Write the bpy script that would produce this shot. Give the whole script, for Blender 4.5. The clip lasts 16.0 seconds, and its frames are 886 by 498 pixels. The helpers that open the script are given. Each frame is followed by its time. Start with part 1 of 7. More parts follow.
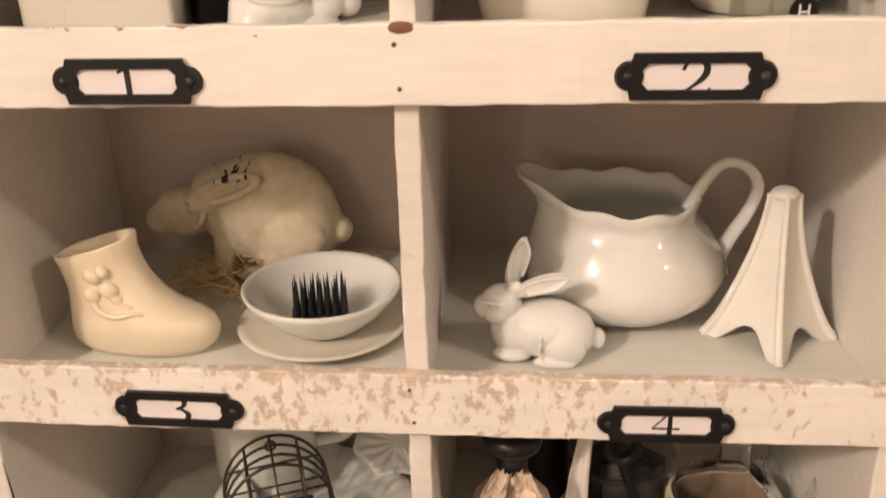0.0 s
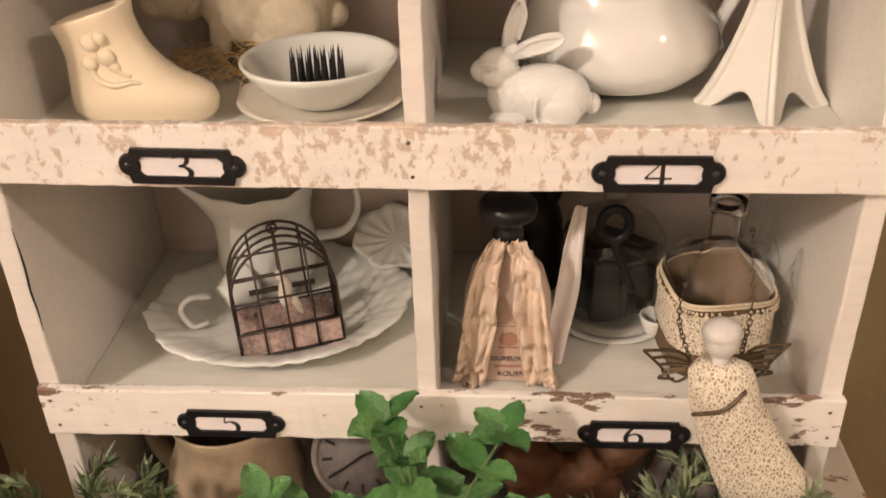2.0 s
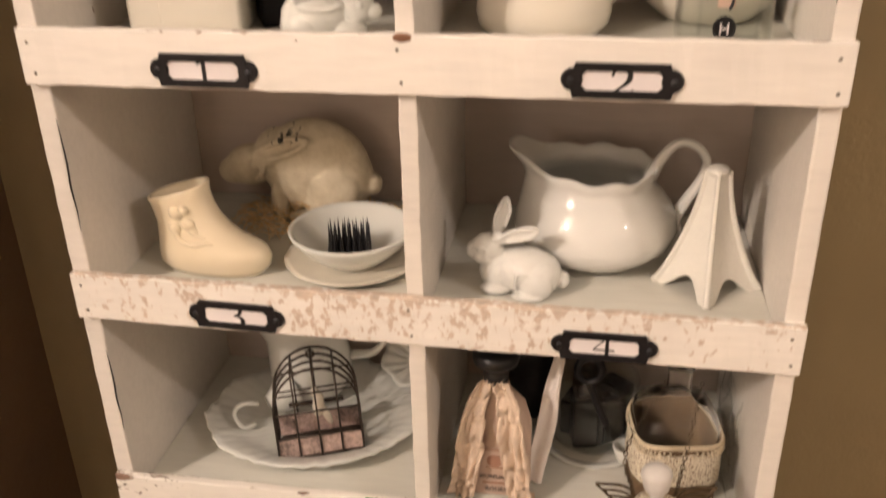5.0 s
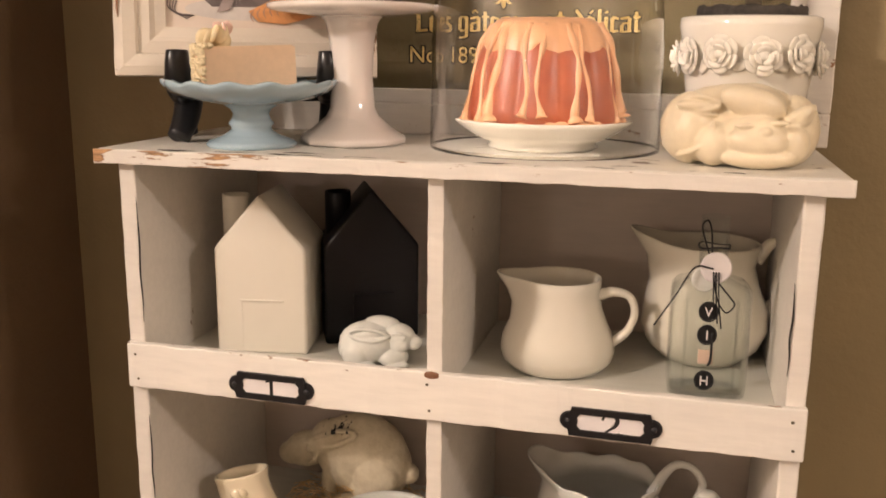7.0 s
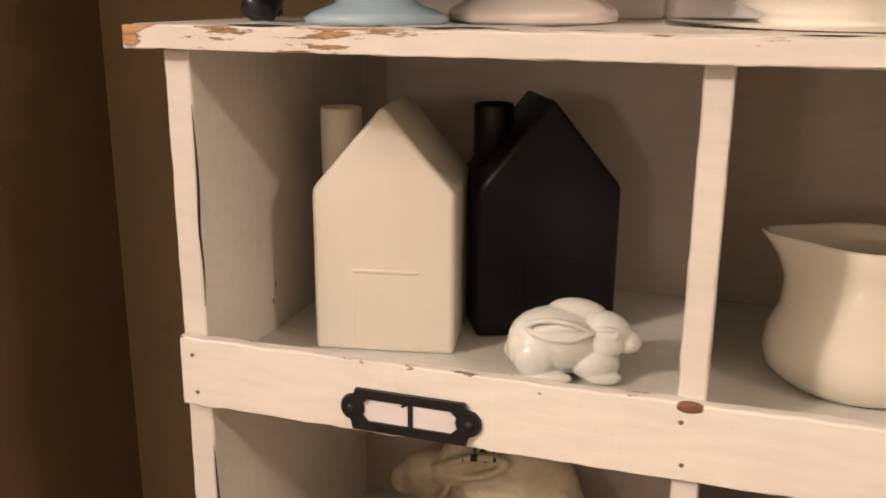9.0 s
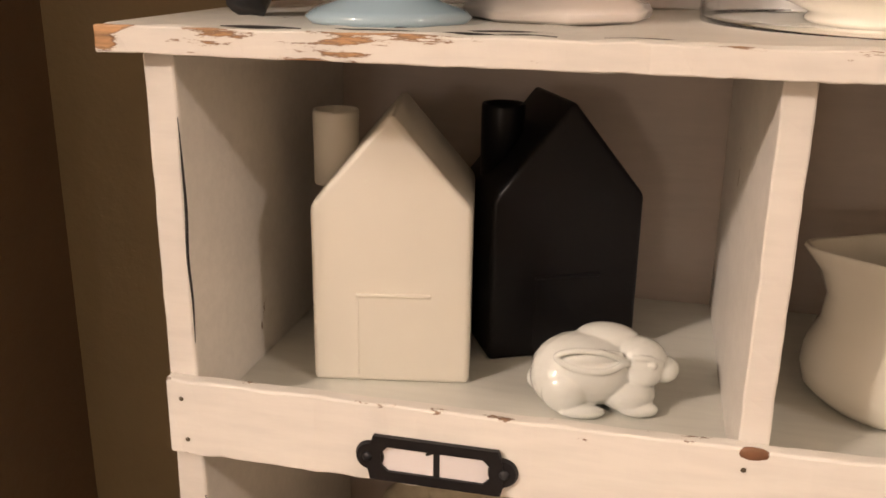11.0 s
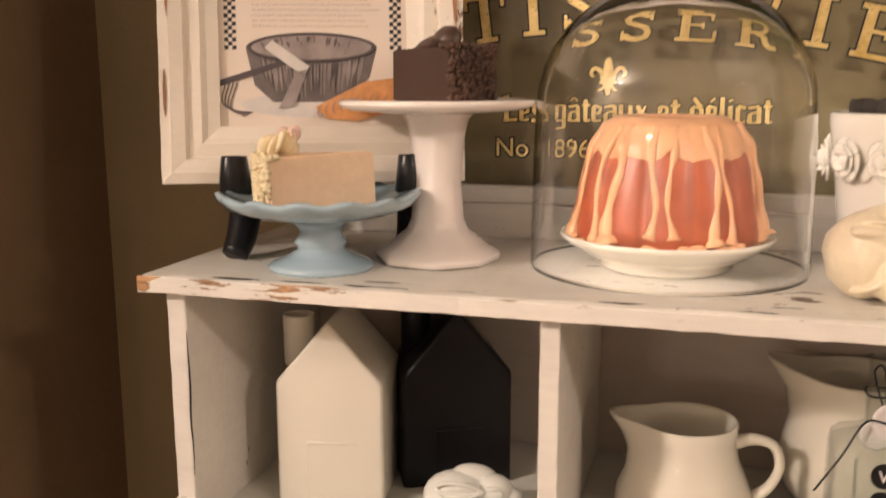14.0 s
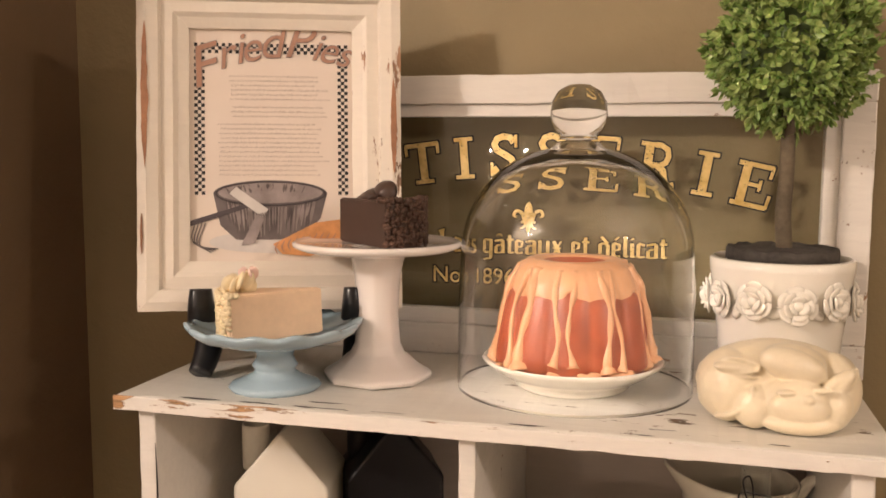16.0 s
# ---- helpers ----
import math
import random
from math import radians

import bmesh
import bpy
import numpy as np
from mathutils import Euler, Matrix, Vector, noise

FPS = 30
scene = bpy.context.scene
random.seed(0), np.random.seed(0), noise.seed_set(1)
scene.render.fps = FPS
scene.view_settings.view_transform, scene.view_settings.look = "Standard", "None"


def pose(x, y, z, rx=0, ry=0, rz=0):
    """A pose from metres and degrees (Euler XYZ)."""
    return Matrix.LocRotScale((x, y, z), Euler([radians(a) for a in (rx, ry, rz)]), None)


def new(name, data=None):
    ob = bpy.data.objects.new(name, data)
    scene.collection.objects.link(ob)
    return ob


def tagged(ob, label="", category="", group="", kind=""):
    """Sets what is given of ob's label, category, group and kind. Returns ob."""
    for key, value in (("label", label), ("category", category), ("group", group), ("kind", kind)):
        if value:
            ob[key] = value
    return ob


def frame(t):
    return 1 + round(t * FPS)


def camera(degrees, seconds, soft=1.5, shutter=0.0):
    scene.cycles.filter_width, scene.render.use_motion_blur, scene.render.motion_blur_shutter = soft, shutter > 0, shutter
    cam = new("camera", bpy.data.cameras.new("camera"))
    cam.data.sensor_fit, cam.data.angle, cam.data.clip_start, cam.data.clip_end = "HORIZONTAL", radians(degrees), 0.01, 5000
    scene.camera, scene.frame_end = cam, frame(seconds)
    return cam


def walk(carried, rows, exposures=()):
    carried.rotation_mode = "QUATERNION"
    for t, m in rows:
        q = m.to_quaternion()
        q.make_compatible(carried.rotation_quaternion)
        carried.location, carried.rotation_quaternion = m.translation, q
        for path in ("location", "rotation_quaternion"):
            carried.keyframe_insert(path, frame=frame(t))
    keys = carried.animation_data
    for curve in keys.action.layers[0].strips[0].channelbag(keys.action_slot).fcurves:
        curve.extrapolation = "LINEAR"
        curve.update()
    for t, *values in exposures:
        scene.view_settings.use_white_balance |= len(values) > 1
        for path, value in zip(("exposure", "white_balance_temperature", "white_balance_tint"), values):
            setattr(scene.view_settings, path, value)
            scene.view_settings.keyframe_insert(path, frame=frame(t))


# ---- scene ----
cam = camera(51.3, 16.0, soft=1.6, shutter=0.5)
# seconds, eye x, y, z, then yaw, pitch and roll in degrees
ROWS = [
    (0.0, -0.0048, -0.0204, 1.4857, 3.70, -23.59, 1.40),
    (0.5, -0.0114, -0.0370, 1.4641, 3.24, -24.62, 1.36),
    (1.0, -0.0123, -0.0493, 1.4415, 3.25, -26.55, 1.24),
    (1.5, -0.0131, -0.0530, 1.4278, 3.00, -28.71, 1.25),
    (2.0, -0.0059, -0.0642, 1.4190, 3.21, -30.37, 1.57),
    (2.5, -0.0092, -0.0683, 1.4147, 3.45, -32.08, 1.54),
    (3.0, -0.0041, -0.0742, 1.4092, 3.93, -34.33, 1.50),
    (5.5, 0.0909, -0.1792, 1.5913, 11.06, -22.19, 0.79),
    (6.0, 0.1101, -0.2005, 1.6208, 12.80, -17.53, 0.20),
    (6.5, 0.1202, -0.2259, 1.6434, 13.87, -14.30, -0.27),
    (7.0, 0.1278, -0.2426, 1.6606, 14.82, -12.32, -0.58),
    (7.5, 0.1185, -0.2349, 1.6543, 16.09, -11.53, -0.87),
    (8.0, 0.0812, -0.1667, 1.6304, 17.55, -12.30, -0.59),
    (8.5, 0.0113, -0.0557, 1.6101, 17.82, -13.83, -0.45),
    (9.0, -0.0478, 0.0148, 1.5924, 17.63, -15.56, -0.41),
    (11.5, -0.1113, 0.0600, 1.6142, 12.43, -18.05, -0.84),
    (12.0, -0.0855, 0.0360, 1.6223, 13.75, -17.14, -0.60),
    (12.5, -0.0437, -0.0066, 1.6402, 15.21, -15.13, -0.12),
    (13.0, -0.0095, -0.0448, 1.6559, 15.94, -13.69, -0.05),
    (13.5, 0.0126, -0.0841, 1.6798, 15.93, -12.26, 0.18),
    (14.0, 0.0395, -0.1246, 1.7119, 16.50, -10.48, 0.10),
    (14.5, 0.0715, -0.1417, 1.7365, 16.55, -9.19, -0.22),
    (15.0, 0.0880, -0.1657, 1.7581, 15.70, -7.94, -0.49),
    (15.5, 0.0891, -0.1980, 1.7677, 14.88, -6.88, -0.54),
    (16.0, 0.0970, -0.2136, 1.7758, 14.92, -6.21, -0.35),
]
walk(cam, [(t, pose(x, y, z, 90 + pitch, roll, yaw)) for t, x, y, z, yaw, pitch, roll in ROWS],
     [(0.0, -0.08), (3.0, 0.0), (5.5, -0.14), (9.0, -0.26), (12.0, -0.27), (16.0, -0.22)])

# ---- light ----
world = bpy.data.worlds.new("world")
scene.world = world
world.use_nodes = True
world.node_tree.nodes["Background"].inputs[0].default_value = (1.0, 0.82, 0.68, 1)
world.node_tree.nodes["Background"].inputs[1].default_value = 0.008


def bulb(x, y, z, watts, radius=0.022):
    data = bpy.data.lights.new("bulb", "POINT")
    data.energy, data.color, data.shadow_soft_size = watts, (1.0, 0.83, 0.715), radius
    new("bulb_light", data).location = (x, y, z)


# the room's warm ceiling fittings, to either side of the camera
for dx, dy in ((0.0, 0.0), (0.16, 0.05), (0.05, -0.14)):
    bulb(-1.75 + dx, -1.4 + dy, 2.72, 54)
bulb(1.60, -0.60, 2.42, 24)
bulb(1.72, -0.52, 2.42, 13)
# a small four-bulb lamp on the far side of the room
for dx, dz in ((-0.07, 0.0), (0.07, 0.0), (-0.07, 0.11), (0.07, 0.11)):
    bulb(-0.62 + dx, -2.20, 1.66 + dz, 3.2, 0.006)


# ---- materials ----
def material(name):
    m = bpy.data.materials.new(name)
    m.use_nodes = True
    nt = m.node_tree
    return m, nt, nt.nodes["Principled BSDF"]


def node(nt, kind, **inputs):
    n = nt.nodes.new(kind)
    for k, v in inputs.items():
        n.inputs[k.replace("_", " ")].default_value = v
    return n


def coords(nt, stretch=(1, 1, 1)):
    c = nt.nodes.new("ShaderNodeTexCoord")
    m = nt.nodes.new("ShaderNodeMapping")
    m.inputs["Scale"].default_value = stretch
    nt.links.new(c.outputs["Object"], m.inputs["Vector"])
    return m.outputs["Vector"]


def ramp(nt, src, stops):
    r = nt.nodes.new("ShaderNodeValToRGB")
    e = r.color_ramp.elements
    while len(e) < len(stops):
        e.new(0.5)
    for el, (p, c) in zip(e, stops):
        el.position, el.color = p, (*c, 1) if len(c) == 3 else c
    nt.links.new(src, r.inputs[0])
    return r.outputs[0]


def mix(nt, fac, a, b):
    m = nt.nodes.new("ShaderNodeMix")
    m.data_type = "RGBA"
    for sock, v in ((m.inputs[0], fac), (m.inputs[6], a), (m.inputs[7], b)):
        if isinstance(v, (tuple, float, int)):
            sock.default_value = (*v, 1) if isinstance(v, tuple) else v
        else:
            nt.links.new(v, sock)
    return m.outputs[2]


def bump(nt, b, height, strength, distance=0.001):
    n = nt.nodes.new("ShaderNodeBump")
    n.inputs["Strength"].default_value, n.inputs["Distance"].default_value = strength, distance
    nt.links.new(height, n.inputs["Height"])
    nt.links.new(n.outputs[0], b.inputs["Normal"])


def noise_tex(nt, vec, scale, detail=4, rough=0.6):
    n = node(nt, "ShaderNodeTexNoise", Scale=scale, Detail=detail, Roughness=rough)
    nt.links.new(vec, n.inputs["Vector"])
    return n.outputs["Fac"]


def plain(name, colour, rough=0.4, vary=0.06, scale=60, metal=0.0, coat=0.0, relief=0.08):
    """A surface with a slight mottle at two scales."""
    m, nt, b = material(name)
    v = coords(nt)
    f = noise_tex(nt, v, scale)
    g = noise_tex(nt, v, scale * 0.15, 2)
    lo = tuple(max(0, c * (1 - vary)) for c in colour)
    hi = tuple(min(1, c * (1 + vary)) for c in colour)
    c1 = ramp(nt, f, ((0.3, lo), (0.7, hi)))
    c2 = ramp(nt, g, ((0.35, lo), (0.65, hi)))
    nt.links.new(mix(nt, 0.5, c1, c2), b.inputs["Base Color"])
    b.inputs["Roughness"].default_value, b.inputs["Metallic"].default_value = rough, metal
    b.inputs["Coat Weight"].default_value, b.inputs["Coat Roughness"].default_value = coat, 0.03
    if relief:
        bump(nt, b, f, relief)
    return m


def worn_paint(name, chips, stretch=(0.35, 1, 1), scale=90, paint=(0.82, 0.78, 0.725), wood=(0.30, 0.17, 0.095), rough=0.5, streaks=0.25):
    """White paint, brushed on, rubbed and chipped down to brown wood; chips from 0 (whole) to 1 (mostly gone)."""
    m, nt, b = material(name)
    v = coords(nt, stretch)
    big = noise_tex(nt, v, scale * 0.11, 3)
    fine = noise_tex(nt, v, scale, 5, 0.7)
    brush = noise_tex(nt, coords(nt, (8, 60, 60)), 3.0, 4)
    add = nt.nodes.new("ShaderNodeMath")
    add.operation = "MULTIPLY_ADD"
    nt.links.new(big, add.inputs[0])
    add.inputs[1].default_value = 0.85
    nt.links.new(fine, add.inputs[2])
    edge = 1.12 - 0.20 * chips
    div = nt.nodes.new("ShaderNodeMath")
    div.operation = "MULTIPLY"
    div.inputs[1].default_value = 0.6
    nt.links.new(add.outputs[0], div.inputs[0])
    mask = ramp(nt, div.outputs[0], ((edge * 0.6 - 0.008, (0, 0, 0)), (edge * 0.6 + 0.008, (1, 1, 1))))
    woodc = ramp(nt, noise_tex(nt, v, scale * 1.7, 3), ((0.3, tuple(c * 0.45 for c in wood)), (0.7, tuple(c * 1.35 for c in wood))))
    lo = tuple(c * (1 - 0.16) for c in paint)
    pc = mix(nt, streaks, ramp(nt, big, ((0.3, lo), (0.62, paint))), ramp(nt, brush, ((0.35, tuple(c * 0.8 for c in paint)), (0.6, paint))))
    nt.links.new(mix(nt, mask, pc, woodc), b.inputs["Base Color"])
    b.inputs["Roughness"].default_value = rough
    inv = nt.nodes.new("ShaderNodeMath")
    inv.operation = "MULTIPLY_ADD"
    inv.inputs[1].default_value = -1.0
    nt.links.new(mask, inv.inputs[0])
    nt.links.new(brush, inv.inputs[2])
    bump(nt, b, inv.outputs[0], 0.35, 0.0006)
    return m


def math_node(nt, op, a, b=None, c=None):
    n = nt.nodes.new("ShaderNodeMath")
    n.operation = op
    for sock, v in zip(n.inputs, (a, b, c)):
        if isinstance(v, (int, float)):
            sock.default_value = v
        elif v is not None:
            nt.links.new(v, sock)
    return n.outputs[0]


def rubbed_edge(name, top, slope, clusters, wood, limit=0.74, stretch=(0.4, 1, 1.1), scale=110, edge=0.16, paint=(0.88, 0.845, 0.79), soft=0.03, line=(0.13, 0.075, 0.05), size=0.0022):
    """Painted board worn to the wood in named places and along its upper edge, each chip with a dark rim."""
    m, nt, b = material(name)
    c = nt.nodes.new("ShaderNodeTexCoord")
    xyz = nt.nodes.new("ShaderNodeSeparateXYZ")
    nt.links.new(c.outputs["Object"], xyz.inputs[0])
    x, z = xyz.outputs[0], xyz.outputs[2]
    v = coords(nt, stretch)
    total = math_node(nt, "ADD", noise_tex(nt, v, scale, 6, 0.72), math_node(nt, "MULTIPLY", noise_tex(nt, v, scale * 0.25, 3), 0.45))
    total = math_node(nt, "SUBTRACT", total, 0.225)
    for cx, half, gain in clusters:
        d = math_node(nt, "DIVIDE", math_node(nt, "SUBTRACT", x, cx), half)
        g = math_node(nt, "EXPONENT", math_node(nt, "MULTIPLY", math_node(nt, "MULTIPLY", d, d), -1.0))
        total = math_node(nt, "MULTIPLY_ADD", g, gain, total)
    level = math_node(nt, "MULTIPLY_ADD", math_node(nt, "SUBTRACT", x, -0.33), slope, top)
    e = math_node(nt, "DIVIDE", math_node(nt, "ABSOLUTE", math_node(nt, "SUBTRACT", z, level)), size)
    total = math_node(nt, "MULTIPLY_ADD", math_node(nt, "EXPONENT", math_node(nt, "MULTIPLY", e, -1.0)), edge, total)
    brush = noise_tex(nt, coords(nt, (8, 60, 60)), 3.0, 4)
    lo = tuple(k * 0.86 for k in paint)
    pc = mix(nt, 0.4, ramp(nt, noise_tex(nt, v, scale * 0.1, 3), ((0.3, lo), (0.6, paint))), ramp(nt, brush, ((0.35, lo), (0.6, paint))))
    grain = noise_tex(nt, coords(nt, (0.15, 1, 1.6)), scale * 3, 4)
    wc = ramp(nt, grain, ((0.3, tuple(k * 0.62 for k in wood)), (0.7, tuple(min(1, k * 1.25) for k in wood))))
    bare = ramp(nt, total, ((limit - soft, (0, 0, 0)), (limit, (1, 1, 1))))
    rim = ramp(nt, total, ((limit - soft, (0, 0, 0)), (limit, (1, 1, 1)), (limit + 0.05, (0, 0, 0))))
    nt.links.new(mix(nt, math_node(nt, "MULTIPLY", rim, 0.75), mix(nt, bare, pc, wc), line), b.inputs["Base Color"])
    b.inputs["Roughness"].default_value = 0.5
    bump(nt, b, math_node(nt, "MULTIPLY_ADD", bare, -1.0, brush), 0.4, 0.0007)
    return m


def glass(name, colour=(1, 1, 1), rough=0.0, ior=1.45):
    m, nt, b = material(name)
    b.inputs["Base Color"].default_value = (*colour, 1)
    b.inputs["Roughness"].default_value, b.inputs["IOR"].default_value = rough, ior
    b.inputs["Transmission Weight"].default_value = 1.0
    return m


M_PAINT = worn_paint("cabinet_paint", -0.6)
M_SIDE = worn_paint("panel_paint", -0.55, (1, 1, 0.4), 70)
M_RAIL = rubbed_edge("rail_paint", 1.408, 0.0, ((-0.33, 0.010, 0.10), (0.17, 0.05, 0.03), (-0.12, 0.02, 0.02)), (0.42, 0.26, 0.16), 0.80, edge=0.11)
M_RAIL_WORN = rubbed_edge("rail_paint_rubbed", 1.2155, -0.0135, ((-0.09, 0.085, 0.100), (0.015, 0.05, 0.07), (-0.27, 0.06, 0.07), (0.09, 0.05, 0.03)), (0.68, 0.575, 0.48), 0.71, (0.75, 1, 0.55), 190, 0.15, soft=0.09, line=(0.58, 0.46, 0.37))
M_RAIL_CHIP = rubbed_edge("rail_paint_chipped", 1.0146, 0.0, ((-0.32, 0.03, 0.12), (-0.235, 0.05, 0.09), (-0.06, 0.05, 0.07), (0.03, 0.04, 0.16), (0.13, 0.05, 0.07), (0.20, 0.02, 0.12)), (0.25, 0.155, 0.115), 0.748, (0.4, 1, 1.2), 120, 0.09)
M_TOP = worn_paint("top_paint", 0.16, (0.35, 1, 1), 80, paint=(0.79, 0.765, 0.70), wood=(0.16, 0.10, 0.06))
M_TOPEDGE = rubbed_edge("top_edge_paint", 1.5755, 0.0, ((-0.345, 0.012, 0.26), (-0.225, 0.036, 0.20), (-0.165, 0.03, 0.15), (-0.29, 0.03, 0.14), (-0.07, 0.025, 0.08), (0.05, 0.06, 0.05), (0.19, 0.06, 0.07)), (0.50, 0.28, 0.13), 0.74, (0.22, 1, 1.5), 90, 0.10, (0.82, 0.78, 0.725))
# pinkish white paint, its colour darkened to hold the shade deep in the cubbies
M_INSIDE_SHADE = worn_paint("inside_paint_shaded", -1.5, (1, 1, 1), 60, paint=(0.61, 0.52, 0.46))
M_FLOORP = worn_paint("shelf_paint", -1.5, (0.5, 1, 1), 60, paint=(0.76, 0.755, 0.69), rough=0.28)
M_FRAME = worn_paint("frame_paint", -0.20, (1, 1, 0.25), 60, paint=(0.80, 0.73, 0.63), wood=(0.33, 0.17, 0.09), streaks=0.15)
M_SIGNF = worn_paint("sign_frame_paint", 0.18, (0.4, 1, 0.6), 80, paint=(0.82, 0.78, 0.72))
M_TABLE = worn_paint("table_paint", 0.35, (0.4, 1, 1), 60, paint=(0.62, 0.57, 0.50))


def wall_mat(name, colour):
    m, nt, b = material(name)
    v = coords(nt)
    f = noise_tex(nt, v, 95, 3)
    g = noise_tex(nt, v, 6, 3)
    nt.links.new(ramp(nt, g, ((0.3, tuple(c * 0.93 for c in colour)), (0.7, tuple(c * 1.07 for c in colour)))), b.inputs["Base Color"])
    b.inputs["Roughness"].default_value = 0.6
    bump(nt, b, f, 0.5, 0.002)
    return m


M_WALL = wall_mat("olive_wall_paint", (0.268, 0.206, 0.110))
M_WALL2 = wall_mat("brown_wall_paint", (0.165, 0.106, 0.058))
# invented pale colours for surfaces out of view, chosen to bounce fill light
M_BOUNCEW = wall_mat("cream_bounce_wall", (0.52, 0.46, 0.385))
M_CEIL = wall_mat("ceiling_paint", (0.78, 0.74, 0.68))
M_FLOOR = plain("floor_boards", (0.20, 0.145, 0.10), 0.4, 0.3, 12)

M_CREAM = plain("cream_glaze", (0.80, 0.70, 0.52), 0.07, 0.03, 20, coat=0.5, relief=0.0)
M_IVORY = plain("ivory_glaze", (0.78, 0.735, 0.635), 0.07, 0.03, 20, coat=0.5, relief=0.0)
M_WHITE = plain("white_porcelain", (0.765, 0.765, 0.735), 0.07, 0.02, 20, coat=0.5, relief=0.0)
M_COOL = plain("cool_white_glaze", (0.76, 0.775, 0.74), 0.07, 0.02, 20, coat=0.5, relief=0.0)
M_MATTEW = plain("matte_white_glaze", (0.76, 0.72, 0.63), 0.36, 0.03, 25, relief=0.02)
M_MATTEB = plain("matte_black_glaze", (0.006, 0.0055, 0.0065), 0.38, 0.1, 25, relief=0.02)
M_MATTEB.node_tree.nodes["Principled BSDF"].inputs["Specular IOR Level"].default_value = 0.22
M_PINKW = plain("pinkish_white_glaze", (0.86, 0.80, 0.76), 0.09, 0.02, 20, coat=0.4, relief=0.0)
M_BLUE = plain("pale_blue_glaze", (0.36, 0.48, 0.56), 0.09, 0.06, 18, coat=0.5, relief=0.0)


def chalky():
    """Chalky tan paint with a patch of black flecks where it has come off the back."""
    m, nt, b = material("chalky_tan_paint")
    v = coords(nt)
    f, g = noise_tex(nt, v, 110, 5), noise_tex(nt, v, 22, 3)
    body = mix(nt, 0.5, ramp(nt, f, ((0.3, (0.50, 0.43, 0.30)), (0.7, (0.74, 0.67, 0.52)))), ramp(nt, g, ((0.35, (0.52, 0.44, 0.30)), (0.65, (0.74, 0.67, 0.53)))))
    c = nt.nodes.new("ShaderNodeTexCoord")
    xyz = nt.nodes.new("ShaderNodeSeparateXYZ")
    nt.links.new(c.outputs["Object"], xyz.inputs[0])
    near = None
    for out, mid, half in ((xyz.outputs[0], -0.006, 0.022), (xyz.outputs[2], 0.083, 0.011)):
        d = math_node(nt, "DIVIDE", math_node(nt, "SUBTRACT", out, mid), half)
        k = math_node(nt, "EXPONENT", math_node(nt, "MULTIPLY", math_node(nt, "MULTIPLY", d, d), -1.0))
        near = k if near is None else math_node(nt, "MULTIPLY", near, k)
    fleck = math_node(nt, "MULTIPLY_ADD", near, 0.22, noise_tex(nt, coords(nt, (1.3, 1, 0.6)), 150, 4, 0.6))
    nt.links.new(mix(nt, ramp(nt, fleck, ((0.745, (0, 0, 0)), (0.765, (1, 1, 1)))), body, (0.02, 0.018, 0.016)), b.inputs["Base Color"])
    b.inputs["Roughness"].default_value = 0.7
    bump(nt, b, f, 0.8, 0.0015)
    return m


M_TANR = chalky()
M_BUNNY = plain("antique_ivory_glaze", (0.80, 0.70, 0.52), 0.32, 0.17, 26, coat=0.2, relief=0.05)
M_TOWER = plain("tower_glaze", (0.78, 0.765, 0.71), 0.35, 0.03, 200, relief=0.3)
M_BLACKM = plain("black_iron", (0.012, 0.011, 0.013), 0.42, 0.3, 300, metal=0.3, relief=0.2)
M_BLACKP = plain("black_plastic", (0.010, 0.010, 0.012), 0.3, 0.2, 100)
M_LEAD = plain("dark_lead", (0.045, 0.045, 0.05), 0.45, 0.3, 300, metal=0.7)
M_WIRE = plain("dark_wire", (0.07, 0.055, 0.045), 0.45, 0.4, 300, metal=0.7)
M_BRONZE = plain("dark_bronze", (0.12, 0.085, 0.05), 0.42, 0.4, 300, metal=0.8)
M_CARD = plain("white_card", (0.80, 0.76, 0.77), 0.6, 0.02, 80, relief=0)
M_INK = plain("black_ink", (0.012, 0.011, 0.012), 0.5, 0.1, 80, relief=0)
M_STRAW = plain("straw", (0.74, 0.54, 0.29), 0.7, 0.35, 200)
M_CORK = plain("brown_clay", (0.22, 0.10, 0.05), 0.6, 0.3, 90)
M_GLASS = glass("clear_glass")


def thin_glass():
    """A thin clear wall: light goes straight through, gloss by angle."""
    m, nt, b = material("thin_clear_glass")
    out = [n for n in nt.nodes if n.type == "OUTPUT_MATERIAL"][0]
    clear, gloss, join = nt.nodes.new("ShaderNodeBsdfTransparent"), nt.nodes.new("ShaderNodeBsdfGlossy"), nt.nodes.new("ShaderNodeMixShader")
    clear.inputs["Color"].default_value = (0.965, 0.975, 0.965, 1)
    gloss.inputs["Roughness"].default_value = 0.01
    fr = nt.nodes.new("ShaderNodeLayerWeight")
    fr.inputs["Blend"].default_value = 0.5
    power, scaled = nt.nodes.new("ShaderNodeMath"), nt.nodes.new("ShaderNodeMath")
    power.operation, scaled.operation = "POWER", "MULTIPLY_ADD"
    power.inputs[1].default_value = 2.6
    scaled.inputs[1].default_value, scaled.inputs[2].default_value = 0.60, 0.025
    nt.links.new(fr.outputs["Facing"], power.inputs[0])
    nt.links.new(power.outputs[0], scaled.inputs[0])
    nt.links.new(scaled.outputs[0], join.inputs[0])
    nt.links.new(clear.outputs[0], join.inputs[1])
    nt.links.new(gloss.outputs[0], join.inputs[2])
    nt.links.new(join.outputs[0], out.inputs["Surface"])
    nt.nodes.remove(b)
    return m


M_THIN = thin_glass()
M_POT = plain("warm_white_glaze", (0.86, 0.825, 0.745), 0.09, 0.03, 20, coat=0.5, relief=0.0)
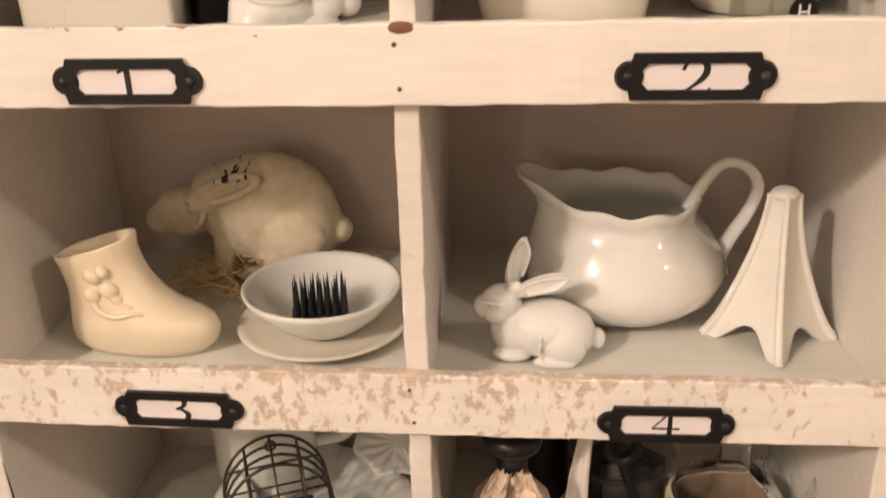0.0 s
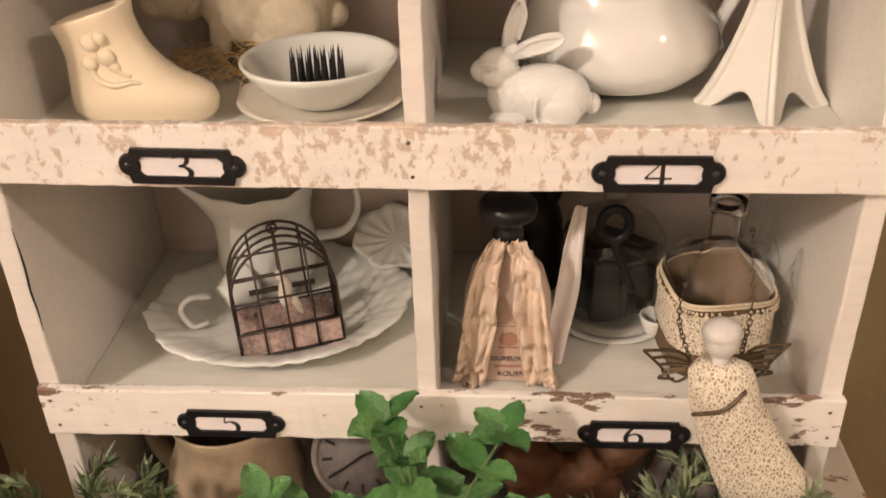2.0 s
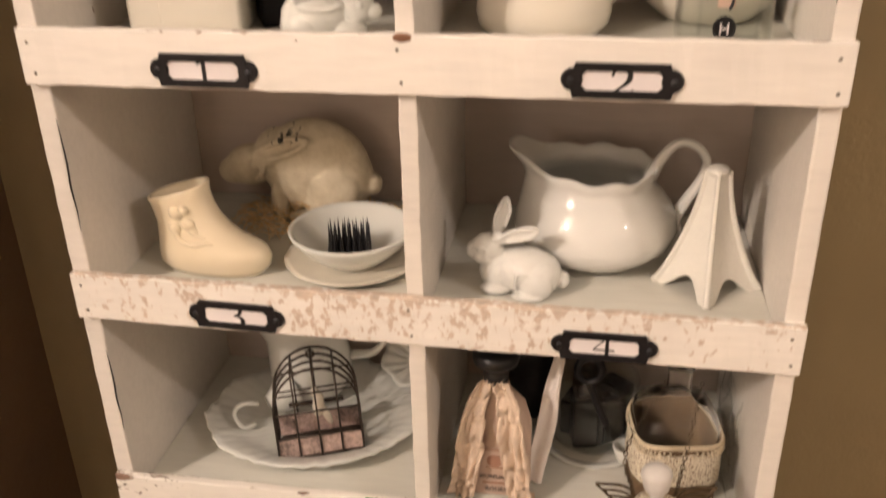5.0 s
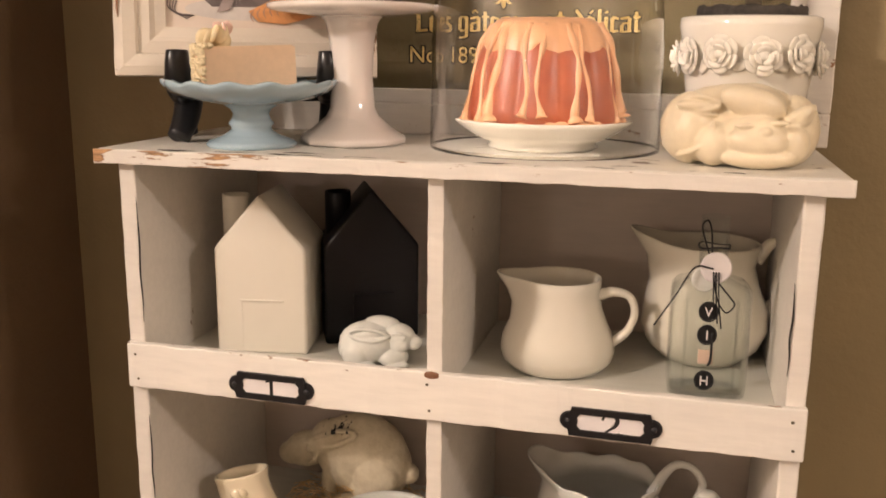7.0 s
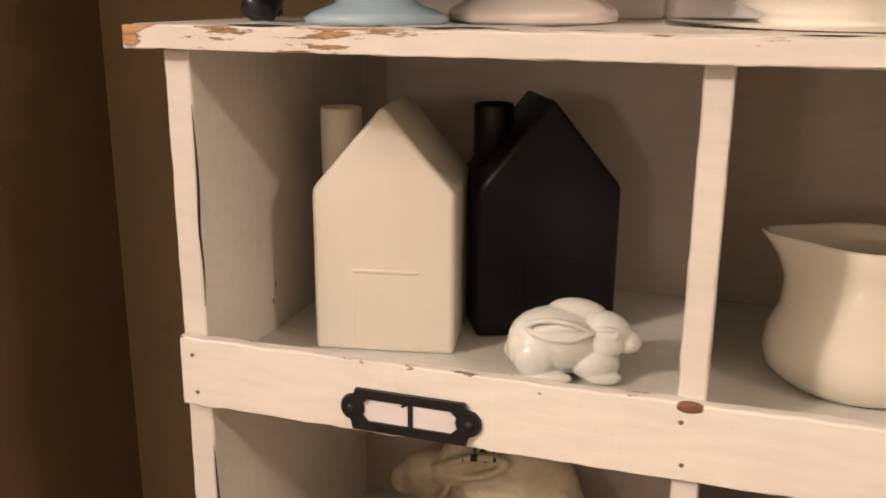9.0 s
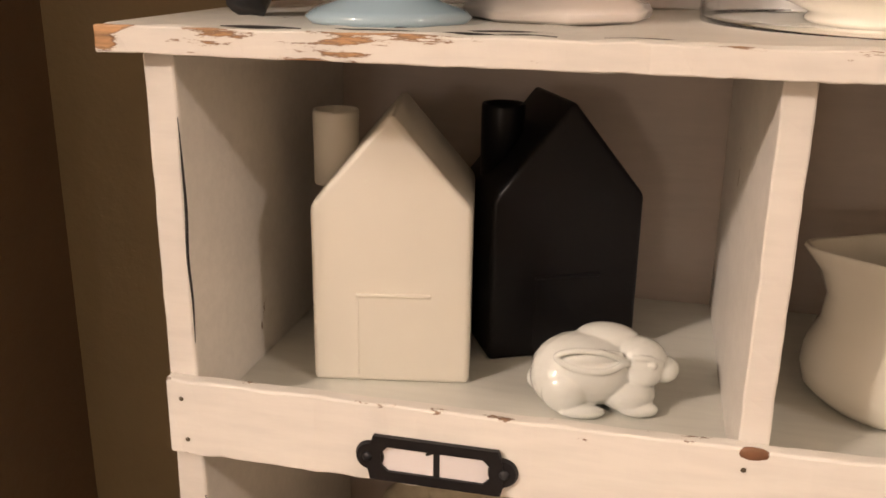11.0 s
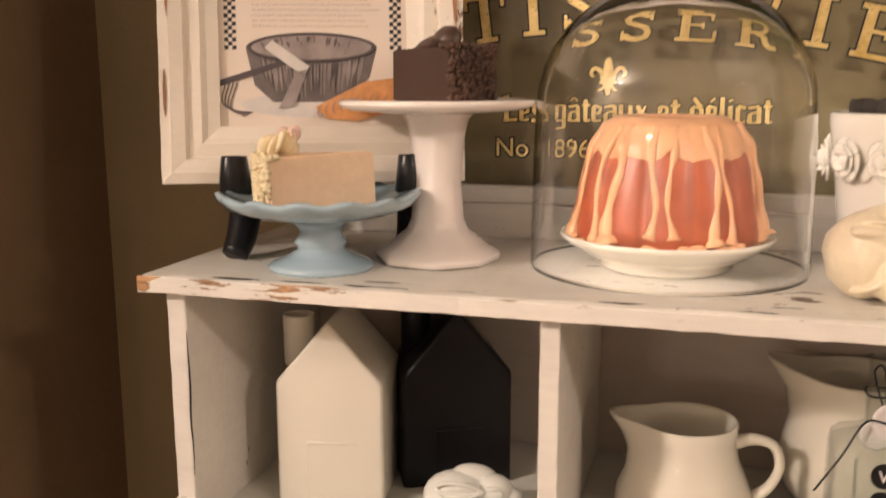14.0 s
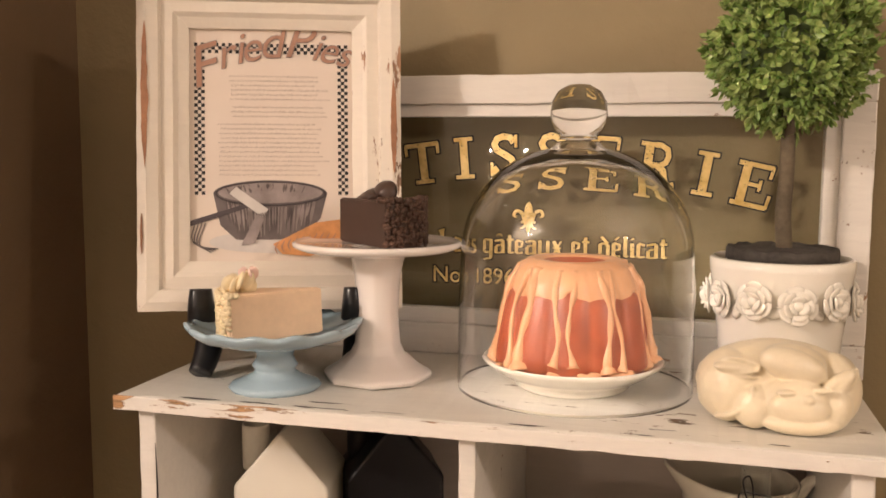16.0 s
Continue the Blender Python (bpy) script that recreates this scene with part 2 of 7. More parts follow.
M_GLASSB = glass("bottle_glass", (0.98, 0.985, 0.98), 0.0, 1.38)


def gold_mat():
    """Gold leaf, rubbed through to the black size in flecks."""
    m, nt, b = material("gold_leaf")
    leafc = ramp(nt, noise_tex(nt, coords(nt), 55, 3), ((0.3, (0.55, 0.36, 0.10)), (0.7, (0.90, 0.70, 0.32))))
    fleck = ramp(nt, noise_tex(nt, coords(nt, (1, 1, 2.2)), 210, 5, 0.75), ((0.375, (1, 1, 1)), (0.40, (0, 0, 0))))
    nt.links.new(mix(nt, fleck, leafc, (0.03, 0.022, 0.015)), b.inputs["Base Color"])
    b.inputs["Roughness"].default_value = 0.32
    b.inputs["Metallic"].default_value = 0.35
    return m


M_GOLD = gold_mat()
M_PAPER = plain("print_paper", (0.74, 0.645, 0.56), 0.55, 0.04, 25, relief=0)
M_INKB = plain("brown_ink", (0.42, 0.23, 0.16), 0.6, 0.1, 90, relief=0)
M_INKG = plain("faded_ink", (0.34, 0.26, 0.23), 0.6, 0.2, 200, relief=0)
M_KETTLE = plain("printed_grey", (0.145, 0.118, 0.115), 0.55, 0.55, 45, relief=0)
M_KETTLE3 = plain("printed_mid_grey", (0.30, 0.25, 0.24), 0.55, 0.5, 60, relief=0)
M_SHADE = plain("printed_soft_dark", (0.125, 0.10, 0.098), 0.55, 0.5, 60, relief=0)
M_KETTLE2 = plain("printed_dark_grey", (0.075, 0.06, 0.065), 0.55, 0.4, 60, relief=0)
M_PIE = plain("printed_pie", (0.62, 0.29, 0.11), 0.55, 0.4, 90, relief=0)
M_PALE = plain("printed_pale", (0.62, 0.58, 0.55), 0.55, 0.15, 60, relief=0)
M_CHOC = plain("chocolate", (0.060, 0.032, 0.022), 0.42, 0.2, 60)
M_CHIPS = plain("chocolate_chips", (0.085, 0.042, 0.026), 0.55, 0.4, 200)
M_FROST = plain("cream_frosting", (0.80, 0.68, 0.45), 0.6, 0.15, 200, relief=0.4)
M_SPONGE = plain("pale_cake", (0.82, 0.61, 0.42), 0.65, 0.08, 150, relief=0.3)
M_PETAL = plain("pink_petal", (0.82, 0.60, 0.52), 0.5, 0.15, 60)
M_PAPERR = plain("crinkled_paper", (0.70, 0.56, 0.44), 0.7, 0.2, 70, relief=0.4)
M_LABEL = plain("old_label", (0.60, 0.45, 0.36), 0.6, 0.1, 70)
M_BURLAP = plain("burlap", (0.150, 0.096, 0.052), 0.85, 0.3, 400, relief=0.7)
M_LACE = plain("cream_lace", (0.66, 0.57, 0.42), 0.85, 0.2, 300, relief=0.6)


def crochet():
    """Cream thread with the small dark gaps of a crochet net."""
    m, nt, b = material("crochet_lace")
    warp = nt.nodes.new("ShaderNodeVectorMath")
    warp.operation = "MULTIPLY_ADD"
    wob = node(nt, "ShaderNodeTexNoise", Scale=120.0, Detail=2.0)
    base_v = coords(nt, (1, 1, 0.8))
    nt.links.new(base_v, wob.inputs["Vector"])
    nt.links.new(wob.outputs["Color"], warp.inputs[0])
    warp.inputs[1].default_value = (0.004, 0.004, 0.004)
    nt.links.new(base_v, warp.inputs[2])
    holes = []
    for sc in (400, 720):
        v = nt.nodes.new("ShaderNodeTexVoronoi")
        v.inputs["Scale"].default_value = sc
        v.feature = "DISTANCE_TO_EDGE"
        nt.links.new(warp.outputs[0], v.inputs["Vector"])
        holes.append(v.outputs["Distance"])
    big = ramp(nt, holes[0], ((0.15, (0, 0, 0)), (0.27, (1, 1, 1))))
    small = ramp(nt, holes[1], ((0.12, (0, 0, 0)), (0.30, (0.65, 0.65, 0.65))))
    c = mix(nt, math_node(nt, "MAXIMUM", big, small), (0.86, 0.80, 0.66), (0.36, 0.27, 0.18))
    nt.links.new(c, b.inputs["Base Color"])
    b.inputs["Roughness"].default_value = 0.85
    bump(nt, b, c, 0.7, 0.001)
    return m


M_CROCHET = crochet()
M_BISQUE = plain("bisque", (0.62, 0.60, 0.58), 0.3, 0.12, 120)
M_BAND = plain("mottled_band", (0.36, 0.27, 0.24), 0.6, 0.85, 260)
M_STONE = plain("stoneware", (0.52, 0.41, 0.28), 0.35, 0.45, 40)
M_DIAL = plain("tarnished_dial", (0.17, 0.15, 0.14), 0.55, 0.45, 120)
M_GREY = plain("grey_driftwood", (0.30, 0.26, 0.23), 0.75, 0.3, 60)
M_SOIL = plain("dark_soil", (0.022, 0.019, 0.018), 0.8, 0.5, 250, relief=0.8)
M_MOSS = plain("moulded_soil", (0.055, 0.047, 0.040), 0.8, 0.5, 220, relief=0.9)
M_BARK = plain("bark", (0.115, 0.088, 0.056), 0.8, 0.4, 180, relief=0.7)
M_TERRA = plain("terracotta", (0.35, 0.17, 0.09), 0.7, 0.2, 60)


def cake_mat():
    m, nt, b = material("orange_cake")
    v = coords(nt)
    f = noise_tex(nt, v, 45, 4)
    nt.links.new(ramp(nt, f, ((0.3, (0.31, 0.062, 0.028)), (0.7, (0.47, 0.120, 0.052)))), b.inputs["Base Color"])
    b.inputs["Roughness"].default_value = 0.38
    b.inputs["Subsurface Weight"].default_value = 0.15
    b.inputs["Subsurface Radius"].default_value = (0.01, 0.004, 0.002)
    return m


M_CAKE = cake_mat()
M_GLAZE = plain("peach_icing", (0.70, 0.375, 0.195), 0.36, 0.16, 60, coat=0.15)


def leaf_mat(name, a, b_):
    m, nt, b = material(name)
    g = nt.nodes.new("ShaderNodeNewGeometry")
    o = nt.nodes.new("ShaderNodeObjectInfo")
    add = nt.nodes.new("ShaderNodeMath")
    add.operation = "ADD"
    nt.links.new(g.outputs["Random Per Island"], add.inputs[0])
    nt.links.new(o.outputs["Random"], add.inputs[1])
    fr = nt.nodes.new("ShaderNodeMath")
    fr.operation = "FRACT"
    nt.links.new(add.outputs[0], fr.inputs[0])
    f = noise_tex(nt, coords(nt), 160, 3)
    c = ramp(nt, fr.outputs[0], ((0.0, a), (1.0, b_)))
    nt.links.new(mix(nt, f, c, tuple(x * 0.7 for x in a)), b.inputs["Base Color"])
    b.inputs["Roughness"].default_value = 0.24
    bump(nt, b, noise_tex(nt, coords(nt), 300, 3), 0.6, 0.0016)
    b.inputs["Subsurface Weight"].default_value = 0.08
    b.inputs["Subsurface Radius"].default_value = (0.002, 0.004, 0.001)
    return m


M_MINT = leaf_mat("mint_leaf", (0.06, 0.19, 0.05), (0.20, 0.40, 0.13))
M_THYME = leaf_mat("fine_leaf", (0.10, 0.145, 0.07), (0.32, 0.38, 0.19))
M_SAGE = leaf_mat("grey_green_leaf", (0.15, 0.20, 0.12), (0.46, 0.50, 0.30))
M_BOX = leaf_mat("boxwood_leaf", (0.22, 0.36, 0.09), (0.62, 0.72, 0.27))
M_STEM = plain("green_stem", (0.10, 0.15, 0.05), 0.6, 0.2, 100)


# ---- mesh helpers ----
def part(name, bm, mat, parent=None, label="", smooth=True):
    """Link a bmesh as one mesh object, under parent where there is one."""
    me = bpy.data.meshes.new(name)
    bmesh.ops.recalc_face_normals(bm, faces=bm.faces)
    bm.to_mesh(me)
    bm.free()
    for m in mat if isinstance(mat, (list, tuple)) else (mat,):
        me.materials.append(m)
    me.polygons.foreach_set("use_smooth", [smooth] * len(me.polygons))
    ob = new(name, me)
    ob.parent = parent
    if label:
        tagged(ob, label)
    return ob


def thing(name, m, label, category, group=""):
    """An Empty at the base of a thing, at the pose m."""
    ob = new(name)
    ob.empty_display_size = 0.02
    ob.matrix_world = m
    return tagged(ob, label, category, group)


def box(bm, x0, x1, y0, y1, z0, z1, bevel=0.0, m=None):
    r = bmesh.ops.create_cube(bm, size=1)
    vs = r["verts"]
    for v in vs:
        v.co = Vector((x0 + (v.co.x + 0.5) * (x1 - x0), y0 + (v.co.y + 0.5) * (y1 - y0), z0 + (v.co.z + 0.5) * (z1 - z0)))
    if m:
        bmesh.ops.transform(bm, matrix=m, verts=vs)
    if bevel:
        es = list({e for v in vs for e in v.link_edges})
        bmesh.ops.bevel(bm, geom=es, offset=bevel, segments=2, affect="EDGES", profile=0.5)
    return bm


def boxed(*a, **k):
    return box(bmesh.new(), *a, **k)


def board(x0, x1, y0, y1, z0, z1, bevel=0.0015, wobble=0.0007, axis=0, n=40, seed=0):
    """A board cut across its length, its edges slightly uneven from wear."""
    bm = boxed(x0, x1, y0, y1, z0, z1, bevel)
    lo, hi = ((x0, x1), (y0, y1), (z0, z1))[axis]
    d = Vector([1.0 if i == axis else 0.0 for i in range(3)])
    for i in range(1, n):
        c = d * (lo + (hi - lo) * i / n)
        bmesh.ops.bisect_plane(bm, geom=bm.verts[:] + bm.edges[:] + bm.faces[:], plane_co=c, plane_no=d)
    for v in bm.verts:
        k = noise.noise_vector(v.co * 55 + Vector((seed * 7.1, 0, 0))) + 0.5 * noise.noise_vector(v.co * 190)
        k[axis] = 0
        v.co += k * wobble
    return bm


def lathe(profile, n=48, sx=1.0, sy=1.0, shape=None):
    """Turn a profile of (radius, height) round z. shape(angle, radius, z) may give a new (radius, z)."""
    bm = bmesh.new()
    rings = []
    for r, z in profile:
        if r < 1e-6:
            rings.append([bm.verts.new((0, 0, z))])
            continue
        ring = []
        for i in range(n):
            a = 2 * math.pi * i / n
            rr, zz = shape(a, r, z) if shape else (r, z)
            ring.append(bm.verts.new((rr * math.cos(a) * sx, rr * math.sin(a) * sy, zz)))
        rings.append(ring)
    for p, q in zip(rings, rings[1:]):
        for i in range(n):
            j = (i + 1) % n
            if len(p) == 1 and len(q) == 1:
                break
            if len(p) == 1:
                bm.faces.new((p[0], q[i], q[j]))
            elif len(q) == 1:
                bm.faces.new((p[i], q[0], p[j]))
            else:
                bm.faces.new((p[i], q[i], q[j], p[j]))
    return bm


def curve(points, n=10):
    """A smooth line through the points (Catmull-Rom)."""
    p = [Vector(q) for q in points]
    p = [2 * p[0] - p[1]] + p + [2 * p[-1] - p[-2]]
    out = []
    for i in range(1, len(p) - 2):
        a, b, c, d = p[i - 1:i + 3]
        for k in range(n):
            t = k / n
            out.append(0.5 * (2 * b + (c - a) * t + (2 * a - 5 * b + 4 * c - d) * t * t + (3 * b - a - 3 * c + d) * t ** 3))
    out.append(p[-2])
    return out


def sweep(bm, path, radius, n=8, flat=1.0, closed=False):
    """A tube along the path; radius is a number or a function of 0..1."""
    up = Vector((0.13, 0.21, 0.97)).normalized()
    rings, m = [], len(path)
    for i, p in enumerate(path):
        a, b = path[i - 1] if i or closed else path[0], path[(i + 1) % m] if i < m - 1 or closed else path[-1]
        t = (b - a).normalized()
        s = t.cross(up)
        s = s.normalized() if s.length > 1e-4 else Vector((1, 0, 0))
        up = s.cross(t).normalized()
        r = radius(i / max(1, m - 1)) if callable(radius) else radius
        rings.append([bm.verts.new(p + (s * math.cos(2 * math.pi * k / n) * flat + up * math.sin(2 * math.pi * k / n)) * r) for k in range(n)])
    pairs = list(zip(rings, rings[1:])) + ([(rings[-1], rings[0])] if closed else [])
    for p, q in pairs:
        for k in range(n):
            bm.faces.new((p[k], p[(k + 1) % n], q[(k + 1) % n], q[k]))
    if not closed:
        bm.faces.new(rings[0][::-1])
        bm.faces.new(rings[-1])
    return bm


def tube(points, radius, n=8, flat=1.0, steps=8, closed=False):
    pts = curve(points, steps) if steps else [Vector(p) for p in points]
    return sweep(bmesh.new(), pts, radius, n, flat, closed)


def ellipsoid(bm, c, r, rot=(0, 0, 0), sub=3):
    m = pose(*c, *rot) @ Matrix.Diagonal((*r, 1))
    bmesh.ops.create_icosphere(bm, subdivisions=sub, radius=1, matrix=m)


def statue(name, m, shapes, mat, label, category, voxel=0.0014, smooth=6, group="", ridges=()):
    """A modelled figure in one mesh: rounded masses melted into one another."""
    bm = bmesh.new()
    for s in shapes:
        ellipsoid(bm, *s)
    for r, points in ridges:
        sweep(bm, curve(points, 6), r, 8)
    ob = part(name, bm, mat)
    ob.matrix_world = m
    r = ob.modifiers.new("melt", "REMESH")
    r.mode, r.voxel_size, r.use_smooth_shade = "VOXEL", voxel, True
    s = ob.modifiers.new("soften", "SMOOTH")
    s.factor, s.iterations = 0.6, smooth
    return tagged(ob, label, category, group)


def loft(sections, n=40, power=2.0, closed=True):
    """Rings of (cx, cy, z, rx, ry, tilt): super-ellipses, joined bottom to top."""
    bm, rings = bmesh.new(), []
    for cx, cy, z, rx, ry, tilt in sections:
        ring = []
        for i in range(n):
            a = 2 * math.pi * i / n
            c, s = math.cos(a), math.sin(a)
            x = math.copysign(abs(c) ** (2 / power), c) * rx
            y = math.copysign(abs(s) ** (2 / power), s) * ry
            ring.append(bm.verts.new((cx + x, cy + y, z + tilt * x)))
        rings.append(ring)
    for p, q in zip(rings, rings[1:]):
        for i in range(n):
            bm.faces.new((p[i], p[(i + 1) % n], q[(i + 1) % n], q[i]))
    if closed:
        bm.faces.new(rings[0][::-1])
        bm.faces.new(rings[-1])
    return bm


def lettering(text, size, depth=0.0004, offset=0.0, bold=0.0, shear=0.0, align="CENTER"):
    """Writing in the built-in font as a bmesh in the xz plane, facing -y, its foot at z = 0."""
    cu = bpy.data.curves.new("writing", "FONT")
    cu.body, cu.size, cu.align_x, cu.extrude, cu.offset, cu.shear = text, size, align, depth, offset + bold, shear
    cu.resolution_u = 4
    ob = bpy.data.objects.new("writing", cu)
    scene.collection.objects.link(ob)
    bpy.context.view_layer.update()
    me = bpy.data.meshes.new_from_object(ob.evaluated_get(bpy.context.evaluated_depsgraph_get()))
    bm = bmesh.new()
    bm.from_mesh(me)
    bpy.data.objects.remove(ob)
    bpy.data.curves.remove(cu)
    bpy.data.meshes.remove(me)
    bmesh.ops.transform(bm, matrix=pose(0, 0, 0, 90, 0, 0), verts=bm.verts)
    return bm


def moved(bm, m):
    bmesh.ops.transform(bm, matrix=m, verts=bm.verts)
    return bm


def plate_of(points, depth, y=0.0):
    """A flat shape from (x, z) points, facing -y, depth thick."""
    bm = bmesh.new()
    f = bm.faces.new([bm.verts.new((x, y, z)) for x, z in points])
    r = bmesh.ops.extrude_face_region(bm, geom=[f])
    bmesh.ops.translate(bm, vec=(0, depth, 0), verts=[v for v in r["geom"] if isinstance(v, bmesh.types.BMVert)])
    return bm


def oval(cx, cz, rx, rz, n=28, a0=0.0, a1=360.0):
    k = n if a1 - a0 >= 360 else n + 1
    return [(cx + rx * math.cos(radians(a0 + (a1 - a0) * i / n)), cz + rz * math.sin(radians(a0 + (a1 - a0) * i / n))) for i in range(k)]


# ---- the room ----
FRONT, PANEL, BACK, WALL = 0.427, 0.435, 0.664, 0.69


def setting(name, bm, mat, label):
    return tagged(part(name, bm, mat, None, label, smooth=False), label, kind="structure")


setting("wall_north", boxed(-2.2, 2.3, WALL, WALL + 0.12, 0, 2.9), M_WALL, "olive tan wall with a rolled paint texture")
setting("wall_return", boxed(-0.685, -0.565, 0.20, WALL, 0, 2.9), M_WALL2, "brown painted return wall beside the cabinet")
# unseen walls and ceiling, added pale so they return fill to the cabinet
setting("wall_south", boxed(-2.2, 2.3, -3.12, -3.0, 0, 2.9), M_BOUNCEW, "unseen wall behind the camera, cream to bounce fill light")
setting("wall_west", boxed(-2.32, -2.2, -3.12, WALL + 0.12, 0, 2.9), M_BOUNCEW, "unseen side wall, cream to bounce fill light")
setting("wall_east", boxed(2.3, 2.42, -3.12, WALL + 0.12, 0, 2.9), M_BOUNCEW, "unseen side wall, cream to bounce fill light")
setting("floor", boxed(-2.32, 2.42, -3.12, WALL + 0.12, -0.1, 0), M_FLOOR, "brown wooden floor")
setting("ceiling", boxed(-2.32, 2.42, -3.12, WALL + 0.12, 2.9, 3.0), M_CEIL, "unseen ceiling, off-white to bounce fill light")

# ---- the table under the cabinet ----
TABLE = 0.80
table = thing("side_table", pose(-0.02, 0.44, 0), "pale grey-white painted wooden side table under the cabinet", "table")
part("tabletop", boxed(-0.335, 0.345, -0.24, 0.24, TABLE - 0.03, TABLE, 0.006), M_TABLE, table, smooth=False)
part("apron", boxed(-0.31, 0.315, -0.21, 0.21, TABLE - 0.12, TABLE - 0.03), M_TABLE, table, smooth=False)
for lx in (-0.30, 0.265):
    for ly in (-0.20, 0.16):
        part("leg", boxed(lx, lx + 0.045, ly, ly + 0.045, 0, TABLE - 0.12, 0.003), M_TABLE, table, smooth=False)

# ---- the cabinet ----
ZTOP, Z1, Z2, Z3 = 1.576, 1.384, 1.187, 0.988
XL, XR, DIV = -0.330, 0.224, -0.056
cab = thing("cubby_cabinet", pose(0, 0, 0), "white distressed wooden cubby cabinet with numbered compartments", "cabinet")
part("side_panel", board(XL - 0.003, XL + 0.0125, PANEL, BACK, TABLE, ZTOP - 0.013, axis=2, n=60), M_SIDE, cab, smooth=False)
part("side_panel", board(XR - 0.0145, XR, PANEL, BACK, TABLE, ZTOP - 0.013, axis=2, n=60, seed=3), M_SIDE, cab, smooth=False)
# the back panel's colour includes the shade that falls there
part("back_panel", boxed(XL - 0.003, XR + 0.001, BACK, BACK + 0.008, TABLE, ZTOP - 0.013), M_INSIDE_SHADE, cab, smooth=False)
part("top_board", board(-0.3485, 0.2405, FRONT - 0.001, 0.672, ZTOP - 0.0125, ZTOP, 0.003, 0.0011, n=90), [M_TOP], cab, smooth=False)
part("top_edging", board(-0.3487, 0.2407, FRONT - 0.0035, FRONT - 0.001, ZTOP - 0.0122, ZTOP - 0.0005, 0.0008, 0.0008, n=110, seed=2), M_TOPEDGE, cab, "chipped board edge showing orange wood", smooth=False)
rng = random.Random(31)
for k in range(16):
    cx, cy, ln = rng.uniform(-0.30, 0.21), FRONT + rng.choice((0.006, 0.007, 0.009, 0.022, 0.040)), rng.uniform(0.010, 0.045)
    part("grain_split", tube([(cx, cy, ZTOP - 0.0001), (cx + ln * 0.5, cy - 0.0006, ZTOP - 0.0001), (cx + ln, cy + 0.0004, ZTOP - 0.0001)], lambda t: 0.0006 * math.sin(math.pi * t) + 0.00015, 5, steps=4), M_SOIL, cab, "dark split along the grain")
levels = ((Z1, ZTOP - 0.0125), (Z2, Z1 - 0.012), (Z3, Z2 - 0.012), (TABLE + 0.012, Z3 - 0.012))
for i, (z0, z1) in enumerate(levels):
    part("shelf_board", boxed(XL + 0.0125, XR - 0.0145, PANEL, BACK, z0 - 0.012, z0, 0.0008), M_FLOORP, cab, smooth=False)
    part("divider", board(DIV - 0.0065, DIV + 0.0065, PANEL, BACK, z0, z1, 0.001, 0.0007, axis=2, n=24, seed=i), M_PAINT, cab, smooth=False)
rails = ((1.408, 1.408, M_RAIL), (1.2155, 1.2080, M_RAIL_WORN), (1.0146, 1.0146, M_RAIL_CHIP))
for i, (zl, zr, mat) in enumerate(rails):
    bm = board(XL - 0.001, XR + 0.001, FRONT, PANEL - 0.0003, -0.0405, 0, 0.0012, 0.0008, n=80, seed=10 + i)
    for v in bm.verts:
        v.co.z += zl + (zr - zl) * (v.co.x - XL) / (XR - XL)
    rail = part("rail", bm, mat, cab, ("white painted rail", "white rail with paint rubbed to bare wood", "white rail with dark chips")[i], smooth=False)
    for nx in (XL + 0.008, DIV - 0.003, XR - 0.008):
        for nz in (-0.010, -0.032):
            bm = bmesh.new()
            ellipsoid(bm, (nx + 0.002 * math.sin(nz * 900), FRONT - 0.0002, zl + (zr - zl) * (nx - XL) / (XR - XL) + nz), (0.0014, 0.0007, 0.0013), sub=1)
            part("nail_head", bm, M_BARK, rail)
# a knot of bare wood at the rail's upper edge, and the cracks in the side panels
bm = bmesh.new()
ellipsoid(bm, (DIV - 0.0005, FRONT + 0.0007, 1.4058), (0.0076, 0.0014, 0.0034), sub=2)
part("bare_knot", bm, M_CORK, cab, "bare brown wood where the paint is gone")
for px, z0, z1 in ((XL + 0.0128, 1.425, 1.535), (XR - 0.0150, 1.43, 1.50), (XL + 0.0128, 1.25, 1.34), (XL + 0.0128, 1.06, 1.14)):
    part("crack", tube([(px + 0.0006 * math.sin(40 * k), PANEL - 0.0006, z0 + (z1 - z0) * k / 5) for k in range(6)], lambda t: 0.0006 * math.sin(math.pi * t) + 0.0002, 5, steps=3), M_SOIL, cab, "dark crack in the panel")


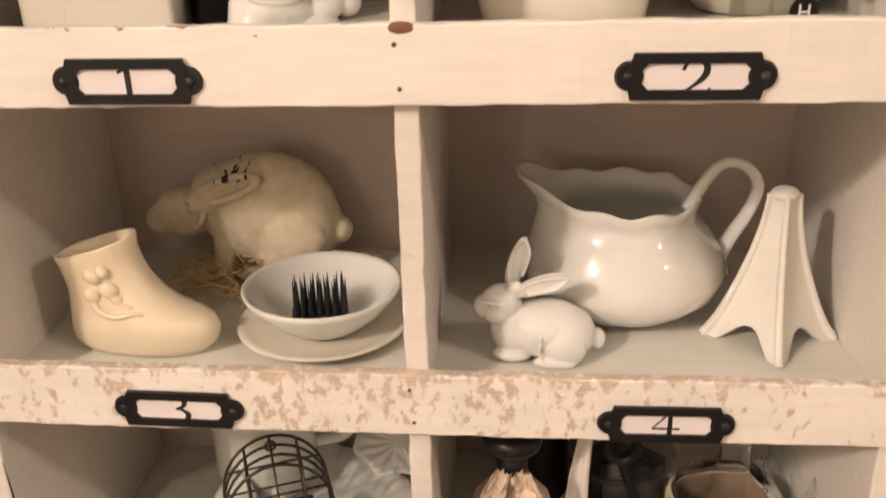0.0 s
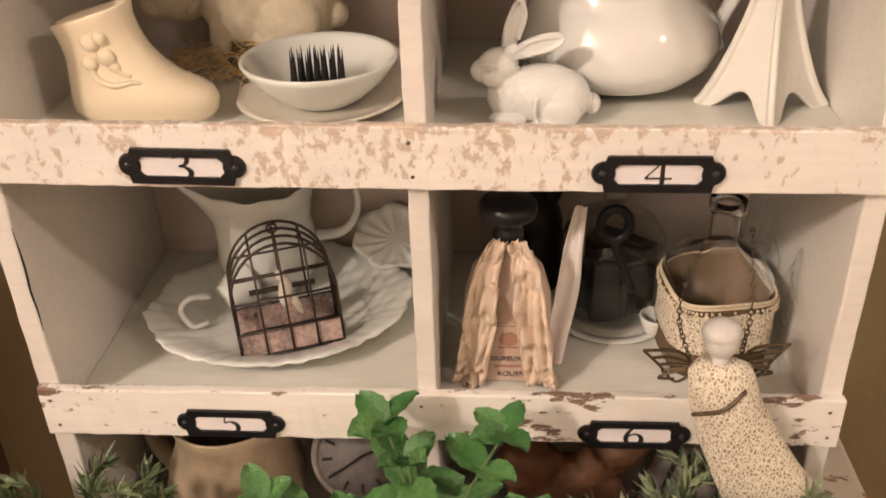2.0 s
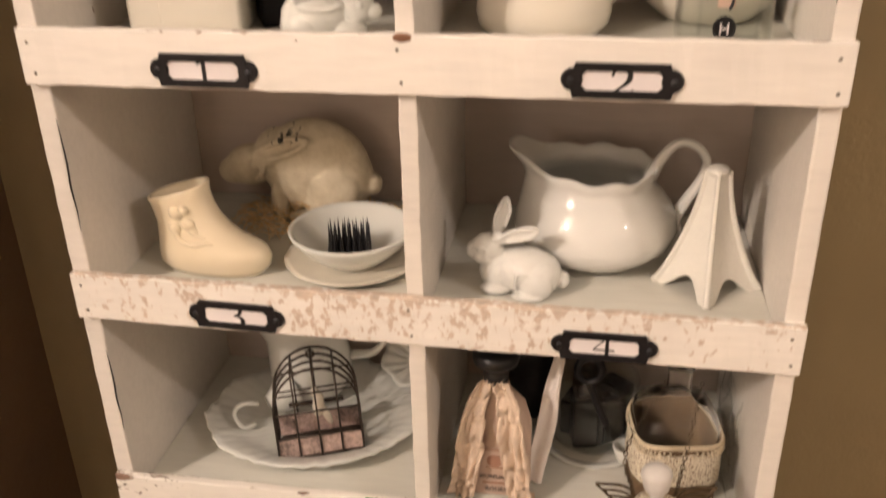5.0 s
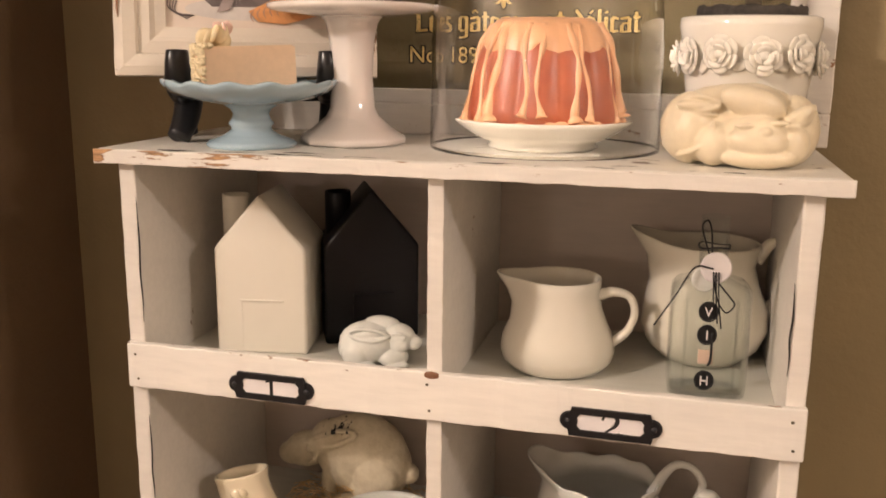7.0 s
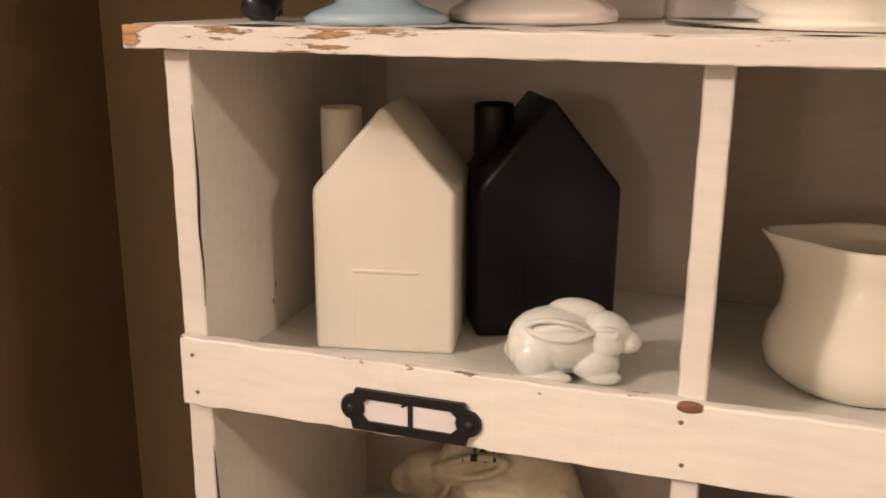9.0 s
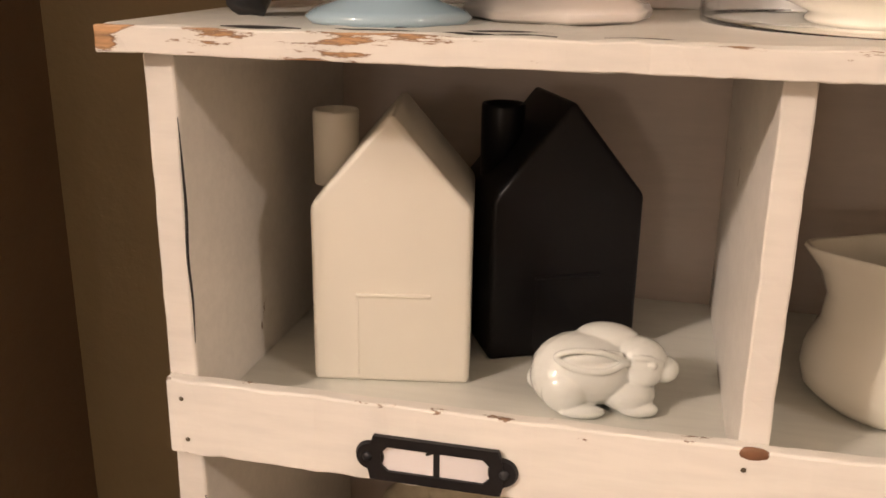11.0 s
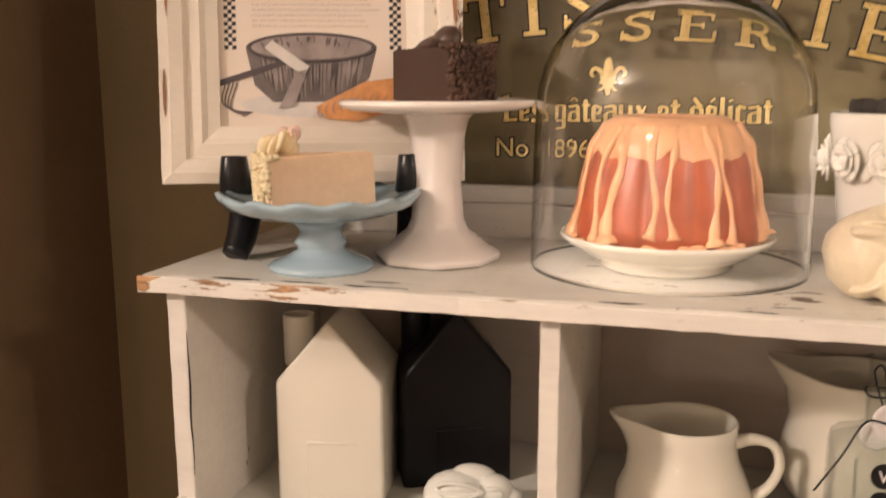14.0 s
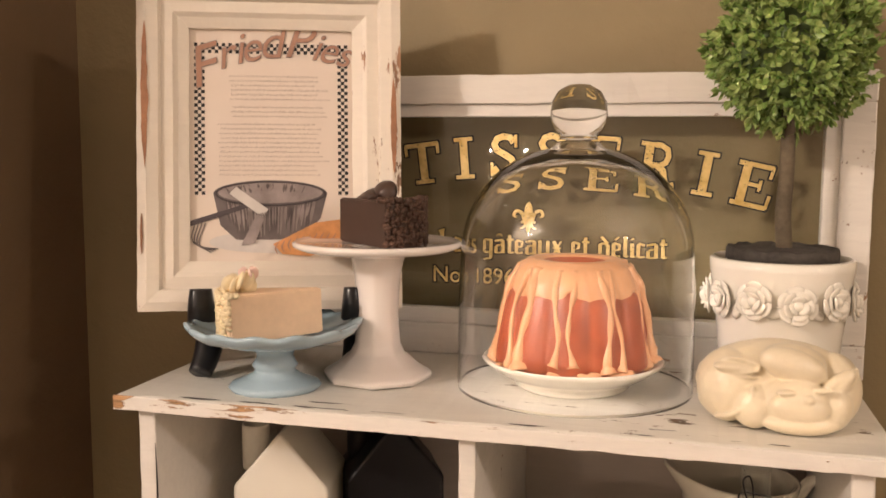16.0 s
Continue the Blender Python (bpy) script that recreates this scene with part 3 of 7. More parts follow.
# old-style figures as pen strokes: (x, z, half width) in figure heights
FIGURES = {
    "1": (((-0.24, 0.78, 0.03), (-0.10, 0.88, 0.05), (0.02, 0.99, 0.02)), ((0.04, 0, 0.075), (0.03, 1, 0.075))),
    "2": (((-0.33, 0.70, 0.05), (-0.25, 0.88, 0.04), (-0.05, 0.99, 0.035), (0.18, 0.93, 0.06), (0.28, 0.75, 0.085), (0.2, 0.5, 0.075), (-0.05, 0.25, 0.04), (-0.32, 0.05, 0.03)), ((-0.34, 0.06, 0.05), (0.0, 0.05, 0.06), (0.3, 0.07, 0.05), (0.38, 0.2, 0.02))),
    "3": (((-0.28, 0.85, 0.04), (-0.1, 0.98, 0.035), (0.12, 0.94, 0.06), (0.2, 0.78, 0.075), (0.1, 0.6, 0.05), (-0.08, 0.53, 0.03), (0.1, 0.5, 0.04), (0.28, 0.33, 0.085), (0.22, 0.1, 0.07), (0, 0.01, 0.035), (-0.22, 0.05, 0.04)),),
    "4": (((0.12, 0, 0.07), (0.12, 1, 0.06)), ((0.10, 1, 0.025), (-0.42, 0.36, 0.025)), ((-0.42, 0.36, 0.032), (0.42, 0.36, 0.032))),
    "5": (((0.3, 0.93, 0.055), (-0.18, 0.92, 0.05)), ((-0.18, 0.95, 0.03), (-0.24, 0.55, 0.03)), ((-0.24, 0.55, 0.03), (0, 0.62, 0.04), (0.22, 0.5, 0.075), (0.28, 0.3, 0.085), (0.18, 0.08, 0.06), (-0.05, 0, 0.035), (-0.3, 0.12, 0.06))),
    "6": (((0.25, 0.96, 0.03), (0, 0.9, 0.035), (-0.2, 0.68, 0.06), (-0.3, 0.35, 0.085), (-0.2, 0.08, 0.06), (0, 0, 0.035), (0.2, 0.08, 0.06), (0.28, 0.28, 0.085), (0.2, 0.48, 0.06), (0, 0.57, 0.035), (-0.22, 0.45, 0.04)),),
}


def pen(bm, points, y, n=5):
    """A flat pen stroke through (x, z, half width) points, facing -y."""
    pts = curve([(x, w, z) for x, z, w in points], n)
    prev = None
    for i, p in enumerate(pts):
        d = pts[min(i + 1, len(pts) - 1)] - pts[max(i - 1, 0)]
        d = Vector((d.x, 0, d.z)).normalized()
        side = Vector((-d.z, 0, d.x)) * p.y
        c = Vector((p.x, y, p.z))
        pair = [bm.verts.new(c - side), bm.verts.new(c + side)]
        if prev:
            bm.faces.new((prev[0], pair[0], pair[1], prev[1]))
        prev = pair


def numeral(digit, high):
    bm = bmesh.new()
    for k, stroke in enumerate(FIGURES[digit]):
        pen(bm, [(x * high * 1.15, z * high, w * high * 1.25) for x, z, w in stroke], -0.00006 * k)
    return bm


def label_holder(cx, cz, digit, tilt=0.0):
    """Black metal label holder with two screw ears and a numbered card."""
    hold = new("label_holder")
    hold.parent = cab
    hold.matrix_world = pose(cx, FRONT - 0.0006, cz, 0, tilt, 0) @ Matrix.Diagonal((0.94, 1, 0.97, 1))
    tagged(hold, "black metal label holder with a white number card")
    w, h, iw, ih, c, d = 0.0335, 0.0118, 0.0275, 0.0066, 0.0035, 0.0026
    inner = [(-iw, -ih + c), (-iw + c, -ih), (iw - c, -ih), (iw, -ih + c), (iw, ih - c), (iw - c, ih), (-iw + c, ih), (-iw, ih - c)]
    outer = [(-w - 0.001, -h * 0.5), (-w + 0.0005, -h), (w - 0.0005, -h), (w + 0.001, -h * 0.5), (w, h * 0.5), (w - 0.002, h), (-w + 0.002, h), (-w, h * 0.5)]
    bm = bmesh.new()
    a = [bm.verts.new((x, 0, z)) for x, z in outer]
    b = [bm.verts.new((x, -d, z)) for x, z in outer]
    e = [bm.verts.new((x, -d, z)) for x, z in inner]
    f = [bm.verts.new((x, 0, z)) for x, z in inner]
    for p, q in ((a, b), (b, e), (e, f)):
        for i in range(8):
            bm.faces.new((p[i], p[(i + 1) % 8], q[(i + 1) % 8], q[i]))
    for s in (-1, 1):
        bmesh.ops.create_cone(bm, cap_ends=True, segments=24, radius1=0.0078, radius2=0.0068, depth=0.002, matrix=pose(s * 0.0335, -0.001, 0, 90, 0, 0))
    part("frame", bm, M_BLACKM, hold, smooth=False)
    part("card", boxed(-0.030, 0.030, -0.0010, -0.0002, -0.0082, 0.0082), M_CARD, hold, "white number card", smooth=False)
    for s in (-1, 1):
        bm = bmesh.new()
        ellipsoid(bm, (s * 0.0345, -0.0022, 0), (0.0027, 0.0014, 0.0027), sub=2)
        part("screw", bm, M_LEAD, hold)
    part("number", moved(numeral(digit, 0.0172), pose(0, -0.0012, -0.0090)), M_INK, hold, "black printed number", smooth=False)


for cx, cz, digit, tilt in ((-0.1950, 1.3815, "1", 0.3), (0.0855, 1.3815, "2", 0.2), (-0.1958, 1.1877, "3", 1.6), (0.0855, 1.1825, "4", 0.3), (-0.1953, 0.9880, "5", 0.8), (0.0865, 0.9837, "6", 0.3)):
    label_holder(cx, cz, digit, tilt)


# ---- on the top board ----
def jug(name, m, profile, wall, spout, label, category, handle, mat, lift=0.012, width=0.5, wave=0.0, hr=0.005, flat=1.3, toward=math.pi):
    """A jug: turned body with a pulled lip towards an angle, and a looped handle in the xz plane."""
    top = profile[-1][1]
    inner = [(max(0.0, r - wall), max(z, profile[0][1] + wall)) for r, z in reversed(profile)]
    full = [(0, profile[0][1])] + profile + [(profile[-1][0] - wall * 0.4, top + wall * 0.4)] + inner + [(0, profile[0][1] + wall)]

    def pull(a, r, z):
        d = (a - toward + math.pi) % (2 * math.pi) - math.pi
        k = max(0.0, (z - top * 0.5) / (top * 0.5)) ** 1.6
        f = math.exp(-(d / width) ** 2) * k
        return r + f * spout, z + f * lift + wave * k * math.sin(a * 9 + 1)
    ob = thing(name, m, label, category)
    part("body", lathe(full, 56, shape=pull), mat, ob)
    part("handle", tube(handle, lambda t: hr * (1.15 - 0.45 * math.sin(math.pi * t)), 12, flat, 8), mat, ob)
    return ob


# pale blue pedestal stand with a slice of cake
blue = thing("cake_stand", pose(-0.233, 0.483, ZTOP) @ Matrix.Diagonal((0.925, 0.925, 1, 1)), "small pale blue glazed pedestal cake stand with scalloped rim", "cake stand")


def scallop(a, r, z):
    k = max(0.0, (r - 0.045) / 0.033)
    return r + 0.0022 * k * math.cos(a * 14), z + 0.0016 * k * math.cos(a * 14)


part("pedestal", lathe([(0, 0.0005), (0.040, 0), (0.042, 0.003), (0.038, 0.006), (0.026, 0.010), (0.0185, 0.0145), (0.0185, 0.017), (0.021, 0.020), (0.018, 0.0235), (0.0165, 0.028), (0.019, 0.032), (0.027, 0.037), (0.012, 0.040), (0, 0.041)], 48), M_BLUE, blue)
part("plate", lathe([(0, 0.0355), (0.027, 0.036), (0.055, 0.041), (0.072, 0.047), (0.0775, 0.0525), (0.0775, 0.0555), (0.0745, 0.056), (0.068, 0.0525), (0.050, 0.046), (0, 0.0445)], 84, shape=scallop), M_BLUE, blue)


def cake_slice(name, m, length, width, height, body, coat, label, mats_label):
    """A wedge of cake: point to one end, round crumb-coated back at the other."""
    ob = thing(name, m, label, "cake slice")
    bm = bmesh.new()
    n = 14
    lower, upper = [], []
    ring = [(length * 0.5, 0.0)] + [(-length * 0.5 - 0.010 * math.cos(t), width * 0.5 * math.sin(t) / math.sin(1.35)) for t in [1.35 - 2.7 * i / n for i in range(n + 1)]]
    for x, y in ring:
        lower.append(bm.verts.new((x, y, 0)))
        upper.append(bm.verts.new((x, y, height)))
    bm.faces.new(lower[::-1])
    bm.faces.new(upper)
    for i in range(len(ring)):
        j = (i + 1) % len(ring)
        bm.faces.new((lower[i], lower[j], upper[j], upper[i]))
    bmesh.ops.bevel(bm, geom=bm.edges[:], offset=0.0012, segments=2, affect="EDGES")
    part("wedge", bm, body, ob, smooth=False)
    rng = random.Random(len(name) + int(length * 1e4))
    bm = bmesh.new()
    for i in range(330):
        t = rng.uniform(-1.45, 1.45)
        z = rng.uniform(0.001, height + 0.001)
        x, y = -length * 0.5 - 0.010 * math.cos(t) - 0.0006, width * 0.52 * math.sin(t) / math.sin(1.35)
        if i % 5 == 0:
            x, z = x + rng.uniform(0, 0.008), height + 0.001
        ellipsoid(bm, (x, y, z), (rng.uniform(0.0015, 0.0032), rng.uniform(0.0015, 0.0034), rng.uniform(0.0013, 0.003)), (rng.uniform(0, 90), 0, rng.uniform(0, 180)), 1)
    crumbs = part("crumb_coat", bm, coat, ob, mats_label)
    tagged(crumbs, kind="stuff")
    return ob


s1 = cake_slice("cake_slice", pose(-0.224, 0.472, ZTOP + 0.0465, 0, -2, 30), 0.074, 0.050, 0.038, M_SPONGE, M_FROST, "slice of pale peach cake with nut-coated frosting on the blue stand", "nutty cream frosting")
for i in range(9):
    a = i * 2.4
    bm = bmesh.new()
    ellipsoid(bm, (-0.030 + 0.007 * math.cos(a), 0.007 * math.sin(a), 0.042 + 0.003 * (i % 3)), (0.0075, 0.0028, 0.0085), (25 * math.sin(a), 20 * math.cos(a), math.degrees(a)), 2)
    part("frosting_curl", bm, M_FROST, s1, "piped cream curl")
for i in range(5):
    bm = bmesh.new()
    ellipsoid(bm, (-0.022 + 0.004 * math.cos(i * 1.26), 0.004 * math.sin(i * 1.26), 0.053), (0.0045, 0.0018, 0.006), (20, 15 * i, 72 * i), 2)
    part("petal", bm, M_PETAL, s1, "pale pink sugar petal")

# white faceted pedestal stand with a chocolate slice
pink = thing("cake_stand", pose(-0.161, 0.537, ZTOP, 0, 0, 12), "tall white glazed pedestal cake stand with octagonal foot", "cake stand")
part("pedestal", lathe([(0, 0.0005), (0.046, 0), (0.0485, 0.003), (0.0475, 0.007), (0.037, 0.013), (0.024, 0.024), (0.0205, 0.032), (0.0185, 0.060), (0.0205, 0.090), (0.024, 0.106), (0.030, 0.112), (0, 0.113)], 8), M_PINKW, pink, smooth=True).modifiers.new("soft", "BEVEL").width = 0.003
part("plate", lathe([(0, 0.110), (0.03, 0.110), (0.066, 0.1135), (0.0725, 0.1165), (0.073, 0.1195), (0.0705, 0.121), (0.066, 0.1192), (0, 0.1185)], 72), M_PINKW, pink)
s2 = cake_slice("cake_slice", pose(-0.164, 0.528, ZTOP + 0.1190, 0, 0, 160), 0.070, 0.052, 0.038, M_CHOC, M_CHIPS, "slice of dark chocolate cake with chip-coated back on the white stand", "chocolate chip coating")
for k in (0, 1):
    part("chocolate_curl", tube([(-0.024 + 0.012 * k, 0.004, 0.037), (-0.020 + 0.012 * k, 0.003, 0.046 - 0.004 * k), (-0.008 + 0.014 * k, 0.0, 0.047 - 0.006 * k), (0.004 + 0.013 * k, -0.003, 0.0385)], lambda t: 0.0032 * math.sin(math.pi * min(1, t + 0.1)) + 0.0006, 8, 2.4, 6), M_CHOC, s2, "dark chocolate curl")

# bundt cake on a plate under a glass cloche
CX, CY = 0.0065, 0.557
dish = thing("plate", pose(CX, CY, ZTOP), "white porcelain plate under a bundt cake", "plate")
part("plate_body", lathe([(0, 0.001), (0.044, 0), (0.048, 0.003), (0.046, 0.006), (0.062, 0.013), (0.074, 0.0215), (0.0765, 0.0245), (0.075, 0.026), (0.070, 0.024), (0.050, 0.016), (0, 0.0145)], 72), M_IVORY, dish)
cake = thing("bundt_cake", pose(CX, CY, ZTOP + 0.0165, 0, 0, 4), "orange fluted bundt cake with dripping peach icing", "cake")


def flute(a, r, z):
    k = 0.35 + 0.65 * max(0.0, 1 - max(0.0, z - 0.055) / 0.035)
    return r * (1 + k * (0.055 * abs(math.cos(a * 6)) ** 0.7 - 0.035)), z


part("cake_body", lathe([(0, 0.004), (0.060, 0.003), (0.0665, 0.010), (0.066, 0.018), (0.063, 0.036), (0.0585, 0.058), (0.0535, 0.074), (0.046, 0.085), (0.036, 0.0915), (0.025, 0.091), (0.017, 0.084), (0.015, 0.06), (0, 0.06)], 144, shape=flute), M_CAKE, cake)


def cover(a, r, z):
    rr, zz = flute(a, r, z)
    edge = max(0.0, (0.0765 - z) / 0.0085)
    drip = 0.5 - 0.5 * math.cos(a * 12) + 0.2 * math.sin(a * 5)
    return rr + 0.0021 - 0.0024 * edge * (1 - min(1, drip)), zz - 0.021 * edge * drip


part("icing", lathe([(0.0555, 0.068), (0.0548, 0.071), (0.0535, 0.0745), (0.046, 0.0865), (0.036, 0.093), (0.025, 0.0925), (0.016, 0.084)], 144, shape=cover), M_GLAZE, cake, "glossy peach icing").modifiers.new("thick", "SOLIDIFY").thickness = 0.0016
rng = random.Random(5)
for i in range(19):
    a = 2 * math.pi * (i + 0.5 + rng.uniform(-0.30, 0.30)) / 19
    foot = rng.choice((0.007, 0.008, 0.009, 0.010, 0.012, 0.014))
    prof = [(0.0440, 0.086), (0.0532, 0.074), (0.0582, 0.058), (0.0625, 0.036), (0.0655, 0.018), (0.0668, foot)]
    path = [(r * math.cos(a + 0.045 * math.sin(z * 90 + i * 2.3)), r * math.sin(a + 0.045 * math.sin(z * 90 + i * 2.3)), z) for r, z in prof if z >= foot]
    w = rng.choice((0.0024, 0.0030, 0.0038, 0.0046, 0.0052))
    part("icing_drip", tube(path, lambda t: w * (1.3 - 0.6 * math.sin(math.pi * min(1, t * 1.05)) + 0.14 * math.sin(t * 23 + w * 9000) + (0.45 if t > 0.88 else 0)), 10, 1.0, 6), M_GLAZE, cake, "run of peach icing")
for i in range(26):
    a = rng.uniform(0, 2 * math.pi)
    bm = bmesh.new()
    ellipsoid(bm, (rng.uniform(0.064, 0.0705) * math.cos(a), rng.uniform(0.064, 0.0705) * math.sin(a), rng.uniform(0.006, 0.0095)), (rng.uniform(0.003, 0.007), rng.uniform(0.002, 0.004), rng.uniform(0.002, 0.0035)), (0, 0, math.degrees(a) + 90), 2)
    part("icing_pool", bm, M_GLAZE, cake, "icing pooled round the foot")

cl = thing("glass_cloche", pose(CX + 0.001, CY, ZTOP), "clear glass cake dome with a round knob", "cloche")
outer = [(0.0985, 0.0005), (0.0990, 0.004), (0.0985, 0.03), (0.0978, 0.09), (0.0965, 0.115)] + [(0.0965 * math.cos(t) ** 0.92 if t < 1.5 else 0.02, 0.115 + 0.088 * math.sin(t)) for t in [0.17 * i for i in range(1, 9)]]
outer = [p for p in outer if p[0] > 0.017] + [(0.017, 0.2065)]
inner = []
for (r, z), p, q in zip(outer, [outer[0]] + outer[:-1], outer[1:] + [outer[-1]]):
    d = Vector((q[0] - p[0], q[1] - p[1])).normalized()
    thick = 0.0018 + 0.0056 * max(0.0, (z - 0.135) / 0.07) ** 2
    inner.append((max(0.0, r - d.y * thick), max(0.0005, z + d.x * thick)))
dome_ob = part("dome", lathe(outer + [(0.0, 0.2072)] + [(0.0, inner[-1][1] - 0.0006)] + inner[::-1] + [outer[0]], 96), M_GLASS, cl)
dome_ob.visible_shadow = False
bm = bmesh.new()
bm.from_mesh(dome_ob.data)
bmesh.ops.remove_doubles(bm, verts=bm.verts, dist=0.00005)
bmesh.ops.recalc_face_normals(bm, faces=bm.faces)
bm.to_mesh(dome_ob.data)
bm.free()
dome_ob.data.polygons.foreach_set("use_smooth", [True] * len(dome_ob.data.polygons))

part("knob", lathe([(0, 0.2078), (0.0165, 0.2078), (0.0155, 0.2095), (0.0165, 0.2125), (0.0215, 0.2195), (0.0237, 0.229), (0.0225, 0.239), (0.0175, 0.2475), (0.009, 0.2525), (0, 0.2535)], 48), M_GLASS, cl, "solid glass knob").visible_shadow = False

# sleeping rabbit of antique ivory pottery
statue("rabbit_figurine", pose(0.1640, 0.5005, ZTOP, 0, 0, 6), [
    ((0.0, 0.004, 0.029), (0.0575, 0.035, 0.0315)), ((0.0, -0.004, 0.015), (0.056, 0.036, 0.0165)), ((-0.035, -0.006, 0.027), (0.0225, 0.028, 0.0275)), ((0.040, -0.004, 0.026), (0.0195, 0.028, 0.027)),
    ((0.008, -0.016, 0.0465), (0.0235, 0.021, 0.0150), (0, 5, 0)), ((0.006, -0.026, 0.020), (0.028, 0.020, 0.020)), ((0.010, -0.0355, 0.0255), (0.0205, 0.0120, 0.0135), (0, 5, 0)), ((0.011, -0.0370, 0.0085), (0.027, 0.0120, 0.0085)),
    ((-0.019, -0.0270, 0.017), (0.016, 0.0150, 0.0165)), ((0.036, -0.0290, 0.0345), (0.0125, 0.0060, 0.0075), (0, -38, 0)), ((0.033, -0.024, 0.018), (0.016, 0.018, 0.018)),
    ((-0.032, -0.0245, 0.0445), (0.0175, 0.0080, 0.0045), (0, 3, 12)), ((-0.026, -0.0270, 0.0385), (0.0105, 0.0045, 0.0020), (0, 3, 12)), ((0.013, -0.0480, 0.0280), (0.0045, 0.0030, 0.0035)), ((-0.002, -0.0455, 0.0320), (0.0070, 0.0030, 0.0022)), ((0.023, -0.0440, 0.0340), (0.0060, 0.0030, 0.0022)),
    ((0.006, -0.0290, 0.0475), (0.0245, 0.0110, 0.0120), (0, 17, 0)), ((0.009, -0.0400, 0.0205), (0.0215, 0.0110, 0.0120), (0, 4, 0)), ((0.0405, -0.0280, 0.0385), (0.0100, 0.0065, 0.0055), (0, -42, 0)),
], M_BUNNY, "curled sleeping rabbit figurine in antique ivory pottery", "figurine", 0.0009, 2, ridges=(
    (0.0017, [(-0.047, -0.022, 0.047), (-0.036, -0.028, 0.0515), (-0.022, -0.029, 0.0490), (-0.018, -0.030, 0.0445), (-0.030, -0.031, 0.0415), (-0.042, -0.027, 0.043), (-0.047, -0.022, 0.047)]),
    (0.0014, [(0.031, -0.035, 0.034), (0.040, -0.032, 0.042), (0.050, -0.025, 0.046), (0.047, -0.029, 0.036), (0.036, -0.035, 0.030)]),
    (0.0020, [(-0.046, -0.026, 0.008), (-0.036, -0.034, 0.012), (-0.024, -0.037, 0.022), (-0.022, -0.036, 0.034)]),
))

# rose-banded white pot with a boxwood ball topiary
POT = (0.1735, 0.595)
pot = thing("flower_pot", pose(*POT, ZTOP), "white glazed flower pot with a band of moulded roses", "flower pot")
part("pot_body", lathe([(0, 0.001), (0.043, 0), (0.046, 0.003), (0.050, 0.05), (0.0555, 0.092), (0.0575, 0.104), (0.0575, 0.111), (0.0545, 0.1125), (0.052, 0.108), (0.048, 0.05), (0, 0.04)], 64), M_POT, pot)
rose = bmesh.new()
ellipsoid(rose, (0, -0.003, 0), (0.0045, 0.0035, 0.0045), sub=2)
for ring_i, (n, rr, tip) in enumerate(((3, 0.0042, 50), (5, 0.0075, 32), (6, 0.0110, 14))):
    for i in range(n):
        a = 360 * i / n + 25 * ring_i
        m4 = pose(0, -0.004 + 0.0016 * ring_i, 0, 0, a, 0) @ pose(0, 0, rr, tip, 0, 0)
        bmesh.ops.create_icosphere(rose, subdivisions=2, radius=1, matrix=m4 @ Matrix.Diagonal((0.0056 + 0.001 * ring_i, 0.0015, 0.0052, 1)))
rose_ob = part("rose", rose, M_POT, pot, "moulded white rose")
leaf = bmesh.new()
ellipsoid(leaf, (0, 0, 0), (0.0085, 0.0018, 0.0045), (0, 25, 0), 2)
leaf_ob = part("rose_leaf", leaf, M_POT, pot)
for i in range(11):
    a = 360 * i / 11 + 8
    at = pose(0, 0, 0.0800 + 0.0025 * math.sin(i * 2.1), 0, 0, a) @ pose(0, -0.0565, 0, -6, 25 * i, 0)
    at2 = pose(0, 0, 0.0730, 0, 0, a + 16.4) @ pose(0, -0.0545, 0, 0, 50 * i, 0)
    for src, mm in ((rose_ob, at), (leaf_ob, at2)):
        o = src if i == 0 else new(src.name.split(".")[0], src.data)
        o.parent = pot
        o.matrix_local = mm
topi = thing("topiary", pose(*POT, ZTOP + 0.108), "artificial boxwood ball topiary on a bark trunk", "topiary")
part("soil_disc", lathe([(0, 0.001), (0.042, 0), (0.0445, 0.003), (0.0445, 0.011), (0.0425, 0.0125), (0.040, 0.010), (0.030, 0.011), (0, 0.0125)], 48, shape=lambda a, r, z: (r + 0.0006 * math.sin(a * 17), z + 0.0009 * math.sin(a * 11 + r * 900) + 0.0008 * math.sin(a * 23 + r * 2100))), M_MOSS, topi, "dark moulded soil disc")
part("trunk", tube([(0.002, 0, 0.006), (-0.0005, 0, 0.04), (0.001, 0.001, 0.08), (0.0, 0.0, 0.15)], lambda t: 0.0068 - 0.0012 * t, 12), M_BARK, topi)


def leaf_shape(bm, m, length, width, fold=0.25, n=4, mi=0):
    """One leaf along +x, folded at its rib, with a pointed tip."""
    rib, lt, rt = [], [], []
    for i in range(n + 1):
        t = i / n
        w = width * 0.5 * math.sin(math.pi * min(1.0, 0.06 + t * 0.94)) ** 0.75 * (1 - 0.25 * t)
        droop = -0.18 * length * t * t
        rib.append(bm.verts.new(m @ Vector((length * t, 0, droop))))
        if 0 < i < n:
            lt.append(bm.verts.new(m @ Vector((length * t, w, droop + fold * w))))
            rt.append(bm.verts.new(m @ Vector((length * t, -w, droop + fold * w))))
    for side, flip in ((lt, 1), (rt, 0)):
        quads = [(rib[0], rib[1], side[0])] + [(rib[i], rib[i + 1], side[i], side[i - 1]) for i in range(1, n - 1)] + [(rib[n - 1], rib[n], side[n - 2])]
        for q in quads:
            f = bm.faces.new(q if flip else q[::-1])
            f.material_index = mi


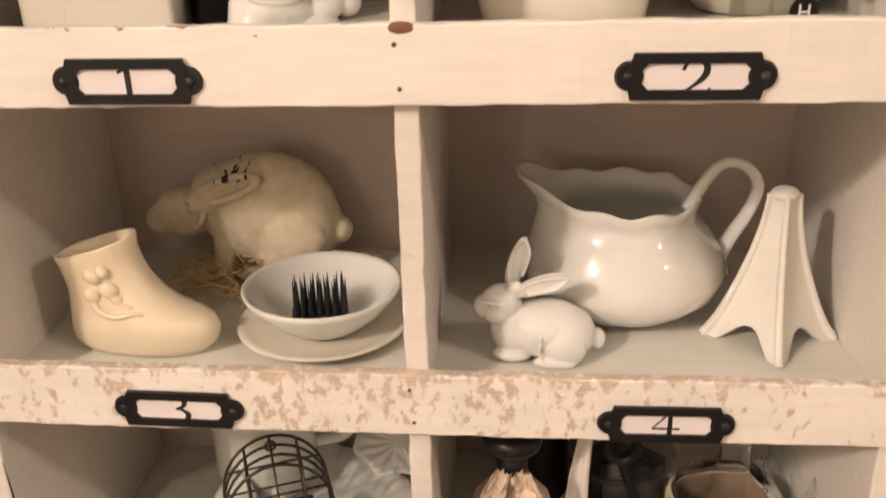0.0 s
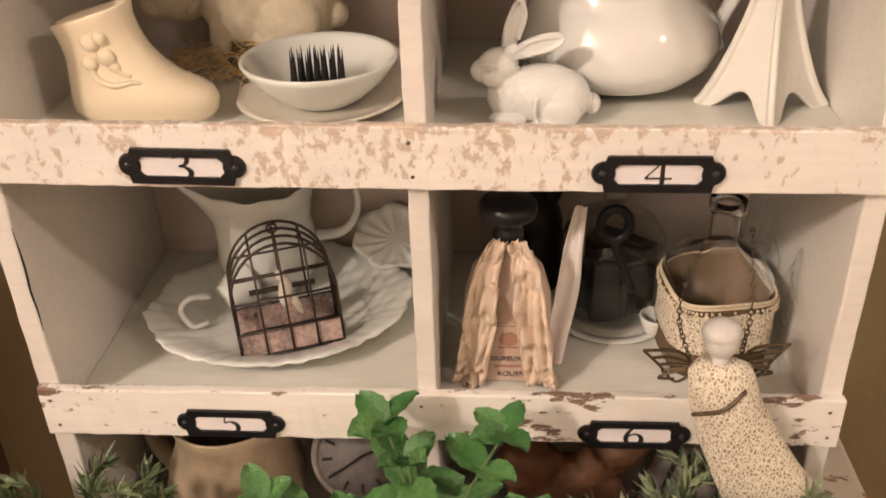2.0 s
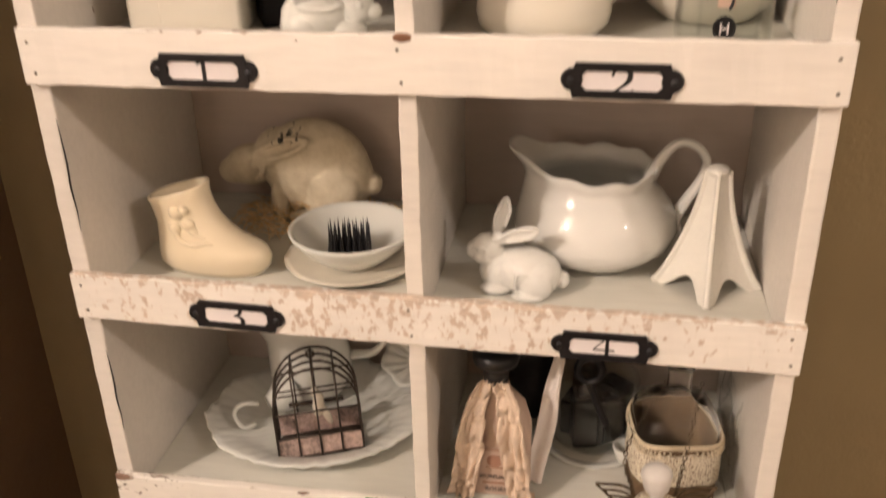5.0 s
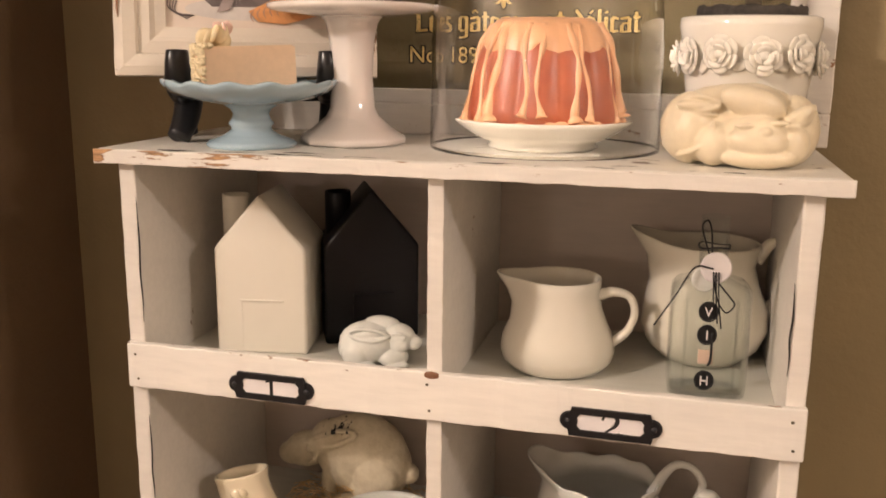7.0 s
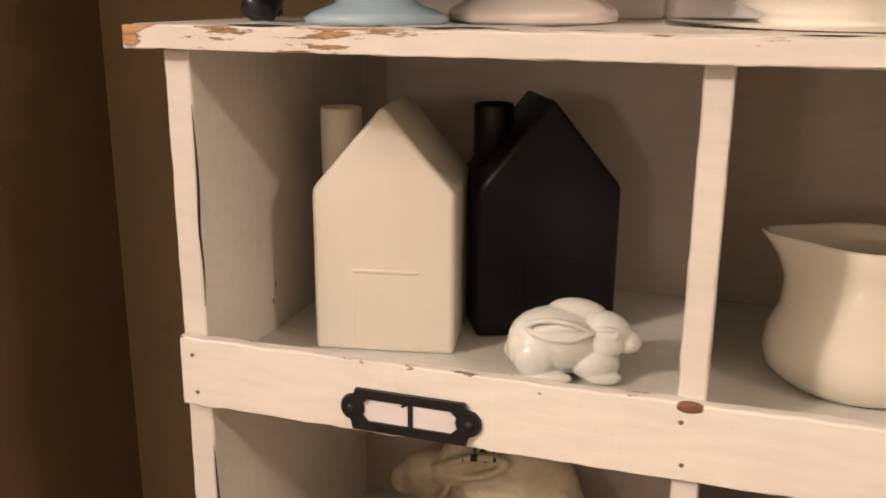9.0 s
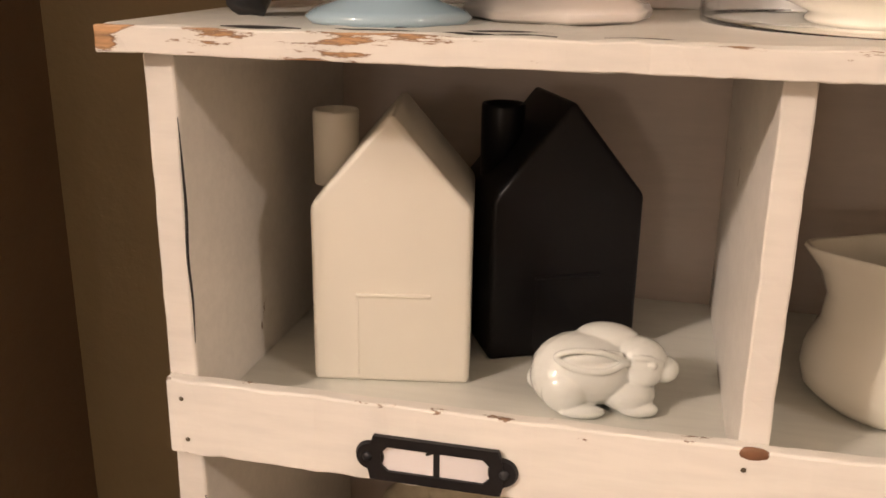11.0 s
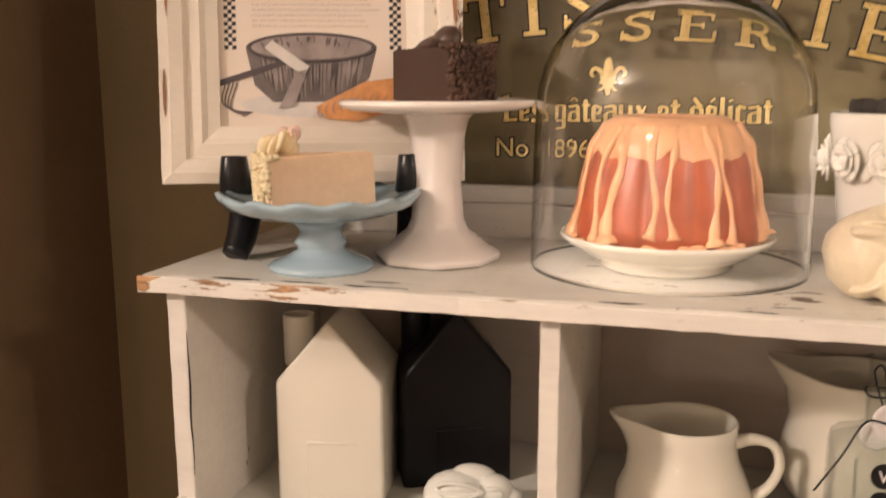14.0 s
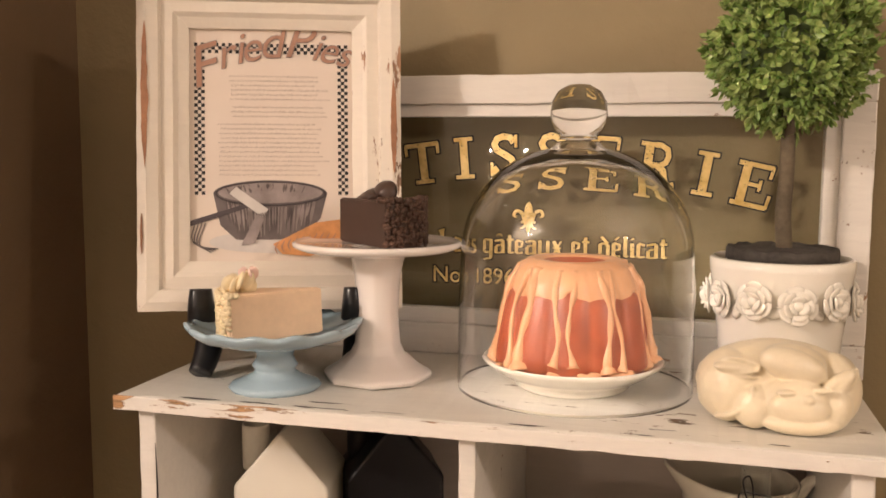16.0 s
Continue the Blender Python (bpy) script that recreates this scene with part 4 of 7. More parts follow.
rng = random.Random(8)
bm = bmesh.new()
BALL, BR = Vector((0, 0, 0.172)), 0.0575
for i in range(1450):
    d = Vector((rng.gauss(0, 1), rng.gauss(0, 1), rng.gauss(0, 1))).normalized()
    r = BR * (1.0 + 0.24 * noise.noise(d * 3.5)) * rng.uniform(0.76, 1.12)
    q = d.to_track_quat("X", "Z").to_matrix().to_4x4()
    tip = Matrix.Translation(BALL + d * r) @ q @ pose(0, 0, 0, rng.uniform(0, 360), rng.uniform(-35, 35), rng.uniform(-35, 35))
    for k in range(4):
        leaf_shape(bm, tip @ pose(0, 0, 0, 90 * k, 0, 0) @ pose(0, 0, 0, 0, -rng.uniform(25, 70), 0), rng.uniform(0.0060, 0.0100), rng.uniform(0.0042, 0.0064), n=3)
tagged(part("crown", bm, M_BOX, topi, "small yellow-green boxwood leaves", smooth=False), kind="stuff")
bm = bmesh.new()
ellipsoid(bm, BALL, (BR * 0.8,) * 3, sub=3)
part("crown_core", bm, M_STEM, topi, "dense inner twigs")

# ---- glass sign in a white window frame, leaning on the wall ----
SY = 0.655
sign = thing("glass_sign", pose(0, SY, ZTOP, 0, 0, 0), "white wooden window frame with gold-lettered glass sign", "sign")
SX0, SX1, SH = -0.330, 0.2500, 0.2690
part("top_rail", board(SX0, SX1, -0.010, 0.012, SH - 0.027, SH, 0.0015, 0.0009, n=50, seed=21), M_SIGNF, sign, smooth=False)
part("bottom_rail", board(SX0, SX1, -0.010, 0.012, 0.0, 0.030, 0.0015, 0.0007, n=50, seed=22), M_SIGNF, sign, smooth=False)
for x0, x1 in ((SX0, SX0 + 0.027), (SX1 - 0.027, SX1)):
    part("stile", board(x0, x1, -0.0095, 0.0115, 0.030, SH - 0.027, 0.0015, 0.0007, axis=2, seed=23), M_SIGNF, sign, smooth=False)
ix0, ix1 = SX0 + 0.027, SX1 - 0.027
part("glazing_bead", boxed(ix0, ix1, -0.005, 0.010, SH - 0.039, SH - 0.027, 0.001), M_SIGNF, sign, smooth=False)
part("glazing_bead", boxed(ix0, ix1, -0.005, 0.010, 0.030, 0.044, 0.001), M_SIGNF, sign, smooth=False)
for x0, x1 in ((ix0, ix0 + 0.013), (ix1 - 0.013, ix1)):
    part("glazing_bead", boxed(x0, x1, -0.005, 0.010, 0.044, SH - 0.039, 0.001), M_SIGNF, sign, smooth=False)
pane = part("pane", boxed(ix0 + 0.012, ix1 - 0.012, 0.0005, 0.0025, 0.0432, SH - 0.0382), M_THIN, sign, smooth=False)


def gilt(text, size, m, parent, bold=0.0):
    """Gold letters with a black outline, on the face of the glass."""
    part("letter_outline", moved(lettering(text, size, 0.0001, size * 0.032 + 0.0006 + bold), m), M_INK, parent, "black outline", smooth=False)
    part("letter", moved(lettering(text, size, 0.0003, bold), m), M_GOLD, parent, "gold leaf letter", smooth=False)


# slab-serif capitals as strokes: (half width, x, z, x, z, ...) in cap heights about the letter's middle
STEM, FOOT, HEAD = (0.095, 0, -0.48, 0, 0.48), (0.048, -0.23, -0.45, 0.23, -0.45), (0.048, -0.23, 0.45, 0.23, 0.45)
BOWL = (0.065, -0.05, 0.45, 0.08, 0.44, 0.22, 0.37, 0.26, 0.22, 0.22, 0.07, 0.10, -0.01, -0.10, -0.02)
SIDE = ((0.095, -0.18, -0.48, -0.18, 0.48), (0.048, -0.38, -0.45, 0.02, -0.45), (0.048, -0.38, 0.45, 0.0, 0.45), BOWL)
CAPS = {
    "I": (STEM, FOOT, HEAD),
    "T": (STEM, FOOT, (0.055, -0.42, 0.44, 0.42, 0.44), (0.038, -0.40, 0.46, -0.40, 0.20), (0.038, 0.40, 0.46, 0.40, 0.20)),
    "P": SIDE,
    "R": SIDE + ((0.075, 0.04, -0.03, 0.18, -0.12, 0.24, -0.36, 0.34, -0.45, 0.46, -0.42),),
    "E": ((0.095, -0.20, -0.48, -0.20, 0.48), (0.052, -0.40, 0.45, 0.36, 0.45), (0.052, -0.40, -0.45, 0.38, -0.45), (0.042, -0.2, 0.01, 0.16, 0.01), (0.036, 0.35, 0.47, 0.33, 0.20), (0.036, 0.38, -0.47, 0.40, -0.16), (0.034, 0.15, 0.14, 0.15, -0.12)),
    "A": ((0.050, -0.36, -0.45, -0.02, 0.46), (0.095, -0.03, 0.46, 0.32, -0.45), (0.04, -0.2, -0.13, 0.18, -0.13), (0.045, -0.50, -0.45, -0.20, -0.45), (0.045, 0.14, -0.45, 0.50, -0.45)),
    "S": ((0.080, 0.24, 0.30, 0.15, 0.42, 0.0, 0.45, -0.16, 0.40, -0.23, 0.27, -0.17, 0.13, 0.0, 0.03, 0.17, -0.08, 0.24, -0.24, 0.17, -0.39, 0.0, -0.45, -0.16, -0.42, -0.27, -0.28), (0.034, 0.29, 0.48, 0.29, 0.18), (0.034, -0.30, -0.48, -0.30, -0.16)),
}


def capital(ch, high, grow, y, depth):
    """One capital as flat strokes; grow widens it for the outline."""
    bm = bmesh.new()
    for k, st in enumerate(CAPS[ch]):
        w = st[0] * high + grow
        p = [Vector((st[i] * high, 0, st[i + 1] * high)) for i in range(1, len(st), 2)]
        p[0] += (p[0] - p[1]).normalized() * grow
        p[-1] += (p[-1] - p[-2]).normalized() * grow
        yy = y - 0.00002 * k
        f, g = [], []
        for i, q in enumerate(p):
            d = (p[min(i + 1, len(p) - 1)] - p[max(i - 1, 0)]).normalized()
            s_ = Vector((-d.z, 0, d.x)) * w
            f.append([bm.verts.new((v.x, yy, v.z)) for v in (q - s_, q + s_)])
            g.append([bm.verts.new((v.x, yy + depth, v.z)) for v in (q - s_, q + s_)])
        for i in range(len(p) - 1):
            bm.faces.new((f[i][0], f[i + 1][0], f[i + 1][1], f[i][1]))
            for s2 in (0, 1):
                bm.faces.new((f[i][s2], f[i + 1][s2], g[i + 1][s2], g[i][s2]))
        for i in (0, len(p) - 1):
            bm.faces.new((f[i][0], f[i][1], g[i][1], g[i][0]))
    bmesh.ops.recalc_face_normals(bm, faces=bm.faces)
    return bm


R_ARC, MID = 0.72, -0.040
for ch, x in zip("PATISSERIE", (-0.254, -0.205, -0.154, -0.113, -0.074, -0.029, 0.019, 0.067, 0.111, 0.152)):
    a = (x - MID) / R_ARC
    at = pose(x, 0, 0.1945 - R_ARC * (1 - math.cos(a)), 0, math.degrees(a) * 0.8, 0)
    part("letter_outline", moved(capital(ch, 0.040, 0.0014, -0.0006, 0.0009), at), M_INK, sign, "black outline", smooth=False)
    part("letter", moved(capital(ch, 0.040, 0.0, -0.0011, 0.0004), at), M_GOLD, sign, "gold leaf letter", smooth=False)
# blackletter small letters: advance, then strokes (half width, x, z, x, z) in heights of x
BLACK = {
    "a": (0.75, (0.11, 0.12, 0.5, 0.12, 0.02), (0.11, 0.55, 0.95, 0.55, 0.02), (0.07, 0.03, 0.88, 0.55, 1.0), (0.05, 0.12, 0.55, 0.55, 0.65), (0.05, 0.12, 0.03, 0.68, 0.10)),
    "u": (0.80, (0.11, 0.12, 1, 0.12, 0.05), (0.11, 0.58, 1, 0.58, 0), (0.06, 0.12, 0.05, 0.70, 0.10), (0.06, 0.0, 0.9, 0.2, 1.02)),
    "e": (0.62, (0.11, 0.12, 0.95, 0.12, 0.05), (0.07, 0.12, 1, 0.48, 0.85), (0.08, 0.46, 0.9, 0.44, 0.55), (0.05, 0.12, 0.45, 0.48, 0.55), (0.06, 0.12, 0.03, 0.5, 0.12)),
    "t": (0.50, (0.11, 0.2, 1.35, 0.2, 0.05), (0.07, 0.0, 1, 0.45, 1), (0.06, 0.2, 0.03, 0.45, 0.12)),
    "x": (0.70, (0.11, 0.12, 1, 0.5, 0), (0.06, 0.54, 1, 0.08, 0), (0.05, 0.06, 0.5, 0.56, 0.5)),
    "g": (0.75, (0.11, 0.12, 0.95, 0.12, 0.1), (0.11, 0.55, 1, 0.55, -0.35), (0.07, 0.12, 1, 0.60, 0.95), (0.06, 0.12, 0.05, 0.55, 0.1), (0.06, 0.55, -0.35, 0.05, -0.42)),
    "d": (0.75, (0.11, 0.12, 0.9, 0.12, 0.05), (0.11, 0.55, 0.85, 0.55, 0.05), (0.06, 0.12, 0.95, 0.55, 0.85), (0.06, 0.12, 0.03, 0.55, 0.03), (0.10, 0.55, 0.9, 0.18, 1.45)),
    "l": (0.38, (0.11, 0.15, 1.5, 0.15, 0.05), (0.05, 0.15, 0.03, 0.35, 0.12)),
    "i": (0.38, (0.11, 0.15, 1, 0.15, 0.05), (0.05, 0.15, 0.03, 0.35, 0.12), (0.06, 0.06, 1.25, 0.26, 1.36)),
    "c": (0.55, (0.11, 0.12, 0.95, 0.12, 0.05), (0.08, 0.12, 1, 0.48, 0.88), (0.06, 0.12, 0.03, 0.48, 0.12)),
    "s": (0.55, (0.08, 0.45, 0.92, 0.12, 0.98), (0.10, 0.12, 0.95, 0.14, 0.55), (0.09, 0.14, 0.58, 0.42, 0.42), (0.10, 0.42, 0.45, 0.42, 0.08), (0.08, 0.42, 0.04, 0.02, 0.06)),
    "L": (0.85, (0.13, 0.2, 1.5, 0.2, 0.05), (0.08, 0.05, 0.03, 0.75, 0.10), (0.06, 0.0, 1.4, 0.35, 1.55)),
    " ": (0.40,),
}
MARKS = {"â": ("a", (0.05, 0.12, 1.25, 0.32, 1.45), (0.05, 0.32, 1.45, 0.52, 1.25)), "é": ("e", (0.06, 0.2, 1.2, 0.42, 1.45))}
pen_x = -0.1380
for ch in "Les gâteaux et délicat":
    base_ch, *extra = MARKS.get(ch, (ch,))
    for grow, mat, dy, nm in ((0.0011, M_INK, -0.0003, "letter_outline"), (0.0001, M_GOLD, -0.0007, "letter")):
        bm = bmesh.new()
        for k, (w, ax, az, bx, bz) in enumerate(list(BLACK[base_ch][1:]) + extra):
            a, b = Vector((pen_x + ax * 0.0168, 0, 0.100 + az * 0.0140)), Vector((pen_x + bx * 0.0168, 0, 0.100 + bz * 0.0140))
            d = (b - a).normalized() * grow
            a, b = a - d, b + d
            pen(bm, [(p.x, p.z, w * 0.0160 + grow) for p in (a, b)], dy - 0.00004 * k, 2)
        if len(bm.verts):
            part(nm, bm, mat, sign, "gold leaf letter" if mat is M_GOLD else "black outline", smooth=False)
        else:
            bm.free()
    pen_x += BLACK[base_ch][0] * 0.0168
gilt("No 1896", 0.0225, pose(-0.1040, -0.0005, 0.070), sign, 0.0001)
# fleur-de-lis
fx, fz = -0.0505, 0.1235
for grow, mat, dy, nm in ((0.0011, M_INK, -0.0004, "emblem_outline"), (0.0, M_GOLD, -0.0008, "emblem")):
    bm = bmesh.new()
    ellipsoid(bm, (fx, dy, fz + 0.022), (0.0042 + grow, 0.0004, 0.0125 + grow), sub=3)
    for s in (-1, 1):
        sweep(bm, curve([(fx + s * 0.003, dy, fz + 0.010), (fx + s * 0.006, dy, fz + 0.020), (fx + s * 0.0115, dy, fz + 0.0235), (fx + s * 0.0145, dy, fz + 0.018), (fx + s * 0.0115, dy, fz + 0.0155)], 6), lambda t: 0.0026 + grow - 0.0012 * t, 8, 1.0)
        sweep(bm, curve([(fx + s * 0.002, dy, fz + 0.009), (fx + s * 0.005, dy, fz + 0.004), (fx + s * 0.008, dy, fz + 0.003)], 6), lambda t: 0.0018 + grow - 0.0008 * t, 8, 1.0)
    ellipsoid(bm, (fx, dy, fz + 0.0045), (0.0026 + grow, 0.0004, 0.0065 + grow), sub=2)
    box(bm, fx - 0.0075 - grow, fx + 0.0075 + grow, dy - 0.0003, dy + 0.0003, fz + 0.0085 - grow, fz + 0.0112 + grow)
    for v in bm.verts:
        v.co.y = dy + max(-0.0004, min(0.0004, v.co.y - dy))
    part(nm, bm, mat, sign, "fleur-de-lis in gold leaf" if grow == 0 else "black outline", smooth=False)

# ---- framed recipe print on a black easel ----
PYAW, PLEAN = 22, -7
pic = thing("picture_frame", pose(-0.364, 0.490, 1.6325, 0, 0, PYAW) @ pose(0, 0, 0, PLEAN, 0, 0), "distressed white wooden frame with a vintage recipe print", "picture frame")
PW, PH, PB = 0.229, 0.292, 0.043


def moulding(x0, z0, x1, z1, flip):
    """One mitred side of the frame, stepped in section."""
    steps = ((0.0, 0.0), (0.0, -0.014), (0.008, -0.016), (0.018, -0.014), (0.020, -0.010), (0.030, -0.011), (0.034, -0.008), (PB, -0.005), (PB, 0.0))
    a, b = Vector((x0, 0, z0)), Vector((x1, 0, z1))
    d = (b - a).normalized()
    inward = Vector((-d.z, 0, d.x)) * (1 if flip else -1)
    bm = bmesh.new()
    n = 24
    rings = []
    for k in range(n + 1):
        ring = []
        for w, y in steps:
            p = a + d * w
            q = b - d * w
            c = p + (q - p) * (k / n) + inward * w + Vector((0, y, 0))
            ring.append(bm.verts.new(c + noise.noise_vector(c * 70) * 0.0005))
        rings.append(ring)
    for p, q in zip(rings, rings[1:]):
        for i in range(len(steps) - 1):
            bm.faces.new((p[i], p[i + 1], q[i + 1], q[i]))
        bm.faces.new((p[-1], p[0], q[0], q[-1]))
    return bm


for c in ((0, 0, PW, 0), (PW, 0, PW, PH), (PW, PH, 0, PH), (0, PH, 0, 0)):
    part("moulding", moulding(*c, True), M_FRAME, pic, smooth=False)
part("backing", boxed(0.01, PW - 0.01, 0.0006, 0.003, 0.01, PH - 0.01), M_CORK, pic, smooth=False)
prt = part("print", boxed(PB - 0.004, PW - PB + 0.004, -0.0010, 0.0, PB - 0.004, PH - PB + 0.004), M_PAPER, pic, "cream recipe print with a drawing of a pan", smooth=False)
x0, x1, z0, z1 = PB + 0.004, PW - PB - 0.004, PB + 0.012, PH - PB - 0.012
bm = bmesh.new()
sq = 0.0030
for row in range(3):
    for k in range(int((x1 - x0) / sq)):
        if (k + row) % 2 == 0:
            box(bm, x0 + k * sq, x0 + (k + 1) * sq, -0.0013, -0.0009, z1 - (row + 1) * sq, z1 - row * sq)
    for k in range(int((z1 - z0) / sq)):
        for side in (x0 + row * sq, x1 - (row + 1) * sq):
            if (k + row) % 2 == 0 and k * sq < (z1 - z0) * 0.97 and z1 - (k + 1) * sq > z0 + 0.045:
                box(bm, side, side + sq, -0.0013, -0.0009, z1 - (k + 1) * sq, z1 - k * sq)
tagged(part("checker_border", bm, M_INK, prt, "black and cream checked border", smooth=False), kind="stuff")
TITLE = (("F", 0.010, -0.052, 0.052, -18), ("r", 0.029, -0.036, 0.040, -15), ("i", 0.0405, -0.032, 0.040, -12), ("e", 0.050, -0.030, 0.040, -9), ("d", 0.067, -0.027, 0.044, -5),
         ("P", 0.089, -0.026, 0.046, 2), ("i", 0.1055, -0.028, 0.036, 6), ("e", 0.1155, -0.030, 0.036, 9), ("s", 0.1295, -0.033, 0.034, 12))
for ch_text, tx, tz, size, rot in TITLE:
    at = pose(PB + 0.004 + tx, -0.0016, PH - PB + tz + 0.002, 0, rot, 0)
    part("title_outline", moved(lettering(ch_text, size, 0.0001, 0.0004, shear=0.3), at), M_INKG, prt, "darker edge of the title letter", smooth=False)
    part("title", moved(lettering(ch_text, size, 0.0003, -0.0004, shear=0.3), at @ pose(0, -0.0003, 0)), M_INKB, prt, "brown printed title letter", smooth=False)
bm = bmesh.new()
rng = random.Random(3)
z = PH - PB - 0.042
for i in range(21):
    if i in (6, 9):
        z -= 0.003
    lx = x0 + (0.030 if i < 6 else 0.032 if i < 9 else 0.020) + rng.uniform(0, 0.003)
    while lx < x1 - (0.018 if i < 9 else 0.020) - rng.uniform(0, 0.012):
        w = rng.uniform(0.002, 0.007)
        n = max(3, int(w / 0.0005))
        pen(bm, [(lx + w * k / n, z + rng.uniform(0.0010, 0.0019) * (k % 2), 0.00021) for k in range(n + 1)], -0.0012, 1)
        lx += w + 0.0014
    z -= 0.0041
tagged(part("recipe_writing", bm, M_INKG, prt, "faint lines of writing", smooth=False), kind="stuff")
kx, kz = PB + 0.070, PB + 0.060
part("drawn_pan", plate_of(oval(kx, kz, 0.050, 0.012, 30, 0, 180) + [(kx - 0.044, kz - 0.028), (kx - 0.030, kz - 0.041), (kx + 0.028, kz - 0.041), (kx + 0.044, kz - 0.022)], 0.0004, -0.0014), M_KETTLE, prt, "printed grey pan", smooth=False)
part("drawn_pan_mouth", plate_of(oval(kx, kz + 0.001, 0.046, 0.0095), 0.0004, -0.0018), M_KETTLE3, prt, smooth=False)
part("drawn_pan_rim", tube([(kx + 0.048 * math.cos(k * 0.2618), -0.0019, kz + 0.0105 * math.sin(k * 0.2618)) for k in range(24)], 0.0007, 5, steps=0, closed=True), M_KETTLE2, prt)
rng = random.Random(19)
for nm, mat, count in (("drawn_shading", M_SHADE, 90), ("drawn_light", M_KETTLE3, 60)):
    bm = bmesh.new()
    for k in range(count):
        u = rng.uniform(-0.9, 0.9)
        inside = k % 3 == 0
        h0 = kz + (0.009 if inside else -0.012) * math.sqrt(1 - u * u)
        h1 = h0 - (rng.uniform(0.003, 0.008) if inside else rng.uniform(0.010, 0.027))
        xx, lean = kx + u * 0.045, -u * 0.004
        pen(bm, [(xx, h0, 0.0002), (xx + lean * 0.5, (h0 + h1) / 2, rng.uniform(0.0004, 0.0013)), (xx + lean, h1, 0.0002)], -0.00183 - (0.0001 if mat is M_KETTLE3 else 0), 3)
    tagged(part(nm, bm, mat, prt, "printed pencil shading", smooth=False), kind="stuff")
part("drawn_shadow", plate_of(oval(kx + 0.004, kz - 0.043, 0.058, 0.010, 26), 0.0003, -0.0012), M_PALE, prt, "printed pale shadow", smooth=False)
part("drawn_handle", plate_of([(PB, kz - 0.024), (PB, kz - 0.029), (kx - 0.012, kz - 0.010), (kx - 0.012, kz - 0.006)], 0.0004, -0.0022), M_KETTLE2, prt, smooth=False)
part("drawn_blender", plate_of([(kx - 0.036, kz + 0.000), (kx - 0.030, kz + 0.006), (kx - 0.002, kz - 0.014), (kx - 0.007, kz - 0.021)], 0.0004, -0.0026), M_PALE, prt, "printed pale pastry blender", smooth=False)
part("drawn_blades", plate_of([(kx - 0.012, kz - 0.018), (kx - 0.003, kz - 0.016), (kx - 0.014, kz - 0.044), (kx - 0.026, kz - 0.046)], 0.0004, -0.0026), M_KETTLE3, prt, smooth=False)
for k in range(4):
    part("drawn_whisk", tube([(PB + 0.004 + 0.003 * k, -0.0016, kz - 0.026), (PB + 0.002 + 0.002 * k, -0.0016, kz - 0.042 - 0.001 * k), (PB + 0.018 + 0.002 * k, -0.0016, kz - 0.052 + 0.001 * k)], 0.0005, 5), M_KETTLE, prt)
part("drawn_pie", plate_of([(kx + 0.002, kz - 0.045), (kx + 0.010, kz - 0.054), (kx + 0.034, kz - 0.056), (kx + 0.072, kz - 0.046), (kx + 0.072, kz - 0.022), (kx + 0.040, kz - 0.026)], 0.0004, -0.0030), M_PIE, prt, "printed fried pie", smooth=False)
for k in range(12):
    t = k / 11
    ax, az = kx + 0.006 + 0.062 * t, kz - 0.054 + 0.004 * math.sin(3 * t) + 0.006 * t
    bm = bmesh.new()
    pen(bm, [(ax, az, 0.0002), (ax - 0.002, az + 0.005, 0.0007), (ax + 0.001, az + 0.011, 0.0002)], -0.0032, 3)
    part("drawn_crimp", bm, M_INKB, prt, smooth=False)

# bare wood where the paint has split off the frame's outer edges
M_BARE = plain("bare_red_wood", (0.36, 0.17, 0.09), 0.6, 0.35, 130, relief=0.4)
for ex, z0, z1, w in ((0.0070, 0.125, 0.252, 0.0036), (PW - 0.0065, 0.120, 0.205, 0.0034), (0.0040, 0.050, 0.085, 0.0012)):
    n = 22
    side = [(ex + w * math.sin(math.pi * k / n) ** 0.7 * (0.8 + 0.35 * noise.noise(Vector((ex * 90, k * 0.7, 1)))), z0 + (z1 - z0) * k / n) for k in range(n + 1)]
    other = [(ex - w * math.sin(math.pi * k / n) ** 0.7 * (0.8 + 0.35 * noise.noise(Vector((ex * 90, k * 0.7, 9)))), z0 + (z1 - z0) * k / n) for k in range(n - 1, 0, -1)]
    part("bare_patch", plate_of(side + other, 0.003, -0.0166), M_BARE, pic, "bare reddish wood", smooth=False)

easel = thing("easel", pose(-0.364, 0.490, ZTOP, 0, 0, PYAW), "black plastic display easel holding the picture frame", "easel")
for ex in (0.056, 0.186):
    part("prong", tube([(ex, -0.030, 0.080), (ex, -0.031, 0.066), (ex, -0.024, 0.052), (ex, -0.008, 0.046), (ex + 0.003, 0.004, 0.036), (ex + 0.001, -0.008, 0.018), (ex - 0.004, -0.020, 0.004)], lambda t: 0.0098 + 0.0035 * math.sin(math.pi * t), 12, 0.85, 6), M_BLACKP, easel)
    part("back_leg", tube([(ex, 0.004, 0.040), (ex, 0.022, 0.055), (ex, 0.036, 0.085)], 0.005, 8), M_BLACKP, easel)
    part("rear_foot", tube([(ex, 0.018, 0.050), (ex, 0.034, 0.024), (ex, 0.044, 0.003)], 0.005, 8), M_BLACKP, easel)
part("crossbar", tube([(0.056, 0.004, 0.040), (0.12, 0.004, 0.040), (0.186, 0.004, 0.040)], 0.005, 8), M_BLACKP, easel)


